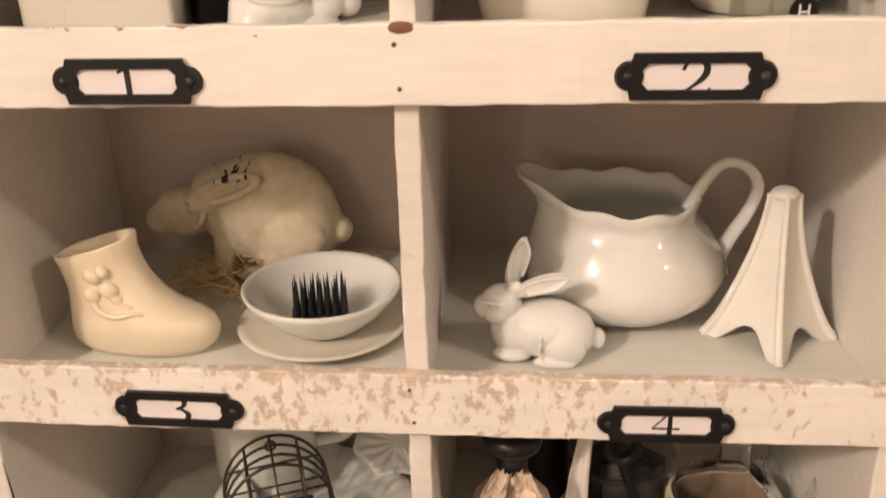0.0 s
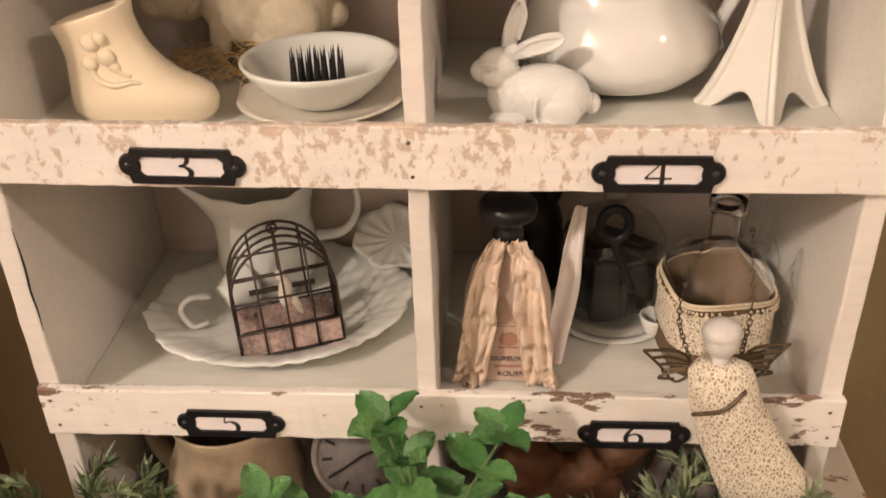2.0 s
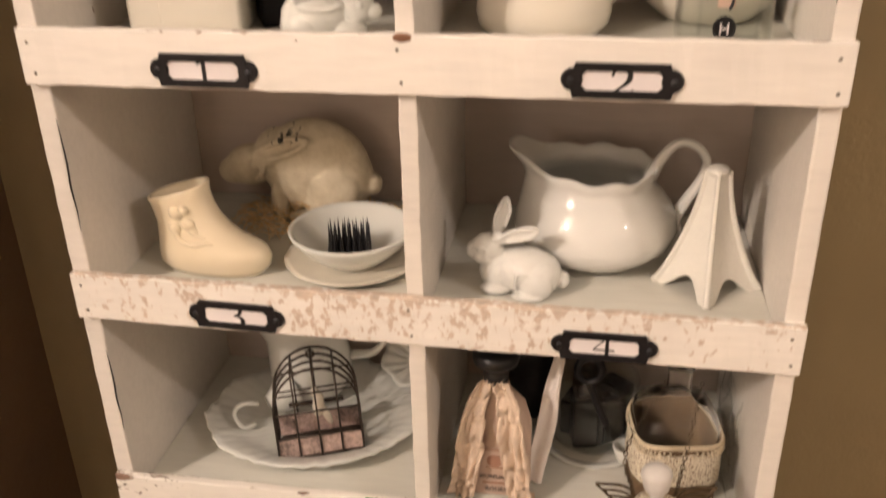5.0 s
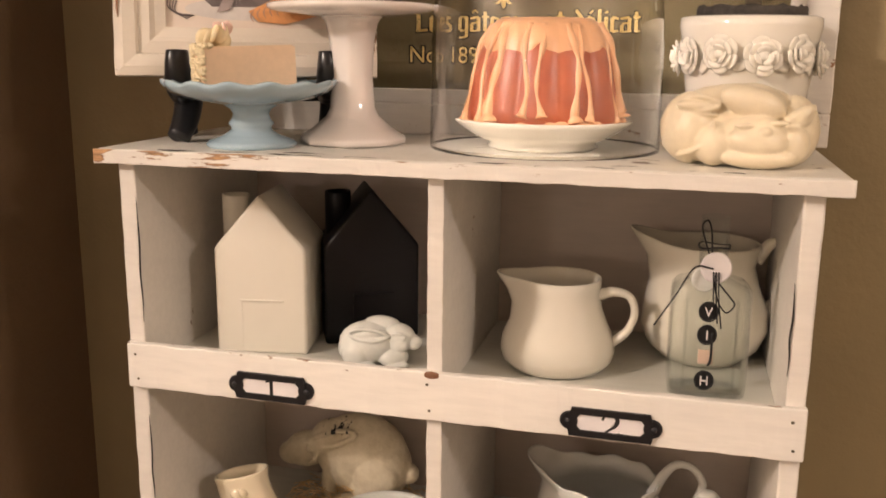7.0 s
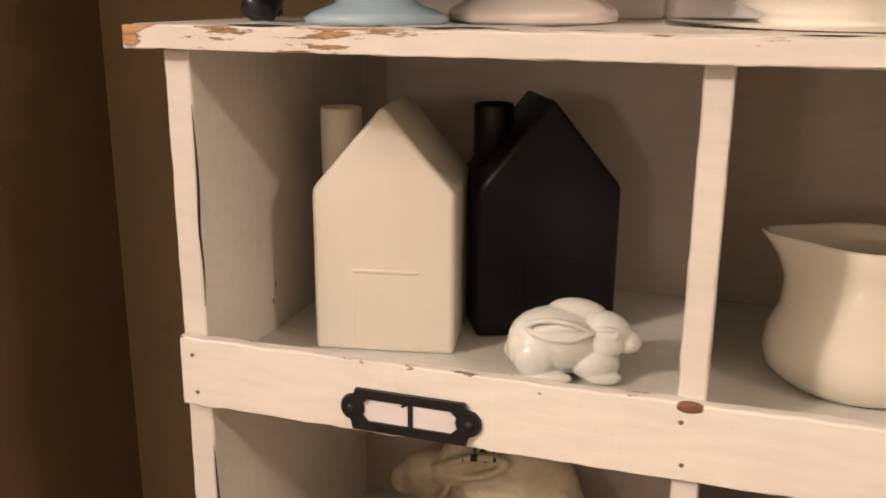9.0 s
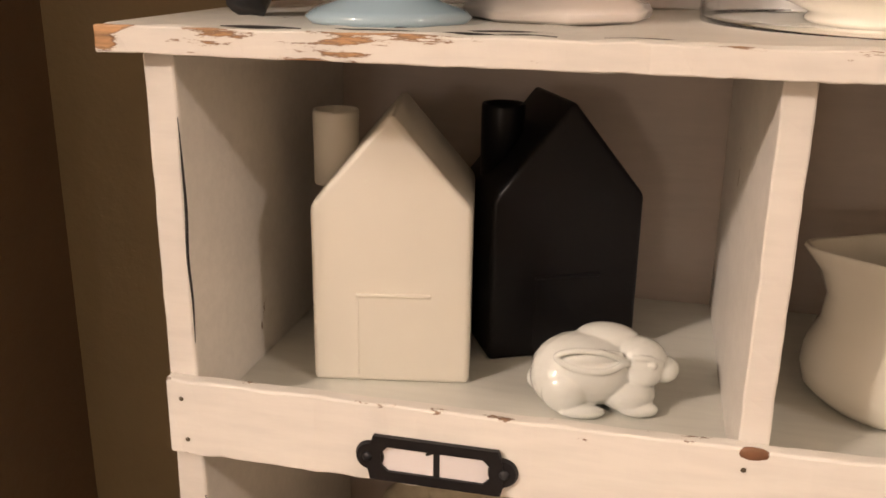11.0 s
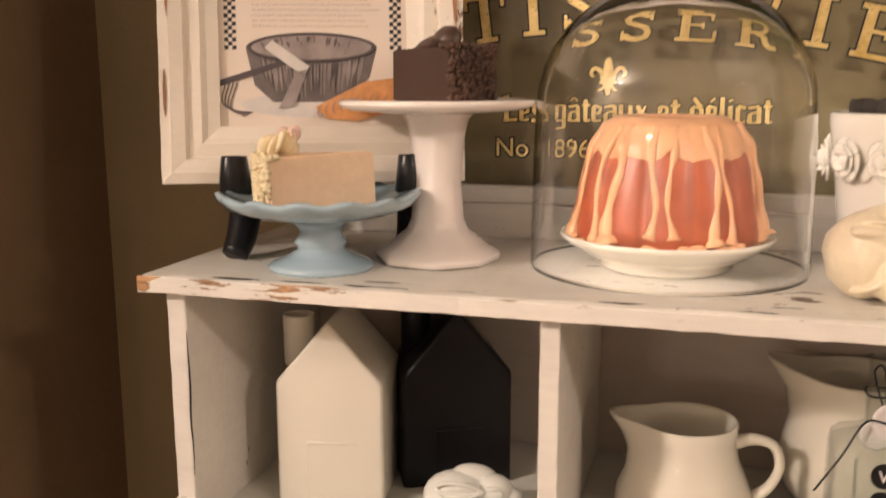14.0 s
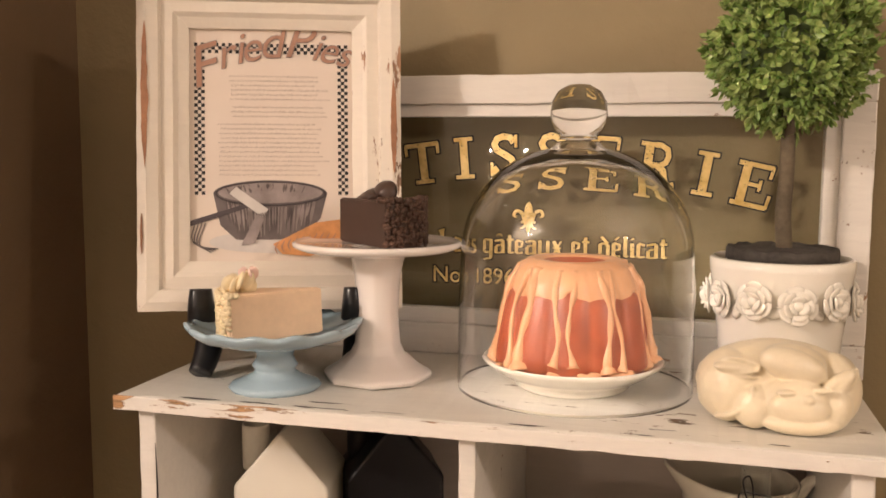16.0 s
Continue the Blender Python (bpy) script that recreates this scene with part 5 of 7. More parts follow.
# true sizes: the things of each row were first drawn a little small
GROW1 = Matrix.Diagonal((1.098, 1.098, 1.098, 1))
GROW2 = Matrix.Diagonal((1.083, 1.083, 1.083, 1))
GROW3 = Matrix.Diagonal((1.058, 1.058, 1.058, 1))


# ---- first compartment: two houses and a small rabbit ----
def house(name, m, w, d, wall, peak, mat, chimney_x, label):
    """A slab-sided pottery house with a pitched roof, a round chimney and a pressed doorway line."""
    ob = thing(name, m, label, "house ornament")
    bm = bmesh.new()
    pts = [(-w / 2, 0), (w / 2, 0), (w / 2, wall), (0, peak), (-w / 2, wall)]
    f = [bm.verts.new((x, 0, z)) for x, z in pts]
    b = [bm.verts.new((x, d, z)) for x, z in pts]
    bm.faces.new(f)
    bm.faces.new(b[::-1])
    for i in range(5):
        bm.faces.new((f[i], b[i], b[(i + 1) % 5], f[(i + 1) % 5]))
    bmesh.ops.recalc_face_normals(bm, faces=bm.faces)
    bmesh.ops.bevel(bm, geom=bm.edges[:], offset=0.0030, segments=4, affect="EDGES", profile=0.5)
    part("body", bm, mat, ob)
    part("chimney", lathe([(0, 0), (0.0115, 0), (0.0117, peak - 0.098), (0.0112, peak - 0.0965), (0.0095, peak - 0.097), (0.009, peak - 0.105), (0, peak - 0.105)], 28), mat, ob).location = (chimney_x, d * 0.62, 0.090)
    part("doorway", boxed(-0.017, 0.019, -0.0010, 0.002, 0.0450, 0.0468, 0.0004), mat, ob, "pressed line over the doorway")
    part("doorway", boxed(-0.0170, -0.0158, -0.0002, 0.002, 0.004, 0.0452, 0.0001), mat, ob, "pressed line beside the doorway")
    return ob


house("house_ornament", pose(-0.2365, 0.4970, Z1, 0, 0, 10) @ GROW1, 0.0765, 0.075, 0.0895, 0.1340, M_MATTEW, -0.0325, "matte white pottery house with a round chimney")
house("house_ornament", pose(-0.1505, 0.5570, Z1, 0, 0, 26) @ GROW1 @ Matrix.Diagonal((0.98, 1, 0.965, 1)), 0.0830, 0.060, 0.0890, 0.1400, M_MATTEB, -0.026, "matte black pottery house with a round chimney")
statue("rabbit_figurine", pose(-0.1255, 0.5010, Z1, 0, 0, 8) @ GROW1 @ Matrix.Diagonal((0.93, 0.93, 0.95, 1)), [
    ((-0.008, 0, 0.019), (0.027, 0.019, 0.0190)), ((-0.019, 0, 0.0145), (0.0165, 0.019, 0.0155)), ((0.003, 0.004, 0.0335), (0.017, 0.009, 0.0085), (0, 4, 0)),
    ((0.019, -0.002, 0.0260), (0.0140, 0.0120, 0.0115), (0, 14, 0)), ((0.0305, -0.002, 0.0215), (0.0080, 0.0080, 0.0068)), ((0.020, -0.008, 0.0215), (0.0095, 0.0065, 0.0075)),
    ((-0.006, -0.013, 0.0300), (0.0160, 0.0035, 0.0038), (0, -8, 4)), ((0.0235, -0.0128, 0.0275), (0.0024, 0.0016, 0.0020)),
    ((0.013, -0.005, 0.0095), (0.0145, 0.0125, 0.0095)), ((0.018, -0.012, 0.0042), (0.0105, 0.0055, 0.0042)), ((-0.018, -0.0130, 0.0120), (0.0120, 0.0080, 0.0115)), ((-0.010, -0.0165, 0.0036), (0.012, 0.005, 0.0036)), ((-0.032, 0.004, 0.011), (0.005, 0.006, 0.006)),
], M_COOL, "small glossy white crouching rabbit figurine", "figurine", 0.0006, 3, ridges=(
    (0.0016, [(0.012, -0.0125, 0.0285), (-0.001, -0.0165, 0.0345), (-0.015, -0.0155, 0.0345), (-0.0235, -0.0145, 0.0305), (-0.015, -0.0170, 0.0262), (0.000, -0.0175, 0.0252), (0.012, -0.0125, 0.0285)]),
    (0.0014, [(0.014, -0.0120, 0.0305), (0.021, -0.0130, 0.0312), (0.029, -0.0090, 0.0270)]),
))

# ---- second compartment: creamer, jug, labelled bottle ----
jug("creamer", pose(0.0280, 0.5430, Z1) @ GROW1 @ Matrix.Diagonal((0.96, 0.96, 0.935, 1)), [(0.034, 0), (0.040, 0.002), (0.0465, 0.009), (0.0480, 0.018), (0.0465, 0.028), (0.0405, 0.042), (0.0355, 0.056), (0.0340, 0.068), (0.0350, 0.079)], 0.003, 0.0185, "thick ivory restaurant-ware creamer", "creamer",
    [(0.033, 0, 0.066), (0.045, 0, 0.0695), (0.058, 0, 0.066), (0.0625, 0, 0.052), (0.057, 0, 0.036), (0.045, 0, 0.025), (0.040, 0, 0.022)], M_IVORY, 0.001, 0.42, hr=0.0046)
jug("pitcher", pose(0.1529, 0.6047, Z1, 0, 0, 4) @ GROW1, [(0.028, 0), (0.034, 0.002), (0.046, 0.014), (0.0520, 0.030), (0.0500, 0.046), (0.0420, 0.066), (0.0380, 0.082), (0.0415, 0.098)], 0.003, 0.022, "ivory glazed milk pitcher with a broad lip", "pitcher",
    [(0.038, 0, 0.085), (0.050, 0, 0.100), (0.062, 0, 0.094), (0.064, 0, 0.074), (0.056, 0, 0.052), (0.046, 0, 0.038)], M_IVORY, 0.010, 0.55, hr=0.0052)


def rect_loft(rows, n=48, power=6.0):
    return loft([(0, 0, z, rx, ry, 0) for z, rx, ry in rows], n, power)


bot = thing("glass_bottle", pose(0.1550, 0.5202, Z1, 0, 0, 3) @ GROW1 @ Matrix.Diagonal((0.89, 0.97, 0.97, 1)), "clear square glass bottle with typewriter-key letters", "bottle")
outer = [(0.0, 0.029, 0.0195), (0.001, 0.0315, 0.0215), (0.010, 0.0325, 0.0220), (0.076, 0.0325, 0.0220), (0.083, 0.0315, 0.0210), (0.0875, 0.027, 0.0185), (0.0905, 0.0185, 0.0150), (0.0925, 0.0138, 0.0128), (0.096, 0.0116, 0.0116), (0.1345, 0.0114, 0.0114), (0.1375, 0.0118, 0.0118)]
inn = [(0.1375, 0.0104, 0.0104), (0.128, 0.0100, 0.0100), (0.096, 0.0100, 0.0100), (0.0900, 0.0125, 0.0115), (0.0865, 0.021, 0.0155), (0.081, 0.0303, 0.0198), (0.076, 0.0312, 0.0207), (0.010, 0.0312, 0.0207), (0.003, 0.0295, 0.0195)]


def bottle_skin(rows, square=6.0):
    bm, rings = bmesh.new(), []
    for z, rx, ry in rows:
        sq = square if rx > 0.0235 else 3.0 if rx > 0.0135 else 2.0
        ring = []
        for i in range(56):
            a = 2 * math.pi * i / 56
            c, s = math.cos(a), math.sin(a)
            ring.append(bm.verts.new((math.copysign(abs(c) ** (2 / sq), c) * rx, math.copysign(abs(s) ** (2 / sq), s) * ry, z)))
        rings.append(ring)
    for p, q in zip(rings, rings[1:]):
        for i in range(56):
            bm.faces.new((p[i], p[(i + 1) % 56], q[(i + 1) % 56], q[i]))
    bm.faces.new(rings[0][::-1])
    bm.faces.new(rings[-1])
    return bm


g = part("bottle_body", bottle_skin(outer + inn), M_THIN, bot)
g.visible_shadow = False
for sx in (-0.020, 0.020):
    part("moulded_rib", tube([(sx, -0.0222, 0.008), (sx, -0.0224, 0.045), (sx, -0.0222, 0.078)], 0.0011, 6, steps=2), M_THIN, bot).visible_shadow = False
for kz, ch in ((0.0690, "V"), (0.0510, "I"), (0.0330, ""), (0.0150, "H")):
    key = new("letter_key")
    key.parent = bot
    key.location = (-0.003, -0.0236, kz)
    tagged(key, "round black typewriter key with a white letter" if ch else "bent metal clip with a torn tag")
    if ch:
        bm = bmesh.new()
        bmesh.ops.create_cone(bm, cap_ends=True, segments=28, radius1=0.0074, radius2=0.0070, depth=0.0016, matrix=pose(0, 0, 0, 90, 0, 0))
        part("disc", bm, M_BLACKP, key, smooth=False)
        part("ring", tube([(0.0076 * math.cos(k * math.pi / 10), -0.0008, 0.0076 * math.sin(k * math.pi / 10)) for k in range(20)], 0.0005, 6, steps=0, closed=True), M_LEAD, key)
        part("letter", moved(lettering(ch, 0.0105, 0.0002, 0.0001), pose(0, -0.0013, -0.0037)), M_CARD, key, smooth=False)
    else:
        part("tag", boxed(-0.006, 0.006, -0.0006, 0.0004, -0.005, 0.006, 0.0003), M_LABEL, key, smooth=False)
        part("clip", tube([(0.004, -0.001, 0.020), (0.004, -0.0016, 0.0), (0.002, -0.0016, -0.006)], 0.0011, 6), M_LEAD, key)
tie = thing("button_tie", pose(0.1550, 0.5202, Z1 + 0.1049, 0, 0, 3) @ GROW1 @ Matrix.Diagonal((0.95, 0.97, 0.97, 1)), "black waxed cord with a white button round the bottle neck", "cord")
part("cord_ring", tube([(0.0118 * math.cos(k * math.pi / 8), 0.0118 * math.sin(k * math.pi / 8), 0.016 + 0.001 * math.cos(k)) for k in range(16)], 0.0007, 6, steps=2, closed=True), M_BLACKP, tie)
part("cord_loop", tube([(-0.002, -0.0155, 0.006), (-0.008, -0.016, 0.022), (-0.011, -0.016, 0.034), (-0.007, -0.016, 0.038), (-0.004, -0.016, 0.030), (-0.002, -0.0165, 0.008), (0.002, -0.018, -0.006), (0.012, -0.020, -0.018), (0.016, -0.021, -0.024), (0.010, -0.022, -0.030), (0.003, -0.022, -0.020), (-0.001, -0.019, -0.002)], 0.00065, 6), M_BLACKP, tie)
part("cord_tail", tube([(-0.001, -0.018, 0.002), (-0.015, -0.021, 0.003), (-0.028, -0.025, -0.018), (-0.043, -0.026, -0.042)], 0.0007, 6), M_BLACKP, tie)
for bx, bz, r, mm, lab in ((0.001, 0.003, 0.0118, M_CARD, "white four-hole button"), (-0.007, -0.007, 0.0098, M_WHITE, "pearly button")):
    b1 = part("button", moved(lathe([(0, 0), (r * 0.9, 0), (r, 0.0008), (r, 0.0018), (r * 0.9, 0.0024), (r * 0.72, 0.0017), (0, 0.0015)], 32), pose(bx, -0.0165 + (0.003 if bx < 0 else 0), bz, 90, 0, 0)), mm, tie, lab)
for k in range(3):
    part("cord_end", tube([(-0.001 + 0.002 * k, -0.0195, 0.000), (0.000 + 0.002 * k, -0.0245, -0.020), (0.001 + 0.003 * k, -0.0250, -0.034 - 0.004 * k)], 0.0006, 6), M_BLACKP, tie)

# ---- third compartment: bootee, rabbit on straw, bowl on a saucer ----
boot = thing("boot_ornament", pose(-0.2430, 0.5030, Z2, 0, 0, -6) @ GROW2 @ Matrix.Diagonal((0.965, 0.965, 0.95, 1)), "glossy cream pottery baby boot with a moulded bow", "boot ornament")


def sec(z, xl, xr, ry, tilt=0.0):
    return ((xl + xr) / 2, 0, z, (xr - xl) / 2, ry, tilt)


outerb = [sec(0.0, -0.038, 0.036, 0.014), sec(0.0015, -0.043, 0.043, 0.0185), sec(0.008, -0.047, 0.049, 0.022), sec(0.016, -0.047, 0.0505, 0.0225), sec(0.023, -0.0465, 0.047, 0.021), sec(0.029, -0.046, 0.039, 0.019, -0.05), sec(0.035, -0.0455, 0.028, 0.0178, -0.10), sec(0.041, -0.0455, 0.018, 0.0170, -0.06), sec(0.047, -0.046, 0.010, 0.0165, 0.05), sec(0.055, -0.047, 0.005, 0.0165, 0.15), sec(0.063, -0.0485, 0.0025, 0.017, 0.25), sec(0.0685, -0.050, 0.003, 0.0178, 0.30), sec(0.0700, -0.0495, 0.0025, 0.0172, 0.30)]
innerb = [sec(0.0695, -0.047, 0.000, 0.0150, 0.30), sec(0.060, -0.045, -0.001, 0.0138, 0.2), sec(0.040, -0.042, 0.002, 0.013)]
part("boot_body", loft(outerb + innerb, 56, 2.2), M_CREAM, boot)
for (bx, by, bz), r in (((-0.019, -0.0165, 0.055), 0.0062), ((-0.010, -0.0160, 0.046), 0.0066), ((-0.021, -0.0170, 0.042), 0.0054), ((-0.012, -0.0160, 0.058), 0.0046), ((-0.006, -0.0150, 0.040), 0.0048)):
    bm = bmesh.new()
    ellipsoid(bm, (bx, by, bz), (r, 0.0038, r * 0.85), (0, 30, 0), 3)
    part("bow_loop", bm, M_CREAM, boot, "moulded bow")
part("bow_ribbon", tube([(-0.021, -0.0170, 0.042), (-0.018, -0.0185, 0.033), (-0.007, -0.0195, 0.0290), (0.004, -0.0180, 0.0310), (0.010, -0.0165, 0.0300)], lambda t: 0.0026 - 0.0013 * t, 8), M_CREAM, boot, "moulded bow ribbon")
part("bow_ribbon", tube([(-0.007, -0.0160, 0.044), (-0.003, -0.0165, 0.037), (0.004, -0.0165, 0.0345)], lambda t: 0.0024 - 0.0012 * t, 8), M_CREAM, boot, "moulded bow ribbon")

statue("rabbit_figurine", pose(-0.1920, 0.6100, Z2 + 0.0043) @ GROW2 @ Matrix.Diagonal((0.95, 0.95, 0.95, 1)), [
    ((0.010, 0, 0.050), (0.050, 0.026, 0.043)), ((0.032, 0, 0.040), (0.031, 0.027, 0.034)), ((-0.020, 0, 0.058), (0.026, 0.019, 0.026), (0, 15, 0)),
    ((-0.050, 0, 0.048), (0.024, 0.018, 0.019), (0, -10, 0)), ((-0.066, 0, 0.042), (0.015, 0.014, 0.0125)), ((-0.022, -0.011, 0.018), (0.0080, 0.008, 0.024)), ((-0.026, 0.010, 0.018), (0.008, 0.008, 0.024)),
    ((0.024, -0.014, 0.022), (0.022, 0.013, 0.020)), ((0.010, -0.017, 0.006), (0.024, 0.009, 0.0065)), ((0.030, -0.018, 0.034), (0.025, 0.012, 0.024)), ((-0.016, -0.0185, 0.066), (0.030, 0.0055, 0.0085), (0, -24, 0)), ((-0.058, -0.013, 0.050), (0.0030, 0.002, 0.0026)), ((0.060, 0, 0.034), (0.011, 0.010, 0.011)),
], M_TANR, "chalky tan papier-mache rabbit figurine standing on straw", "figurine", 0.0012, 4, ridges=(
    (0.0028, [(-0.044, -0.014, 0.062), (-0.026, -0.021, 0.074), (-0.004, -0.024, 0.082), (0.012, -0.024, 0.080), (-0.002, -0.026, 0.070), (-0.022, -0.023, 0.063), (-0.044, -0.016, 0.062)]),
    (0.0026, [(-0.040, -0.018, 0.040), (-0.032, -0.020, 0.050), (-0.034, -0.018, 0.060)]),
))
rng = random.Random(12)
bm = bmesh.new()
for i in range(420):
    a, r = rng.uniform(0, 6.28), rng.uniform(0.01, 0.05)
    c = Vector((-0.1813 + 1.55 * r * math.cos(a), 0.6013 + 1.03 * r * math.sin(a), Z2 + 0.003 + rng.uniform(0, 0.024) * (1 - r / 0.07)))
    if c.y > BACK - 0.016:
        c.y = BACK - 0.016 - rng.uniform(0, 0.02)
    b, ln = rng.uniform(0, 6.28), rng.uniform(0.012, 0.030)
    dv = Vector((math.cos(b), math.sin(b) * 0.6, rng.uniform(-0.15, 0.35))) * ln
    pts = [c - dv * 0.5, c + Vector((0, 0, rng.uniform(0, 0.006))), c + dv * 0.5 + Vector((rng.uniform(-0.004, 0.004), 0, 0))]
    for p in pts:
        p.z = max(p.z, Z2 + 0.0006)
        p.y = min(p.y, BACK - 0.002)
    sweep(bm, curve(pts, 4), 0.00050, 4)
tagged(part("straw_nest", bm, M_STRAW), "loose golden straw under the rabbit", "straw", kind="stuff")

BX, BY = -0.1275, 0.5250
sau = thing("saucer", pose(BX, BY, Z2) @ GROW2, "cream glazed saucer under a small bowl", "saucer")
part("saucer_body", lathe([(0, 0.001), (0.028, 0), (0.030, 0.002), (0.040, 0.003), (0.0505, 0.0065), (0.0535, 0.0080), (0.0525, 0.0092), (0.048, 0.0075), (0.032, 0.0045), (0, 0.0035)], 64), M_IVORY, sau)
bowl = thing("bowl", pose(BX, BY + 0.001, Z2 + 0.0039) @ GROW2 @ Matrix.Diagonal((1, 1, 0.86, 1)), "small pale glazed bowl holding a pin frog", "bowl")
part("bowl_body", lathe([(0, 0.001), (0.022, 0), (0.024, 0.002), (0.030, 0.006), (0.041, 0.018), (0.0475, 0.0285), (0.0490, 0.0325), (0.0475, 0.0335), (0.0455, 0.0305), (0.038, 0.018), (0.028, 0.0085), (0.018, 0.0050), (0, 0.0040)], 72), M_COOL, bowl)
frog = thing("flower_frog", pose(BX - 0.002, BY - 0.003, Z2 + 0.0084, 0, 0, 12) @ GROW2, "dark lead pin flower frog standing in the bowl", "flower frog")
part("base", boxed(-0.017, 0.017, -0.011, 0.011, 0.0, 0.006, 0.0015), M_LEAD, frog, smooth=False)
spike = bmesh.new()
bmesh.ops.create_cone(spike, cap_ends=True, segments=6, radius1=0.0019, radius2=0.0002, depth=0.024, matrix=pose(0, 0, 0.0175))
sp = part("pin", spike, M_LEAD, frog, smooth=False)
for i in range(7):
    for j in range(4):
        o = sp if i == j == 0 else new("pin", sp.data)
        o.parent = frog
        o.matrix_local = pose(-0.0145 + 0.0048 * i + 0.0016 * (j % 2), -0.0085 + 0.0055 * j, 0, 2 * math.sin(i + j), 2 * math.cos(i * 2 + j), 0)

# ---- fourth compartment: large pitcher, rabbit, tower ----
jug("pitcher", pose(0.0752, 0.5680, Z2, 0, 0, 2) @ GROW2 @ Matrix.Diagonal((0.965, 0.965, 0.965, 1)), [(0.028, 0), (0.033, 0.002), (0.051, 0.009), (0.0625, 0.020), (0.0660, 0.031), (0.0625, 0.044), (0.0520, 0.058), (0.0450, 0.066), (0.0445, 0.072), (0.0470, 0.079)], 0.0026, 0.024, "large white porcelain pitcher with a scalloped rim", "pitcher",
    [(0.0405, 0, 0.068), (0.049, 0, 0.086), (0.060, 0, 0.098), (0.074, 0, 0.096), (0.083, 0, 0.083), (0.079, 0, 0.066), (0.069, 0, 0.048), (0.0625, 0, 0.033), (0.064, 0, 0.022)], M_WHITE, 0.017, 0.62, 0.0015, 0.0042, 1.5)
statue("rabbit_figurine", pose(0.0170, 0.4960, Z2, 0, 0, -5) @ GROW2 @ Matrix.Diagonal((0.89, 0.94, 0.93, 1)), [
    ((0.004, 0, 0.0185), (0.030, 0.0185, 0.0195)), ((0.015, 0, 0.0165), (0.0205, 0.0195, 0.0180)), ((-0.017, 0, 0.018), (0.0165, 0.0150, 0.0185)), ((-0.021, -0.001, 0.026), (0.0120, 0.0115, 0.0120)),
    ((-0.026, -0.002, 0.0365), (0.0140, 0.0120, 0.0120), (0, -14, 0)), ((-0.0355, -0.002, 0.0335), (0.0085, 0.0085, 0.0078)), ((-0.028, -0.009, 0.0320), (0.0085, 0.0055, 0.0070)),
    ((-0.0165, 0.006, 0.0600), (0.0062, 0.0032, 0.0185), (0, 17, 0)), ((-0.016, -0.006, 0.0470), (0.0060, 0.0040, 0.0060), (0, 55, 0)), ((-0.001, -0.008, 0.0520), (0.0185, 0.0034, 0.0060), (0, -22, 0)),
    ((0.016, -0.0140, 0.0120), (0.0140, 0.0070, 0.0120)), ((-0.018, -0.010, 0.0050), (0.013, 0.007, 0.0050)), ((0.010, -0.017, 0.0040), (0.014, 0.005, 0.0040)), ((-0.0305, -0.0128, 0.0385), (0.0024, 0.0016, 0.0020)), ((0.036, 0.002, 0.012), (0.006, 0.007, 0.007)),
], M_WHITE, "glossy white sitting rabbit figurine with upright ears", "figurine", 0.0007, 1, ridges=(
    (0.0013, [(-0.021, 0.0030, 0.046), (-0.0215, 0.0025, 0.060), (-0.0135, 0.0025, 0.077), (-0.0085, 0.0030, 0.068), (-0.013, 0.0030, 0.052)]),
    (0.0013, [(-0.016, -0.0100, 0.0475), (-0.003, -0.0115, 0.0560), (0.016, -0.0105, 0.0585), (0.010, -0.0115, 0.0515), (-0.008, -0.0115, 0.0465)]),
    (0.0012, [(0.001, -0.0190, 0.022), (0.000, -0.0200, 0.012), (0.003, -0.0195, 0.006)]),
    (0.0012, [(-0.038, -0.0105, 0.0400), (-0.031, -0.0138, 0.0415), (-0.025, -0.0132, 0.0395)]),
))


def tower(m):
    """A lattice-tower souvenir: four curved corners, arched open foot."""
    bm = bmesh.new()
    h, nu, nv = 0.0955, 12, 22

    def half(z):
        t = z / h
        return 0.0088 + 0.0290 * (1 - t) ** 1.6 + 0.003 * (1 - t) ** 14
    cor = [(1, 0), (0, 1), (-1, 0), (0, -1)]
    for k in range(4):
        a, b = Vector((*cor[k], 0)), Vector((*cor[(k + 1) % 4], 0))
        grid = []
        for i in range(nu + 1):
            u = i / nu
            z0 = 0.0135 * max(0.0, 1 - abs((2 * u - 1) / 0.62) ** 2.4)
            col = []
            for j in range(nv + 1):
                z = z0 + (h - z0) * j / nv
                p = (a.lerp(b, u)) * half(z) * (1.0 - 0.05 * math.sin(math.pi * u))
                col.append(bm.verts.new((p.x, p.y, z)))
            grid.append(col)
        for i in range(nu):
            for j in range(nv):
                bm.faces.new((grid[i][j], grid[i + 1][j], grid[i + 1][j + 1], grid[i][j + 1]))
    bmesh.ops.remove_doubles(bm, verts=bm.verts, dist=1e-5)
    bmesh.ops.recalc_face_normals(bm, faces=bm.faces)
    bmesh.ops.solidify(bm, geom=bm.faces[:], thickness=0.003)
    for c in cor:
        sweep(bm, [Vector((c[0] * half(z), c[1] * half(z), z)) for z in [h * j / 24 for j in range(25)]], lambda t: 0.0030 - 0.0012 * t, 8)
    ellipsoid(bm, (0, 0, h), (0.0085, 0.0085, 0.0045), sub=3)
    ob = part("tower_figurine", bm, M_TOWER)
    ob.matrix_world = m
    r = ob.modifiers.new("melt", "REMESH")
    r.mode, r.voxel_size, r.use_smooth_shade = "VOXEL", 0.0008, True
    return tagged(ob, "white ceramic lattice-tower souvenir with an arched foot", "figurine")


tower(pose(0.1655, 0.5230, Z2, 0, 0, -4) @ GROW2 @ Matrix.Diagonal((0.94, 0.94, 0.955, 1)))

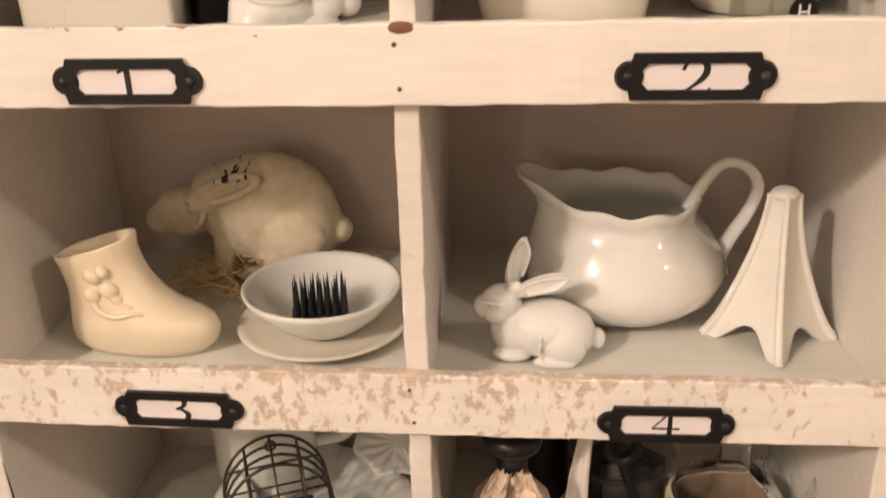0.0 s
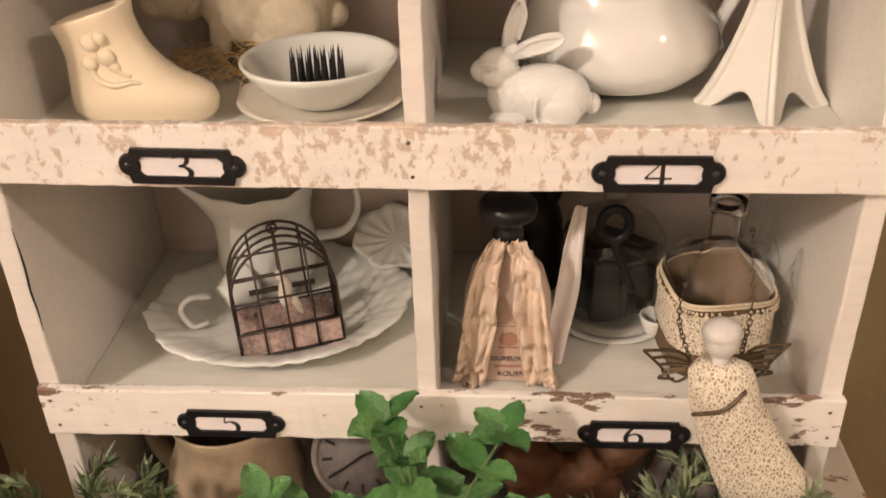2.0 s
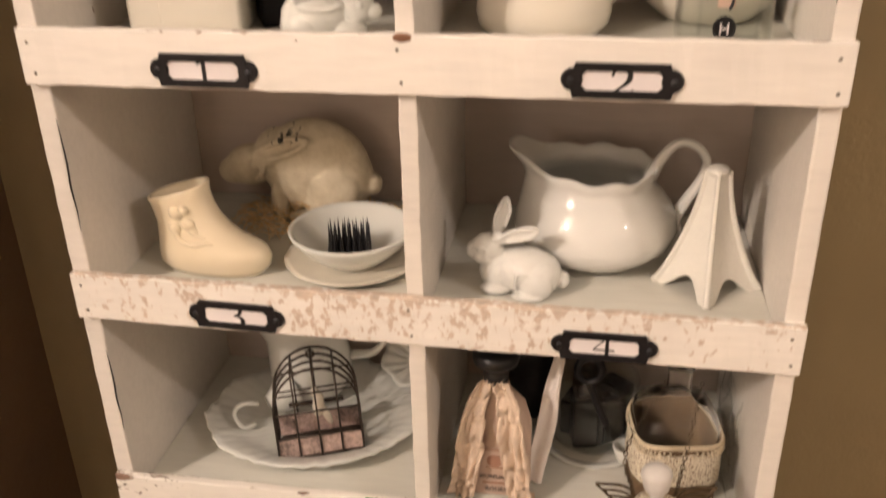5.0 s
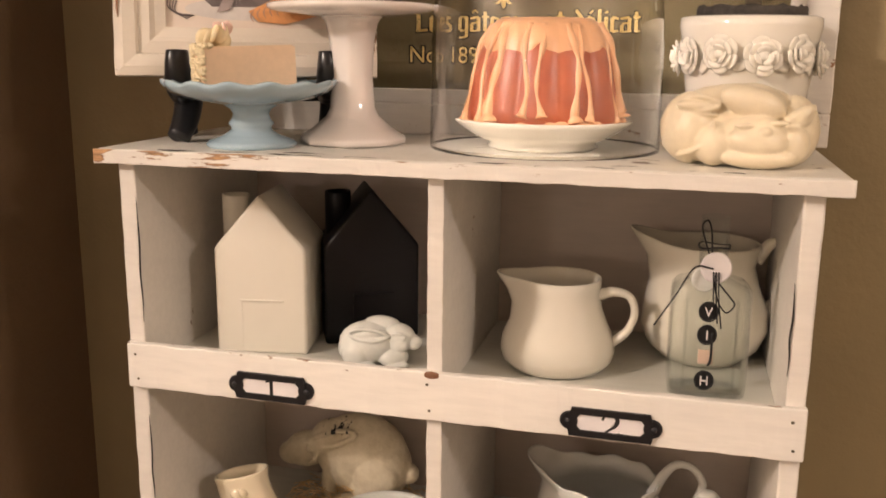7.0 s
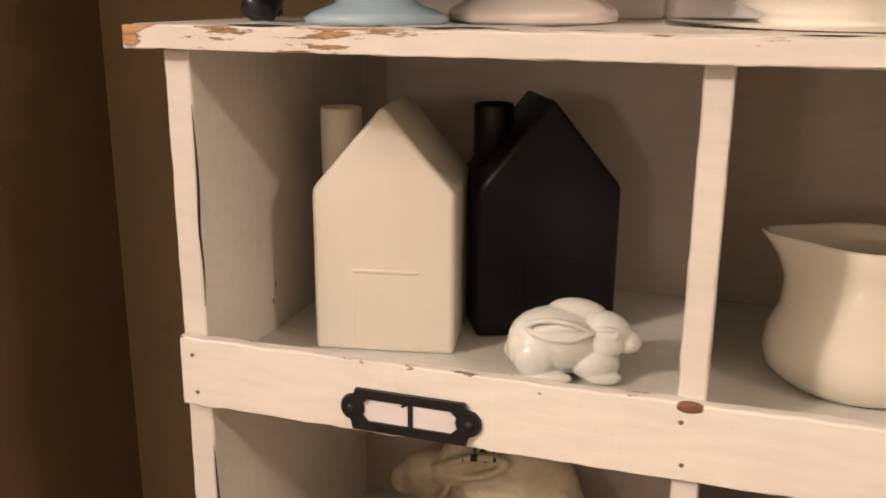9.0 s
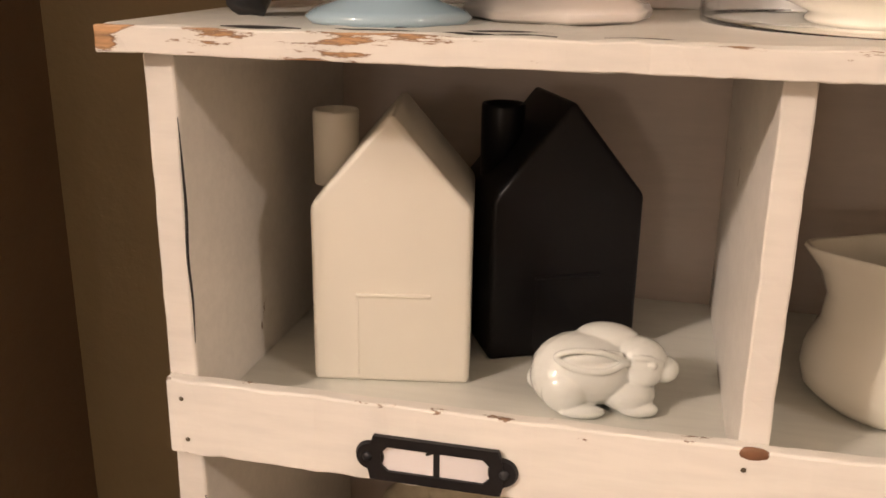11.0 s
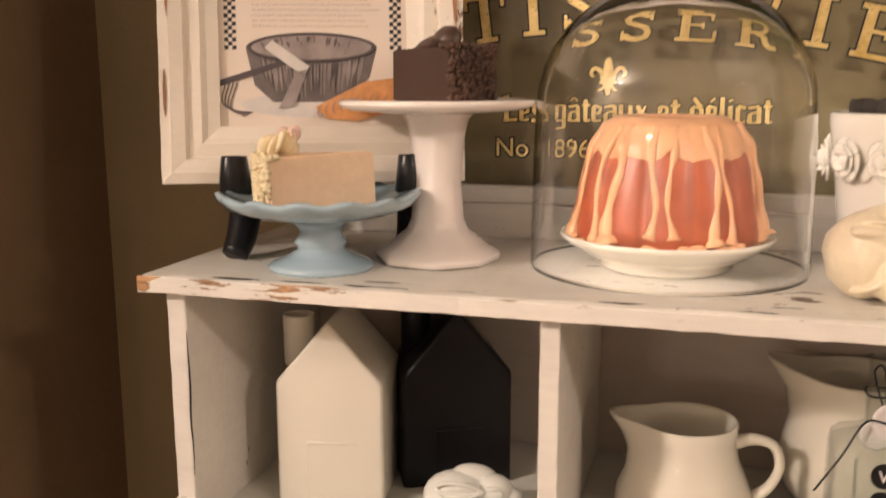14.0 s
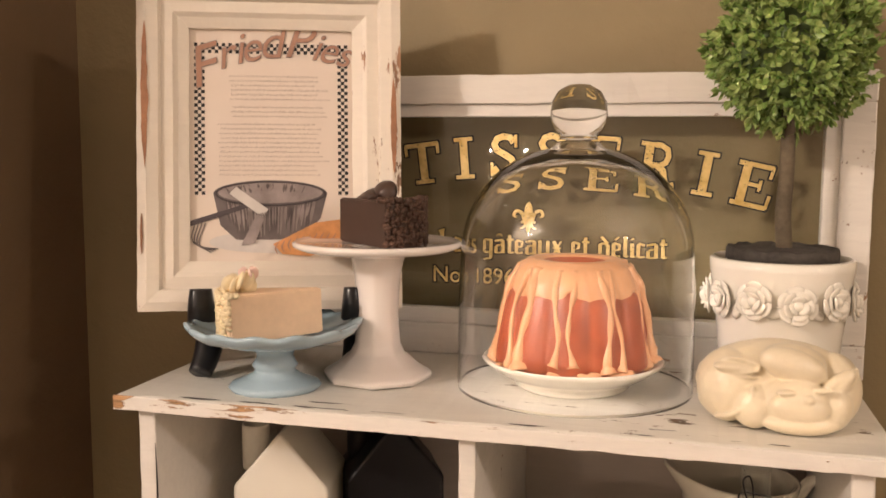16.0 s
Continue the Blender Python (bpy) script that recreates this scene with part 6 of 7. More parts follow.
# ---- fifth compartment: platter, pitcher, small birdcage ----
PL = (-0.1838, 0.5572)
plat = thing("platter", pose(*PL, Z3, 0, 0, 14) @ GROW3, "white oval ironstone platter with a scalloped embossed rim", "platter")


def wavy(a, r, z):
    k = max(0.0, (r - 0.05) / 0.05)
    return r * (1 + 0.018 * k * math.cos(a * 10) + 0.010 * k * math.cos(a * 30)), z + 0.0012 * k * math.cos(a * 10) + 0.0008 * k * math.cos(a * 40)


part("platter_body", lathe([(0, 0.001), (0.060, 0), (0.063, 0.002), (0.075, 0.006), (0.092, 0.013), (0.1005, 0.0165), (0.1015, 0.018), (0.100, 0.0192), (0.092, 0.0165), (0.085, 0.0150), (0.074, 0.0095), (0.060, 0.0045), (0, 0.0035)], 120, 1.0, 0.84, wavy), M_COOL, plat)
jug("pitcher", pose(-0.2039, 0.6070, Z3 + 0.0048, 0, 0, 6) @ GROW3, [(0.026, 0), (0.030, 0.002), (0.037, 0.012), (0.0400, 0.028), (0.0390, 0.046), (0.0370, 0.062), (0.0400, 0.078), (0.0430, 0.092)], 0.0026, 0.026, "white ironstone milk pitcher behind the birdcage", "pitcher",
    [(0.041, 0, 0.088), (0.056, 0, 0.098), (0.072, 0, 0.086), (0.074, 0, 0.062), (0.062, 0, 0.044), (0.040, 0, 0.040)], M_COOL, 0.008, 0.5, 0.001, 0.0036)
hook = thing("cup", pose(-0.2388, 0.5435, Z3 + 0.0058, 0, 0, 20) @ GROW3, "small white porcelain cup lying on the platter", "cup")
part("cup_body", moved(lathe([(0, 0), (0.009, 0), (0.010, 0.002), (0.014, 0.010), (0.0175, 0.022), (0.0185, 0.025), (0.0170, 0.025), (0.013, 0.010), (0, 0.003)], 36), pose(0.010, 0.004, 0.016, 0, 80, 30)), M_COOL, hook)
part("handle", tube([(0.0, -0.004, 0.024), (-0.014, -0.008, 0.028), (-0.022, -0.010, 0.020), (-0.016, -0.012, 0.006), (-0.004, -0.008, 0.004)], 0.0022, 8), M_COOL, hook)
leafd = thing("leaf_dish", pose(-0.1002, 0.6133, Z3 + 0.0148, 38, 0, -12) @ GROW3, "white embossed leaf-shaped dish leaning behind the platter", "dish")
bm = lathe([(0, 0.0), (0.020, 0.0), (0.032, 0.004), (0.036, 0.008), (0.035, 0.010), (0.030, 0.007), (0.018, 0.003), (0, 0.003)], 72, 1, 0.8, lambda a, r, z: (r * (1 + 0.06 * math.cos(a * 7) * (r > 0.02)), z + 0.0012 * math.sin(a * 14) * (r > 0.012)))
part("dish_body", moved(bm, pose(0, 0.024, 0)), M_COOL, leafd)

cage = thing("birdcage", pose(-0.1700, 0.5200, Z3 + 0.0074, -6, -2, 19) @ GROW3, "small dark wire birdcage ornament with an arched top", "birdcage")
CW, CD, CS = 0.0370, 0.021, 0.045


def arch(x):
    return CS + 0.040 * math.sqrt(max(0.0, 1 - (x / CW) ** 2))


def wire(points, r=0.0009, steps=0):
    return part("wire", tube(points, r, 6, steps=steps), M_WIRE, cage)


for y in (-CD, -CD * 0.33, CD * 0.33, CD):
    wire([(-CW, y, 0.0), (-CW, y, CS)] + [(CW * math.sin(t), y, CS + 0.040 * math.cos(t)) for t in [radians(-84 + 12 * k) for k in range(15)]] + [(CW, y, CS), (CW, y, 0.0)], 0.0011)
for x in (-0.0185, 0.0, 0.0185):
    for y in (-CD, CD):
        wire([(x, y, 0.0), (x, y, arch(x))])
for z, y in ((0.0, -CD), (0.020, -CD), (0.044, -CD), (0.062, -CD), (0.0, CD), (0.020, CD), (0.044, CD), (0.062, CD)):
    w = CW if z <= CS else CW * math.sqrt(1 - ((z - CS) / 0.040) ** 2)
    wire([(-w, y, z), (w, y, z)])
for x, z in ((-CW, 0.0), (CW, 0.0), (-CW, 0.02), (CW, 0.02), (-CW, 0.044), (CW, 0.044), (-0.0185, arch(0.0185)), (0.0185, arch(0.0185)), (0, arch(0))):
    wire([(x, -CD, z), (x, CD, z)])
for y in (-CD + 0.0018, CD - 0.0018):
    part("band", boxed(-CW + 0.001, CW - 0.001, y - 0.0006, y + 0.0006, 0.001, 0.0195), M_BAND, cage, "mottled pink-grey paper band", smooth=False)
part("tray", boxed(-CW, CW, -CD, CD, -0.0012, 0.0004), M_WIRE, cage, smooth=False)
for s in (-1, 1):
    for y in (-CD, CD):
        bm = bmesh.new()
        ellipsoid(bm, (s * CW, y, -0.002), (0.0028, 0.0028, 0.0026), sub=2)
        part("foot", bm, M_WIRE, cage)
part("perch", boxed(-0.024, 0.024, -0.0015, 0.0015, 0.040, 0.0430), M_WIRE, cage, smooth=False)
part("finial", tube([(0.0035 * math.cos(k * math.pi / 6), 0, 0.0885 + 0.0035 * math.sin(k * math.pi / 6)) for k in range(12)], 0.0009, 6, steps=0, closed=True), M_WIRE, cage)
statue("bird_ornament", pose(-0.1700, 0.5226, Z3 + 0.0307, -6, -2, 19) @ GROW3, [((0.0, 0, 0.016), (0.0055, 0.0055, 0.013), (0, 8, 0)), ((-0.002, 0, 0.029), (0.0042, 0.0042, 0.0045)), ((0.006, 0, 0.006), (0.0035, 0.003, 0.012), (0, -20, 0))], M_IVORY, "tiny pale ornament on the cage perch", "ornament", 0.0007, 2)

# ---- sixth compartment: ribboned bottle, glass jar, lace-wrapped lamp bottle ----
perf = thing("perfume_bottle", pose(-0.0007, 0.4927, Z3) @ GROW3, "old perfume bottle with a black stopper and paper label", "perfume bottle")
part("bottle_body", rect_loft([(0.0, 0.028, 0.014), (0.002, 0.0295, 0.0155), (0.062, 0.0295, 0.0155), (0.082, 0.024, 0.0145), (0.096, 0.012, 0.011), (0.108, 0.0085, 0.0085)], 40, 5), M_LABEL, perf, "tan label-covered body")
part("stopper", lathe([(0, 0.106), (0.010, 0.106), (0.0105, 0.112), (0.009, 0.115), (0.0085, 0.119), (0.012, 0.122), (0.0178, 0.1245), (0.0190, 0.128), (0.0185, 0.133), (0.0165, 0.1355), (0, 0.1365)], 32), M_BLACKP, perf, "glossy black stopper")
part("label", boxed(-0.0180, 0.0185, -0.0166, -0.0156, 0.0025, 0.0500), M_LABEL, perf, "aged paper label", smooth=False)
lab = [("ROUEN", 0.0058, 0.0062), ("OUREUX FIL", 0.0052, 0.0195)]
for text, size, z in lab:
    part("label_word", moved(lettering(text, size, 0.0002), pose(0.003, -0.0169, z)), M_KETTLE2, perf, smooth=False)
for z, w, h in ((0.0138, 0.010, 0.0018), (0.0300, 0.007, 0.0010), (0.0480, 0.012, 0.0008)):
    part("label_line", boxed(0.001 - w, 0.001 + w, -0.0170, -0.0166, z, z + h), M_INKB, perf, "unreadable printed line", smooth=False)
part("label_crest", plate_of(oval(0.001, 0.0375, 0.0065, 0.0058, 20), 0.0004, -0.0171), M_INKB, perf, "printed crest", smooth=False)


def ribbon(path, width, mat, m, label, seed, crinkle=0.0075):
    """A crinkled strip of paper hanging along a path."""
    pts = curve(path, 22)
    bm, rows = bmesh.new(), []
    for i, p in enumerate(pts):
        t = i / (len(pts) - 1)
        w = width * (0.55 + 0.45 * min(1, t * 2.2))
        row = []
        for k in range(19):
            u = k / 18 - 0.5
            q = p + Vector((u * w, 0.0016 * math.cos(u * 7 + 1), 0))
            fold = 1.5 * abs(noise.noise(Vector((u * 3.5, t * 6, seed)))) + 0.8 * abs(noise.noise(Vector((u * 5 + t * 4, t * 11, seed + 3)))) + 0.12 * noise.noise(Vector((u * 14, t * 30, seed)))
            q -= Vector((0.25, 1, 0.15)) * crinkle * (fold - 0.35)
            row.append(bm.verts.new(q))
        rows.append(row)
    for p, q in zip(rows, rows[1:]):
        for k in range(18):
            bm.faces.new((p[k], p[k + 1], q[k + 1], q[k]))
    ob = part("paper_ribbon", bm, mat)
    ob.matrix_world = m
    ob.modifiers.new("thick", "SOLIDIFY").thickness = 0.0005
    return tagged(ob, label, "ribbon")


base = pose(-0.0007, 0.4927, Z3) @ GROW3
ribbon([(-0.006, -0.0130, 0.112), (-0.014, -0.0185, 0.090), (-0.018, -0.0215, 0.055), (-0.0235, -0.0215, 0.020), (-0.0265, -0.0210, 0.002)], 0.0225, M_PAPERR, base, "crinkled tan paper ribbon tail hanging on the bottle", 1.0)
ribbon([(0.006, -0.0130, 0.112), (0.012, -0.0185, 0.092), (0.017, -0.0215, 0.055), (0.0215, -0.0215, 0.020), (0.0245, -0.0210, 0.002)], 0.0225, M_PAPERR, base, "crinkled tan paper ribbon tail hanging on the bottle", 5.0)
ribbon([(0.050, 0.035, 0.112), (0.045, 0.020, 0.090), (0.041, 0.012, 0.055), (0.034, 0.006, 0.020), (0.031, 0.002, 0.003)], 0.016, M_PINKW, base, "smooth pale ribbon hanging beside the jar", 9.0, 0.0002)

JX, JY = 0.0840, 0.5774
jar = thing("glass_jar", pose(JX, JY, Z3) @ GROW3, "clear glass lidded jar holding black trinkets", "jar")
w_ = 0.0016
jo = [(0.030, 0.0005), (0.036, 0.003), (0.0385, 0.010), (0.0385, 0.052), (0.037, 0.058), (0.0395, 0.061)]
g = part("jar_body", lathe([(0, 0.0005)] + jo + [(r - w_, max(z, 0.004)) for r, z in reversed(jo)] + [(0, 0.004)], 56), M_THIN, jar)
g.visible_shadow = False
g = part("lid", lathe([(0.0395, 0.0620), (0.0385, 0.066), (0.030, 0.078), (0.018, 0.086), (0.008, 0.0885), (0.007, 0.093), (0.0105, 0.097), (0.011, 0.103), (0.006, 0.107), (0, 0.1075)], 48), M_THIN, jar, "domed glass lid with a knob")
g.visible_shadow = False
g.modifiers.new("thick", "SOLIDIFY").thickness = 0.0015
rng = random.Random(4)
for i in range(9):
    a = i * 2.4
    r = 0.021 * math.sqrt((i + 0.5) / 9)
    tr = thing("trinket", pose(JX + r * math.cos(a), JY + r * math.sin(a), Z3 + 0.0048, 0, 0, 40 * i) @ GROW3, "small dark box trinket inside the glass jar", "trinket", "trinkets in the jar")
    hh = rng.uniform(0.034, 0.054)
    part("block", boxed(-0.013, 0.013, -0.011, 0.011, 0, hh, 0.0015), M_BLACKP if i % 3 else M_CHOC, tr, smooth=False)
    part("cap", boxed(-0.007, 0.007, -0.006, 0.006, hh, hh + 0.003, 0.001), M_LEAD, tr, smooth=False)
sh = thing("tray_dish", pose(JX, JY - 0.004, Z3 - 0.0000) @ GROW3, "thin white saucer under the glass jar", "dish")
part("dish_body", lathe([(0.0398, 0.0004), (0.047, 0.0004), (0.0495, 0.0022), (0.048, 0.0034), (0.0405, 0.0020), (0.0398, 0.0004)], 56), M_COOL, sh)
key = thing("hanging_key", pose(JX - 0.006, JY - 0.0435, Z3 + 0.0317) @ GROW3, "dark brown old key hanging before the jar", "key")
part("bow", tube([(0.010 * math.cos(k * math.pi / 7), 0, 0.066 + 0.012 * math.sin(k * math.pi / 7)) for k in range(14)], 0.0036, 8, steps=2, closed=True), M_BLACKM, key)
part("shank", tube([(0, 0, 0.056), (0.006, 0.002, 0.036), (0.016, 0.002, 0.010)], 0.0036, 8), M_BLACKM, key)
cupw = thing("shell_cup", pose(0.1152, 0.5393, Z3) @ GROW3, "tiny white porcelain cup beside the jar", "cup")
part("cup_body", lathe([(0, 0.0), (0.006, 0), (0.009, 0.006), (0.0115, 0.014), (0.0115, 0.017), (0.010, 0.017), (0.007, 0.006), (0, 0.003)], 32), M_WHITE, cupw)
iron = thing("oil_can", pose(0.0194, 0.6176, Z3) @ GROW3, "dark metal oil can with a spout in the shade", "oil can")
part("can_body", lathe([(0, 0), (0.024, 0), (0.026, 0.003), (0.025, 0.060), (0.020, 0.074), (0.008, 0.082), (0, 0.083)], 32), M_BLACKM, iron)
part("spout", tube([(0.012, 0, 0.070), (0.022, 0, 0.090), (0.036, 0, 0.108), (0.046, 0, 0.114)], lambda t: 0.0075 - 0.003 * t, 10), M_BLACKM, iron)

lamp = thing("oil_bottle", pose(0.1535, 0.5202, Z3, 0, 0, 8) @ GROW3 @ Matrix.Diagonal((0.90, 0.90, 1, 1)), "clear glass square bottle wrapped in burlap and lace", "bottle")
ob_rows = [(0.0, 0.033, 0.033), (0.002, 0.0365, 0.0365), (0.062, 0.0375, 0.0375), (0.071, 0.0360, 0.0360), (0.079, 0.030, 0.030), (0.085, 0.0205, 0.0205), (0.090, 0.0130, 0.0130), (0.094, 0.0108, 0.0108), (0.112, 0.0108, 0.0108), (0.115, 0.0135, 0.0135), (0.1225, 0.0135, 0.0135)]
ib_rows = [(0.1225, 0.0105, 0.0105), (0.112, 0.0088, 0.0088), (0.094, 0.0088, 0.0088), (0.083, 0.017, 0.017), (0.076, 0.0265, 0.0265), (0.067, 0.0340, 0.0340), (0.058, 0.0350, 0.0350), (0.006, 0.0340, 0.0340)]
part("bottle_body", bottle_skin(ob_rows + ib_rows, 3.6), M_GLASSB, lamp).visible_shadow = False


def sleeve(z0, z1, r, mat, name, label, frill=0.0):
    bm = loft([(0, 0, z0 + (z1 - z0) * k / 8, r + (frill if k in (0, 8) else 0), r + (frill if k in (0, 8) else 0), 0) for k in range(9)], 96, 3.6, False)
    for v in bm.verts:
        v.co += noise.noise_vector(v.co * 90) * 0.0009
        if frill and v.co.z > z1 - 0.0012:
            v.co.z += 0.0012 * math.sin(math.atan2(v.co.y, v.co.x) * 36)
    o = part(name, bm, mat, lamp, label)
    o.modifiers.new("thick", "SOLIDIFY").thickness = 0.0009


sleeve(0.001, 0.060, 0.0388, M_BURLAP, "burlap_wrap", "brown burlap wrap")
sleeve(0.022, 0.053, 0.0402, M_CROCHET, "lace_band", "cream crochet lace band", 0.0006)
for k in range(2):
    part("twine", tube([(0.0395 * math.copysign(abs(math.cos(a)) ** 0.555, math.cos(a)), 0.0395 * math.copysign(abs(math.sin(a)) ** 0.555, math.sin(a)), 0.0580 + 0.0025 * k + 0.0008 * math.sin(3 * a)) for a in [2 * math.pi * i / 40 for i in range(40)]], 0.0011, 6, steps=0, closed=True), M_LACE, lamp)
bm = bmesh.new()
for i in range(120):
    a = 2 * math.pi * i / 120
    c, s = math.cos(a), math.sin(a)
    ellipsoid(bm, (0.0410 * math.copysign(abs(c) ** 0.555, c), 0.0410 * math.copysign(abs(s) ** 0.555, s), 0.0540 + 0.0018 * (-1) ** i), (0.0014, 0.0014, 0.0014), sub=1)
tagged(part("rickrack", bm, M_LACE, lamp, "cream rickrack trim"), kind="stuff")

# crumpled clear wrapper between the bottle and the side panel
bm, rows = bmesh.new(), []
for i in range(27):
    row = []
    for j in range(23):
        p = Vector((0.0, -0.055 + 0.11 * i / 26, 0.100 * j / 22 * (0.8 + 0.2 * math.sin(i * 0.5))))
        fold = abs(noise.noise(p * 34)) + 0.6 * abs(noise.noise(p * 75 + Vector((3, 1, 2))))
        row.append(bm.verts.new((-0.010 * fold - 0.004 * (1 - j / 22), p.y, p.z + 0.0006)))
    rows.append(row)
for a, b in zip(rows, rows[1:]):
    for k in range(22):
        bm.faces.new((a[k], a[k + 1], b[k + 1], b[k]))
wrap = part("clear_wrapper", bm, M_THIN, smooth=False)
wrap.matrix_world = pose(0.2070, 0.5450, Z3)
tagged(wrap, "crumpled clear plastic wrapper beside the lace-wrapped bottle", "wrapper")

# ---- doll ornament hanging on a chain from the bottle's neck ----
bm = bmesh.new()
ellipsoid(bm, (0, 0, 0), (0.0105, 0.0105, 0.0125), sub=3)
ellipsoid(bm, (0, 0.001, 0.006), (0.0120, 0.0115, 0.0085), sub=3)
ellipsoid(bm, (0, 0, -0.014), (0.0055, 0.0055, 0.007), sub=2)
nh = len(bm.faces)
sec_d = [(0, 0, -0.016, 0.013, 0.008, 0), (0.001, 0, -0.021, 0.0205, 0.0105, 0), (0.002, 0, -0.032, 0.0215, 0.0130, 0), (0.006, 0, -0.050, 0.0230, 0.0140, 0), (0.016, 0, -0.080, 0.0270, 0.0150, 0), (0.028, 0, -0.108, 0.0300, 0.0140, 0.1), (0.036, 0, -0.128, 0.0290, 0.0120, 0.25), (0.044, 0, -0.146, 0.0200, 0.009, 0.4), (0.050, 0, -0.152, 0.0100, 0.005, 0.4)]
dress = loft(sec_d[::-1], 40, 2)
for v in dress.verts:
    v.co += noise.noise_vector(v.co * 60) * 0.0026 + noise.noise_vector(v.co * 200) * 0.0016
tmp = bpy.data.meshes.new("dress")
dress.to_mesh(tmp)
dress.free()
bm.from_mesh(tmp)
bpy.data.meshes.remove(tmp)
bm.faces.ensure_lookup_table()
for f in bm.faces[nh:]:
    f.material_index = 1
nd = len(bm.faces)
sweep(bm, curve([(-0.018, -0.010, -0.050), (0.000, -0.0165, -0.042), (0.014, -0.013, -0.030)], 8), 0.0013, 6)
for s in (-1, 1):
    for k in range(5):
        sweep(bm, curve([(s * 0.014, 0.009, -0.026), (s * (0.024 + 0.003 * k), 0.012, -0.016 - 0.005 * k), (s * (0.046 - 0.005 * k), 0.012, -0.014 - 0.006 * k)], 6), 0.0011, 5)
    sweep(bm, curve([(s * 0.046, 0.012, -0.014), (s * 0.036, 0.012, -0.026), (s * 0.026, 0.012, -0.040), (s * 0.016, 0.010, -0.034)], 6), 0.0010, 5)
bm.faces.ensure_lookup_table()
for f in bm.faces[nd:]:
    f.material_index = 2
doll = part("doll_ornament", bm, [M_BISQUE, M_CROCHET, M_BRONZE])
doll.matrix_world = pose(0.1310, 0.4080, 1.0770, 0, -4, 0)
tagged(doll, "bisque-headed doll ornament in a cream crochet dress", "doll")
ch = thing("chain", pose(0.1310, 0.4080, 1.0770), "thin dark bronze chain from bottle neck to doll", "chain")
link = tube([(0.0016 * math.cos(k * math.pi / 5), 0, 0.0024 * math.sin(k * math.pi / 5)) for k in range(10)], 0.00045, 5, steps=0, closed=True)
lk = part("link", link, M_BRONZE, ch)
first = True
for s in (-1, 1):
    a = Vector((s * 0.016, 0.010, -0.022))
    b = Vector((0.0260 + s * 0.0150, 0.1082, 0.0179))
    mid = Vector((s * 0.0225, 0.024, 0.010))
    pts = curve([a, mid, b], 11)
    for i, p in enumerate(pts):
        d = (pts[min(i + 1, len(pts) - 1)] - pts[max(i - 1, 0)]).normalized()
        o = lk if first else new("link", lk.data)
        first = False
        o.parent = ch
        o.matrix_local = Matrix.Translation(p) @ d.to_track_quat("Z", "Y").to_matrix().to_4x4() @ pose(0, 0, 0, 0, 0, 90 * (i % 2))

# ---- bottom row, half hidden by the plants ----
Z4 = TABLE + 0.012
jug("jug", pose(-0.2280, 0.5050, Z4, 0, 0, -10) @ Matrix.Diagonal((1, 1, 1.12, 1)), [(0.040, 0), (0.046, 0.003), (0.056, 0.025), (0.0580, 0.046), (0.0520, 0.066), (0.0440, 0.084), (0.0430, 0.096), (0.0470, 0.108)], 0.0035, 0.022, "mottled tan stoneware jug in the bottom row", "jug",
    [(-0.043, 0, 0.098), (-0.058, 0, 0.106), (-0.072, 0, 0.094), (-0.073, 0, 0.068), (-0.056, 0, 0.046)], M_STONE, 0.012, 0.55, hr=0.0065, toward=0.0)
clock = thing("clock", pose(-0.1180, 0.4850, Z4 + 0.040, -24, 0, 8), "small round tarnished grey clock with roman-style dial", "clock")
part("case", moved(lathe([(0, 0), (0.036, 0), (0.040, 0.004), (0.041, 0.014), (0.039, 0.018), (0.036, 0.018), (0.0355, 0.0155), (0, 0.0155)], 56), pose(0, 0.016, 0.040, 90, 0, 0)), M_GREY, clock)
part("dial", moved(lathe([(0, 0), (0.0352, 0), (0.0352, 0.001), (0, 0.001)], 48), pose(0, 0.0002, 0.040, 90, 0, 0)), M_DIAL, clock, "tarnished grey dial")
for k in range(12):
    a = radians(30 * k)
    part("hour_mark", moved(boxed(-0.0011, 0.0011, -0.0004, 0.0002, 0.0235, 0.0315), pose(0, -0.0012, 0.040, 0, 30 * k, 0)), M_INK, clock, smooth=False)
part("hour_hand", moved(boxed(-0.001, 0.001, -0.0004, 0.0004, -0.003, 0.018), pose(0, -0.0022, 0.040, 0, 70, 0)), M_INK, clock, smooth=False)
part("minute_hand", moved(boxed(-0.0008, 0.0008, -0.0004, 0.0004, -0.004, 0.028), pose(0, -0.0028, 0.040, 0, -120, 0)), M_INK, clock, smooth=False)
part("stand", boxed(-0.020, 0.020, 0.002, 0.020, -0.040, 0.004, 0.002), M_GREY, clock, smooth=False)
statue("driftwood_piece", pose(0.0500, 0.5000, Z4), [((0, 0, 0.040), (0.050, 0.030, 0.038), (0, 10, 0)), ((0.030, 0, 0.080), (0.040, 0.016, 0.016), (0, -32, 0)), ((-0.030, 0, 0.070), (0.030, 0.022, 0.026), (0, 25, 0)), ((0.062, 0, 0.103), (0.014, 0.010, 0.010))], M_CORK, "reddish brown carved wooden piece behind the plants", "ornament", 0.002, 3)
crate = thing("crate", pose(0.1470, 0.5150, Z4, 0, 12, -10), "weathered grey slatted wooden crate leaning in the shade", "crate")
for k in range(6):
    part("slat", boxed(-0.060 + 0.021 * k, -0.044 + 0.021 * k, -0.004, 0.002, 0.0, 0.125, 0.001), M_GREY, crate, smooth=False)
for z in (0.012, 0.100):
    part("batten", boxed(-0.062, 0.064, 0.0025, 0.009, z, z + 0.016, 0.001), M_GREY, crate, smooth=False)


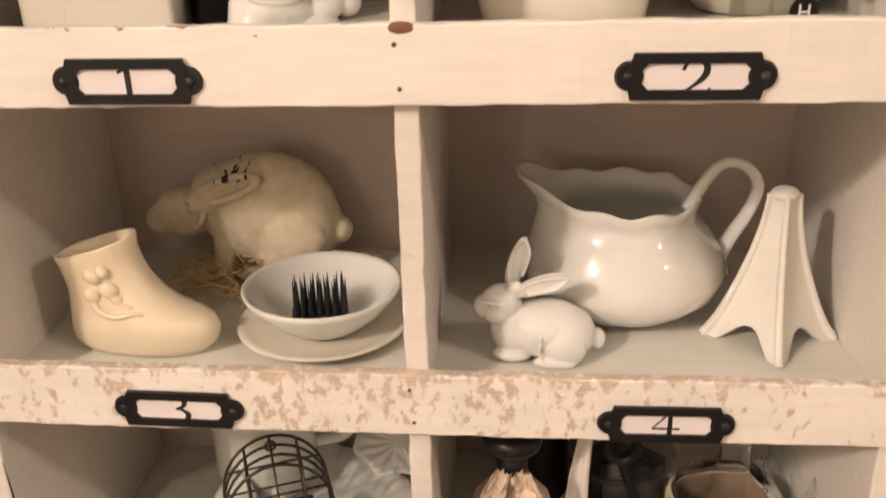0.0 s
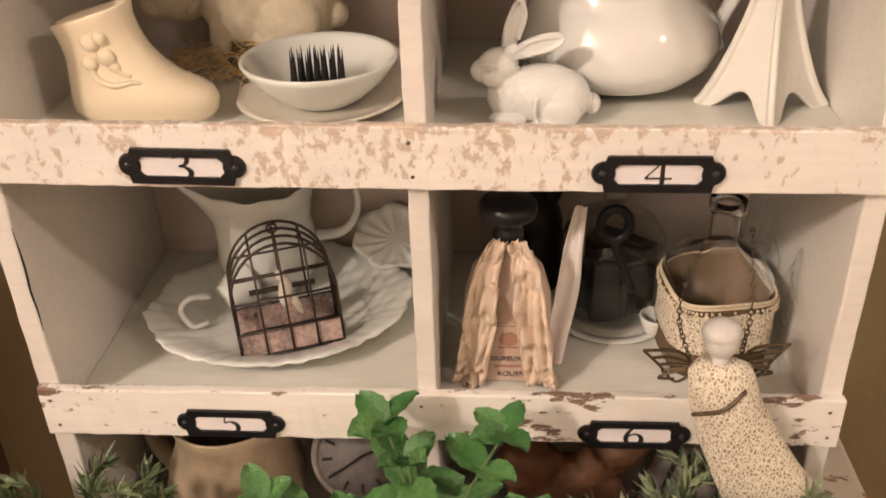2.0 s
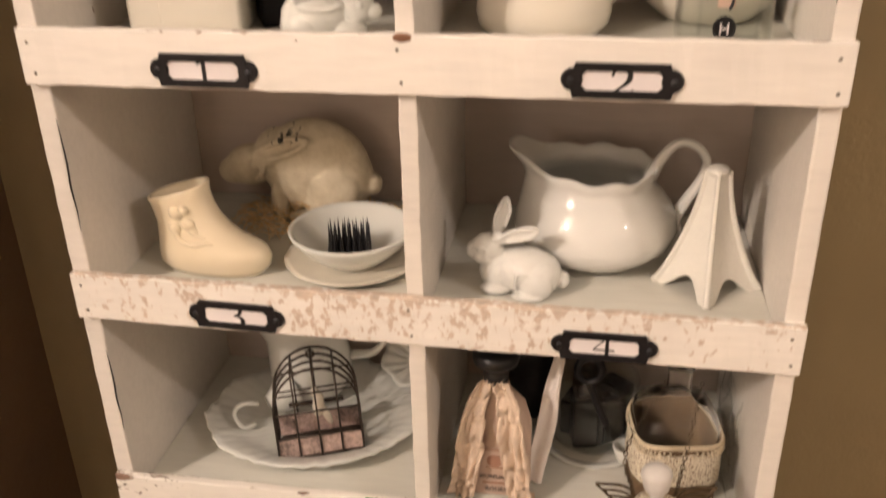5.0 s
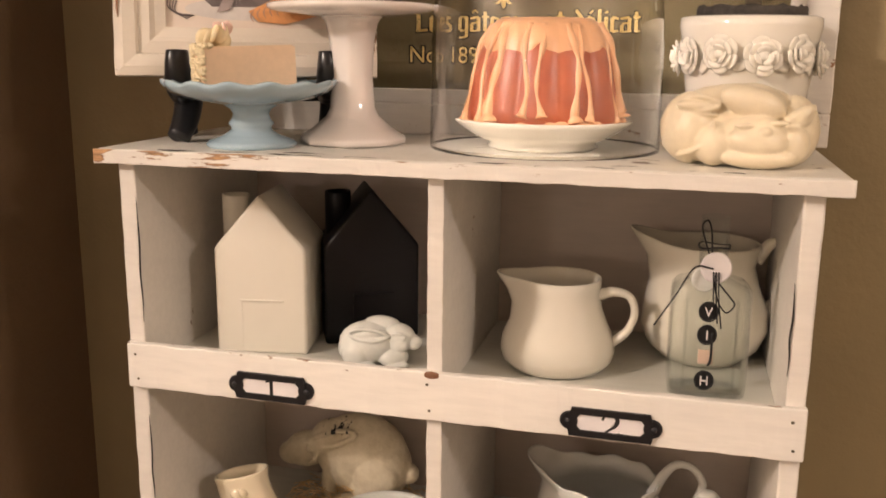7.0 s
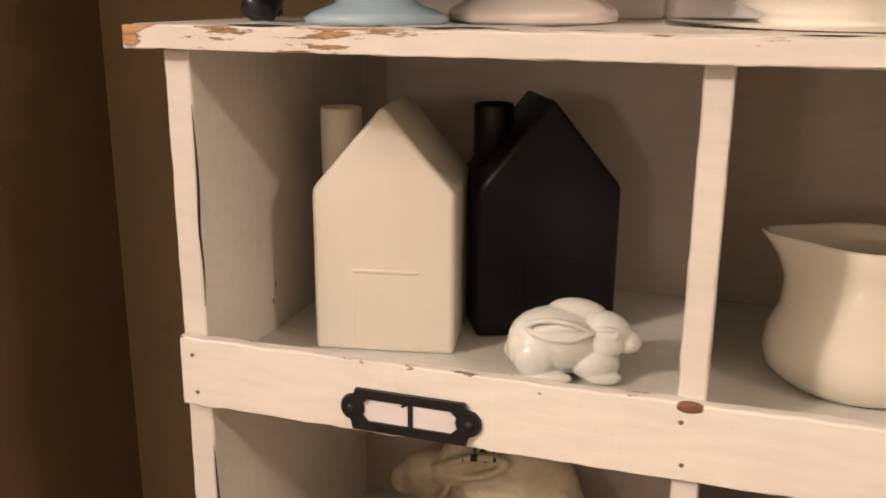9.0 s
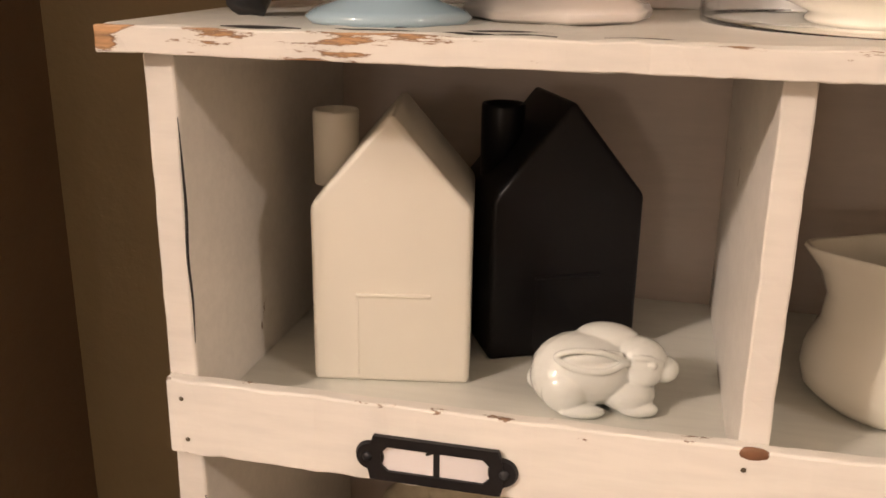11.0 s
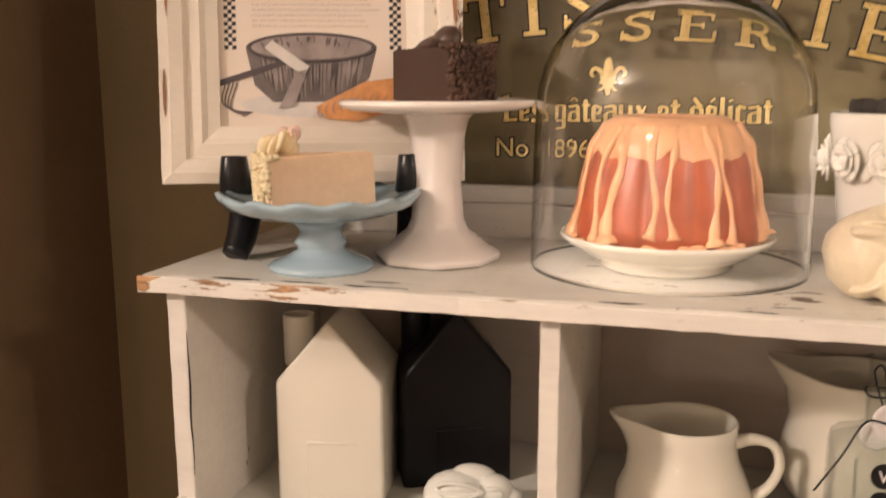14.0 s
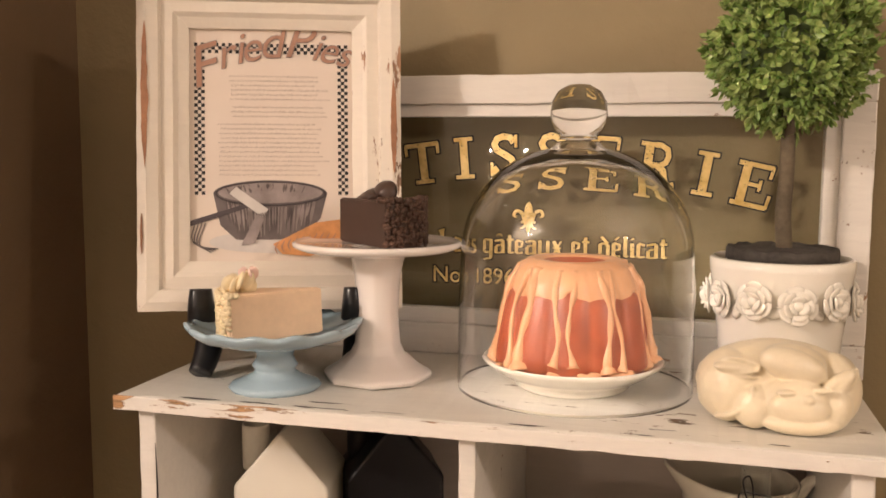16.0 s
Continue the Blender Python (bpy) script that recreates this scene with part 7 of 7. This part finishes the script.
# ---- plants standing before the cabinet ----
def pot_of(name, x, y, r, label):
    ob = thing(name, pose(x, y, TABLE), label, "potted plant")
    part("pot", lathe([(0, 0.001), (r * 0.72, 0), (r * 0.75, 0.003), (r * 0.95, 0.050), (r, 0.052), (r, 0.062), (r * 0.93, 0.062), (r * 0.88, 0.046), (0, 0.046)], 40), M_TERRA, ob)
    part("soil", lathe([(0, 0.0525), (r * 0.5, 0.0545), (r * 0.89, 0.0510)], 32), M_SOIL, ob)
    return ob


def fine_plant(x, y, r, seed, mat, label, shoots, height, spread, leaf_l, leaf_w, lean=(0, 0)):
    """A bushy herb: many arching shoots set with small narrow leaves."""
    rng = random.Random(seed)
    ob = pot_of("herb_plant", x, y, r, label)
    stems, leaves = bmesh.new(), bmesh.new()
    for i in range(shoots):
        a, rr = rng.uniform(0, 6.283), r * 0.8 * math.sqrt(rng.random())
        h = height * rng.uniform(0.5, 1.08)
        out = spread * rng.uniform(0.2, 1.0)
        p0 = Vector((rr * math.cos(a), rr * math.sin(a), 0.050))
        d = Vector((math.cos(a) + lean[0], math.sin(a) * 0.6 + lean[1], 0))
        pts = curve([p0, p0 + d * out * 0.3 + Vector((0, 0, h * 0.55)), p0 + d * out * 0.8 + Vector((rng.uniform(-0.01, 0.01), 0, h * 0.9)), p0 + d * out * 1.2 + Vector((0, 0, h * rng.uniform(0.85, 1.02)))], 7)
        sweep(stems, pts, lambda t: 0.0011 - 0.0006 * t, 5)
        for k in range(4, len(pts)):
            ax = (pts[k] - pts[k - 1]).normalized()
            q = ax.to_track_quat("X", "Z").to_matrix().to_4x4()
            top = k >= len(pts) - 2
            for s in range(4 if top else 3):
                m = Matrix.Translation(pts[k]) @ q @ pose(0, 0, 0, rng.uniform(0, 360), 0, 0) @ pose(0, 0, 0, 0, -rng.uniform(30, 75), 0)
                leaf_shape(leaves, m, leaf_l * rng.uniform(0.7, 1.15), leaf_w * rng.uniform(0.8, 1.2), n=3)
    tagged(part("stem_tuft", stems, M_STEM, ob, "thin green stems"), kind="stuff")
    tagged(part("foliage", leaves, mat, ob, smooth=False), kind="stuff")
    return ob


fine_plant(-0.300, 0.365, 0.055, 31, M_THYME, "bushy fine-leaved artificial herb with dull green leaves", 32, 0.135, 0.060, 0.016, 0.0042, (-0.25, 0.1))
fine_plant(-0.205, 0.345, 0.055, 32, M_THYME, "bushy fine-leaved artificial herb with dull green leaves", 28, 0.078, 0.060, 0.017, 0.0048)
fine_plant(0.110, 0.360, 0.055, 33, M_SAGE, "grey-green feathery artificial herb", 30, 0.100, 0.065, 0.018, 0.0052, (0.0, 0.1))
fine_plant(0.205, 0.350, 0.055, 34, M_SAGE, "grey-green feathery artificial herb", 32, 0.105, 0.075, 0.018, 0.0046, (0.15, 0.1))
fine_plant(0.020, 0.315, 0.050, 36, M_SAGE, "grey-green feathery artificial herb", 36, 0.085, 0.060, 0.019, 0.0056)

# dry brown tufts among the herbs
for tx, ty, s in ((-0.190, 0.405, 1), (0.140, 0.405, 2)):
    rng = random.Random(40 + s)
    tuft = thing("dry_grass", pose(tx, ty, TABLE), "tuft of dry brown grass among the herbs", "dry grass")
    for i in range(26):
        a = rng.uniform(-0.5, 0.5)
        part("blade", tube([(0.004 * math.cos(i), 0.004 * math.sin(i), 0), (0.02 * a, 0.004 * math.sin(i), 0.06), (0.05 * a, 0.010 * math.sin(i), 0.105 + 0.02 * math.cos(i * 3))], lambda t: 0.0012 - 0.0008 * t, 5, 1.0, 4), M_CORK, tuft)

# broad-leaved mint, leaf by leaf
mint = pot_of("mint_plant", -0.055, 0.360, 0.050, "artificial mint with broad bright green crinkled leaves")


def mint_leaf():
    bm = bmesh.new()
    nx, ny = 9, 6
    g = []
    for i in range(nx + 1):
        t = i / nx
        w = 0.0150 * math.sin(math.pi * (0.04 + 0.93 * t)) ** 0.70 * (1 - 0.12 * t)
        row = []
        for j in range(ny + 1):
            u = j / ny * 2 - 1
            edge = 1 + (0.055 * (1 if i % 2 else -1) if abs(u) > 0.99 else 0)
            z = 0.0035 * abs(u) - 0.010 * t * t + 0.0022 * math.cos(t * 24 - abs(u) * 4) * math.sin(math.pi * abs(u))
            row.append(bm.verts.new((0.036 * t + 0.004 * abs(u) * (t - 0.5), u * w * edge, z)))
        g.append(row)
    for i in range(nx):
        for j in range(ny):
            bm.faces.new((g[i][j], g[i + 1][j], g[i + 1][j + 1], g[i][j + 1]))
    return bm


lf = part("leaf", mint_leaf(), M_MINT, mint)
first = True
rng = random.Random(77)
shoots = ((-0.025, 0.030, 0.222), (-0.010, 0.020, 0.200), (0.052, 0.022, 0.222), (0.020, 0.000, 0.165), (-0.050, 0.000, 0.155), (-0.115, 0.030, 0.150), (-0.055, -0.020, 0.130), (0.070, -0.005, 0.165), (0.030, -0.030, 0.125), (-0.010, -0.030, 0.140), (0.075, -0.030, 0.115))
for sx, sy, h in shoots:
    p0 = Vector((rng.uniform(-0.025, 0.025), rng.uniform(-0.02, 0.02), 0.050))
    pts = curve([p0, p0.lerp(Vector((sx, sy, h)), 0.5) + Vector((0, 0, 0.015)), Vector((sx, sy, h))], 8)
    part("stem", sweep(bmesh.new(), pts, lambda t: 0.0017 - 0.0007 * t, 7), M_STEM, mint)
    for k, lvl in enumerate((16, 13, 10, 7)):
        if lvl < 9 and h < 0.14:
            continue
        for s in range(4 if k == 0 else 2):
            a = (90 if k == 0 else 180) * s + 90 * k + 40 + rng.uniform(-18, 18)
            o = lf if first else new("leaf", lf.data)
            first = False
            o.parent = mint
            sc = (0.72 + 0.14 * k) * rng.uniform(0.85, 1.1)
            o.matrix_local = Matrix.Translation(pts[lvl]) @ pose(0, 0, 0, rng.uniform(-20, 20), 0, a) @ pose(0, 0, 0, 0, -(38 - 12 * k) + rng.uniform(-12, 12), 0) @ Matrix.Diagonal((sc, sc, sc, 1))
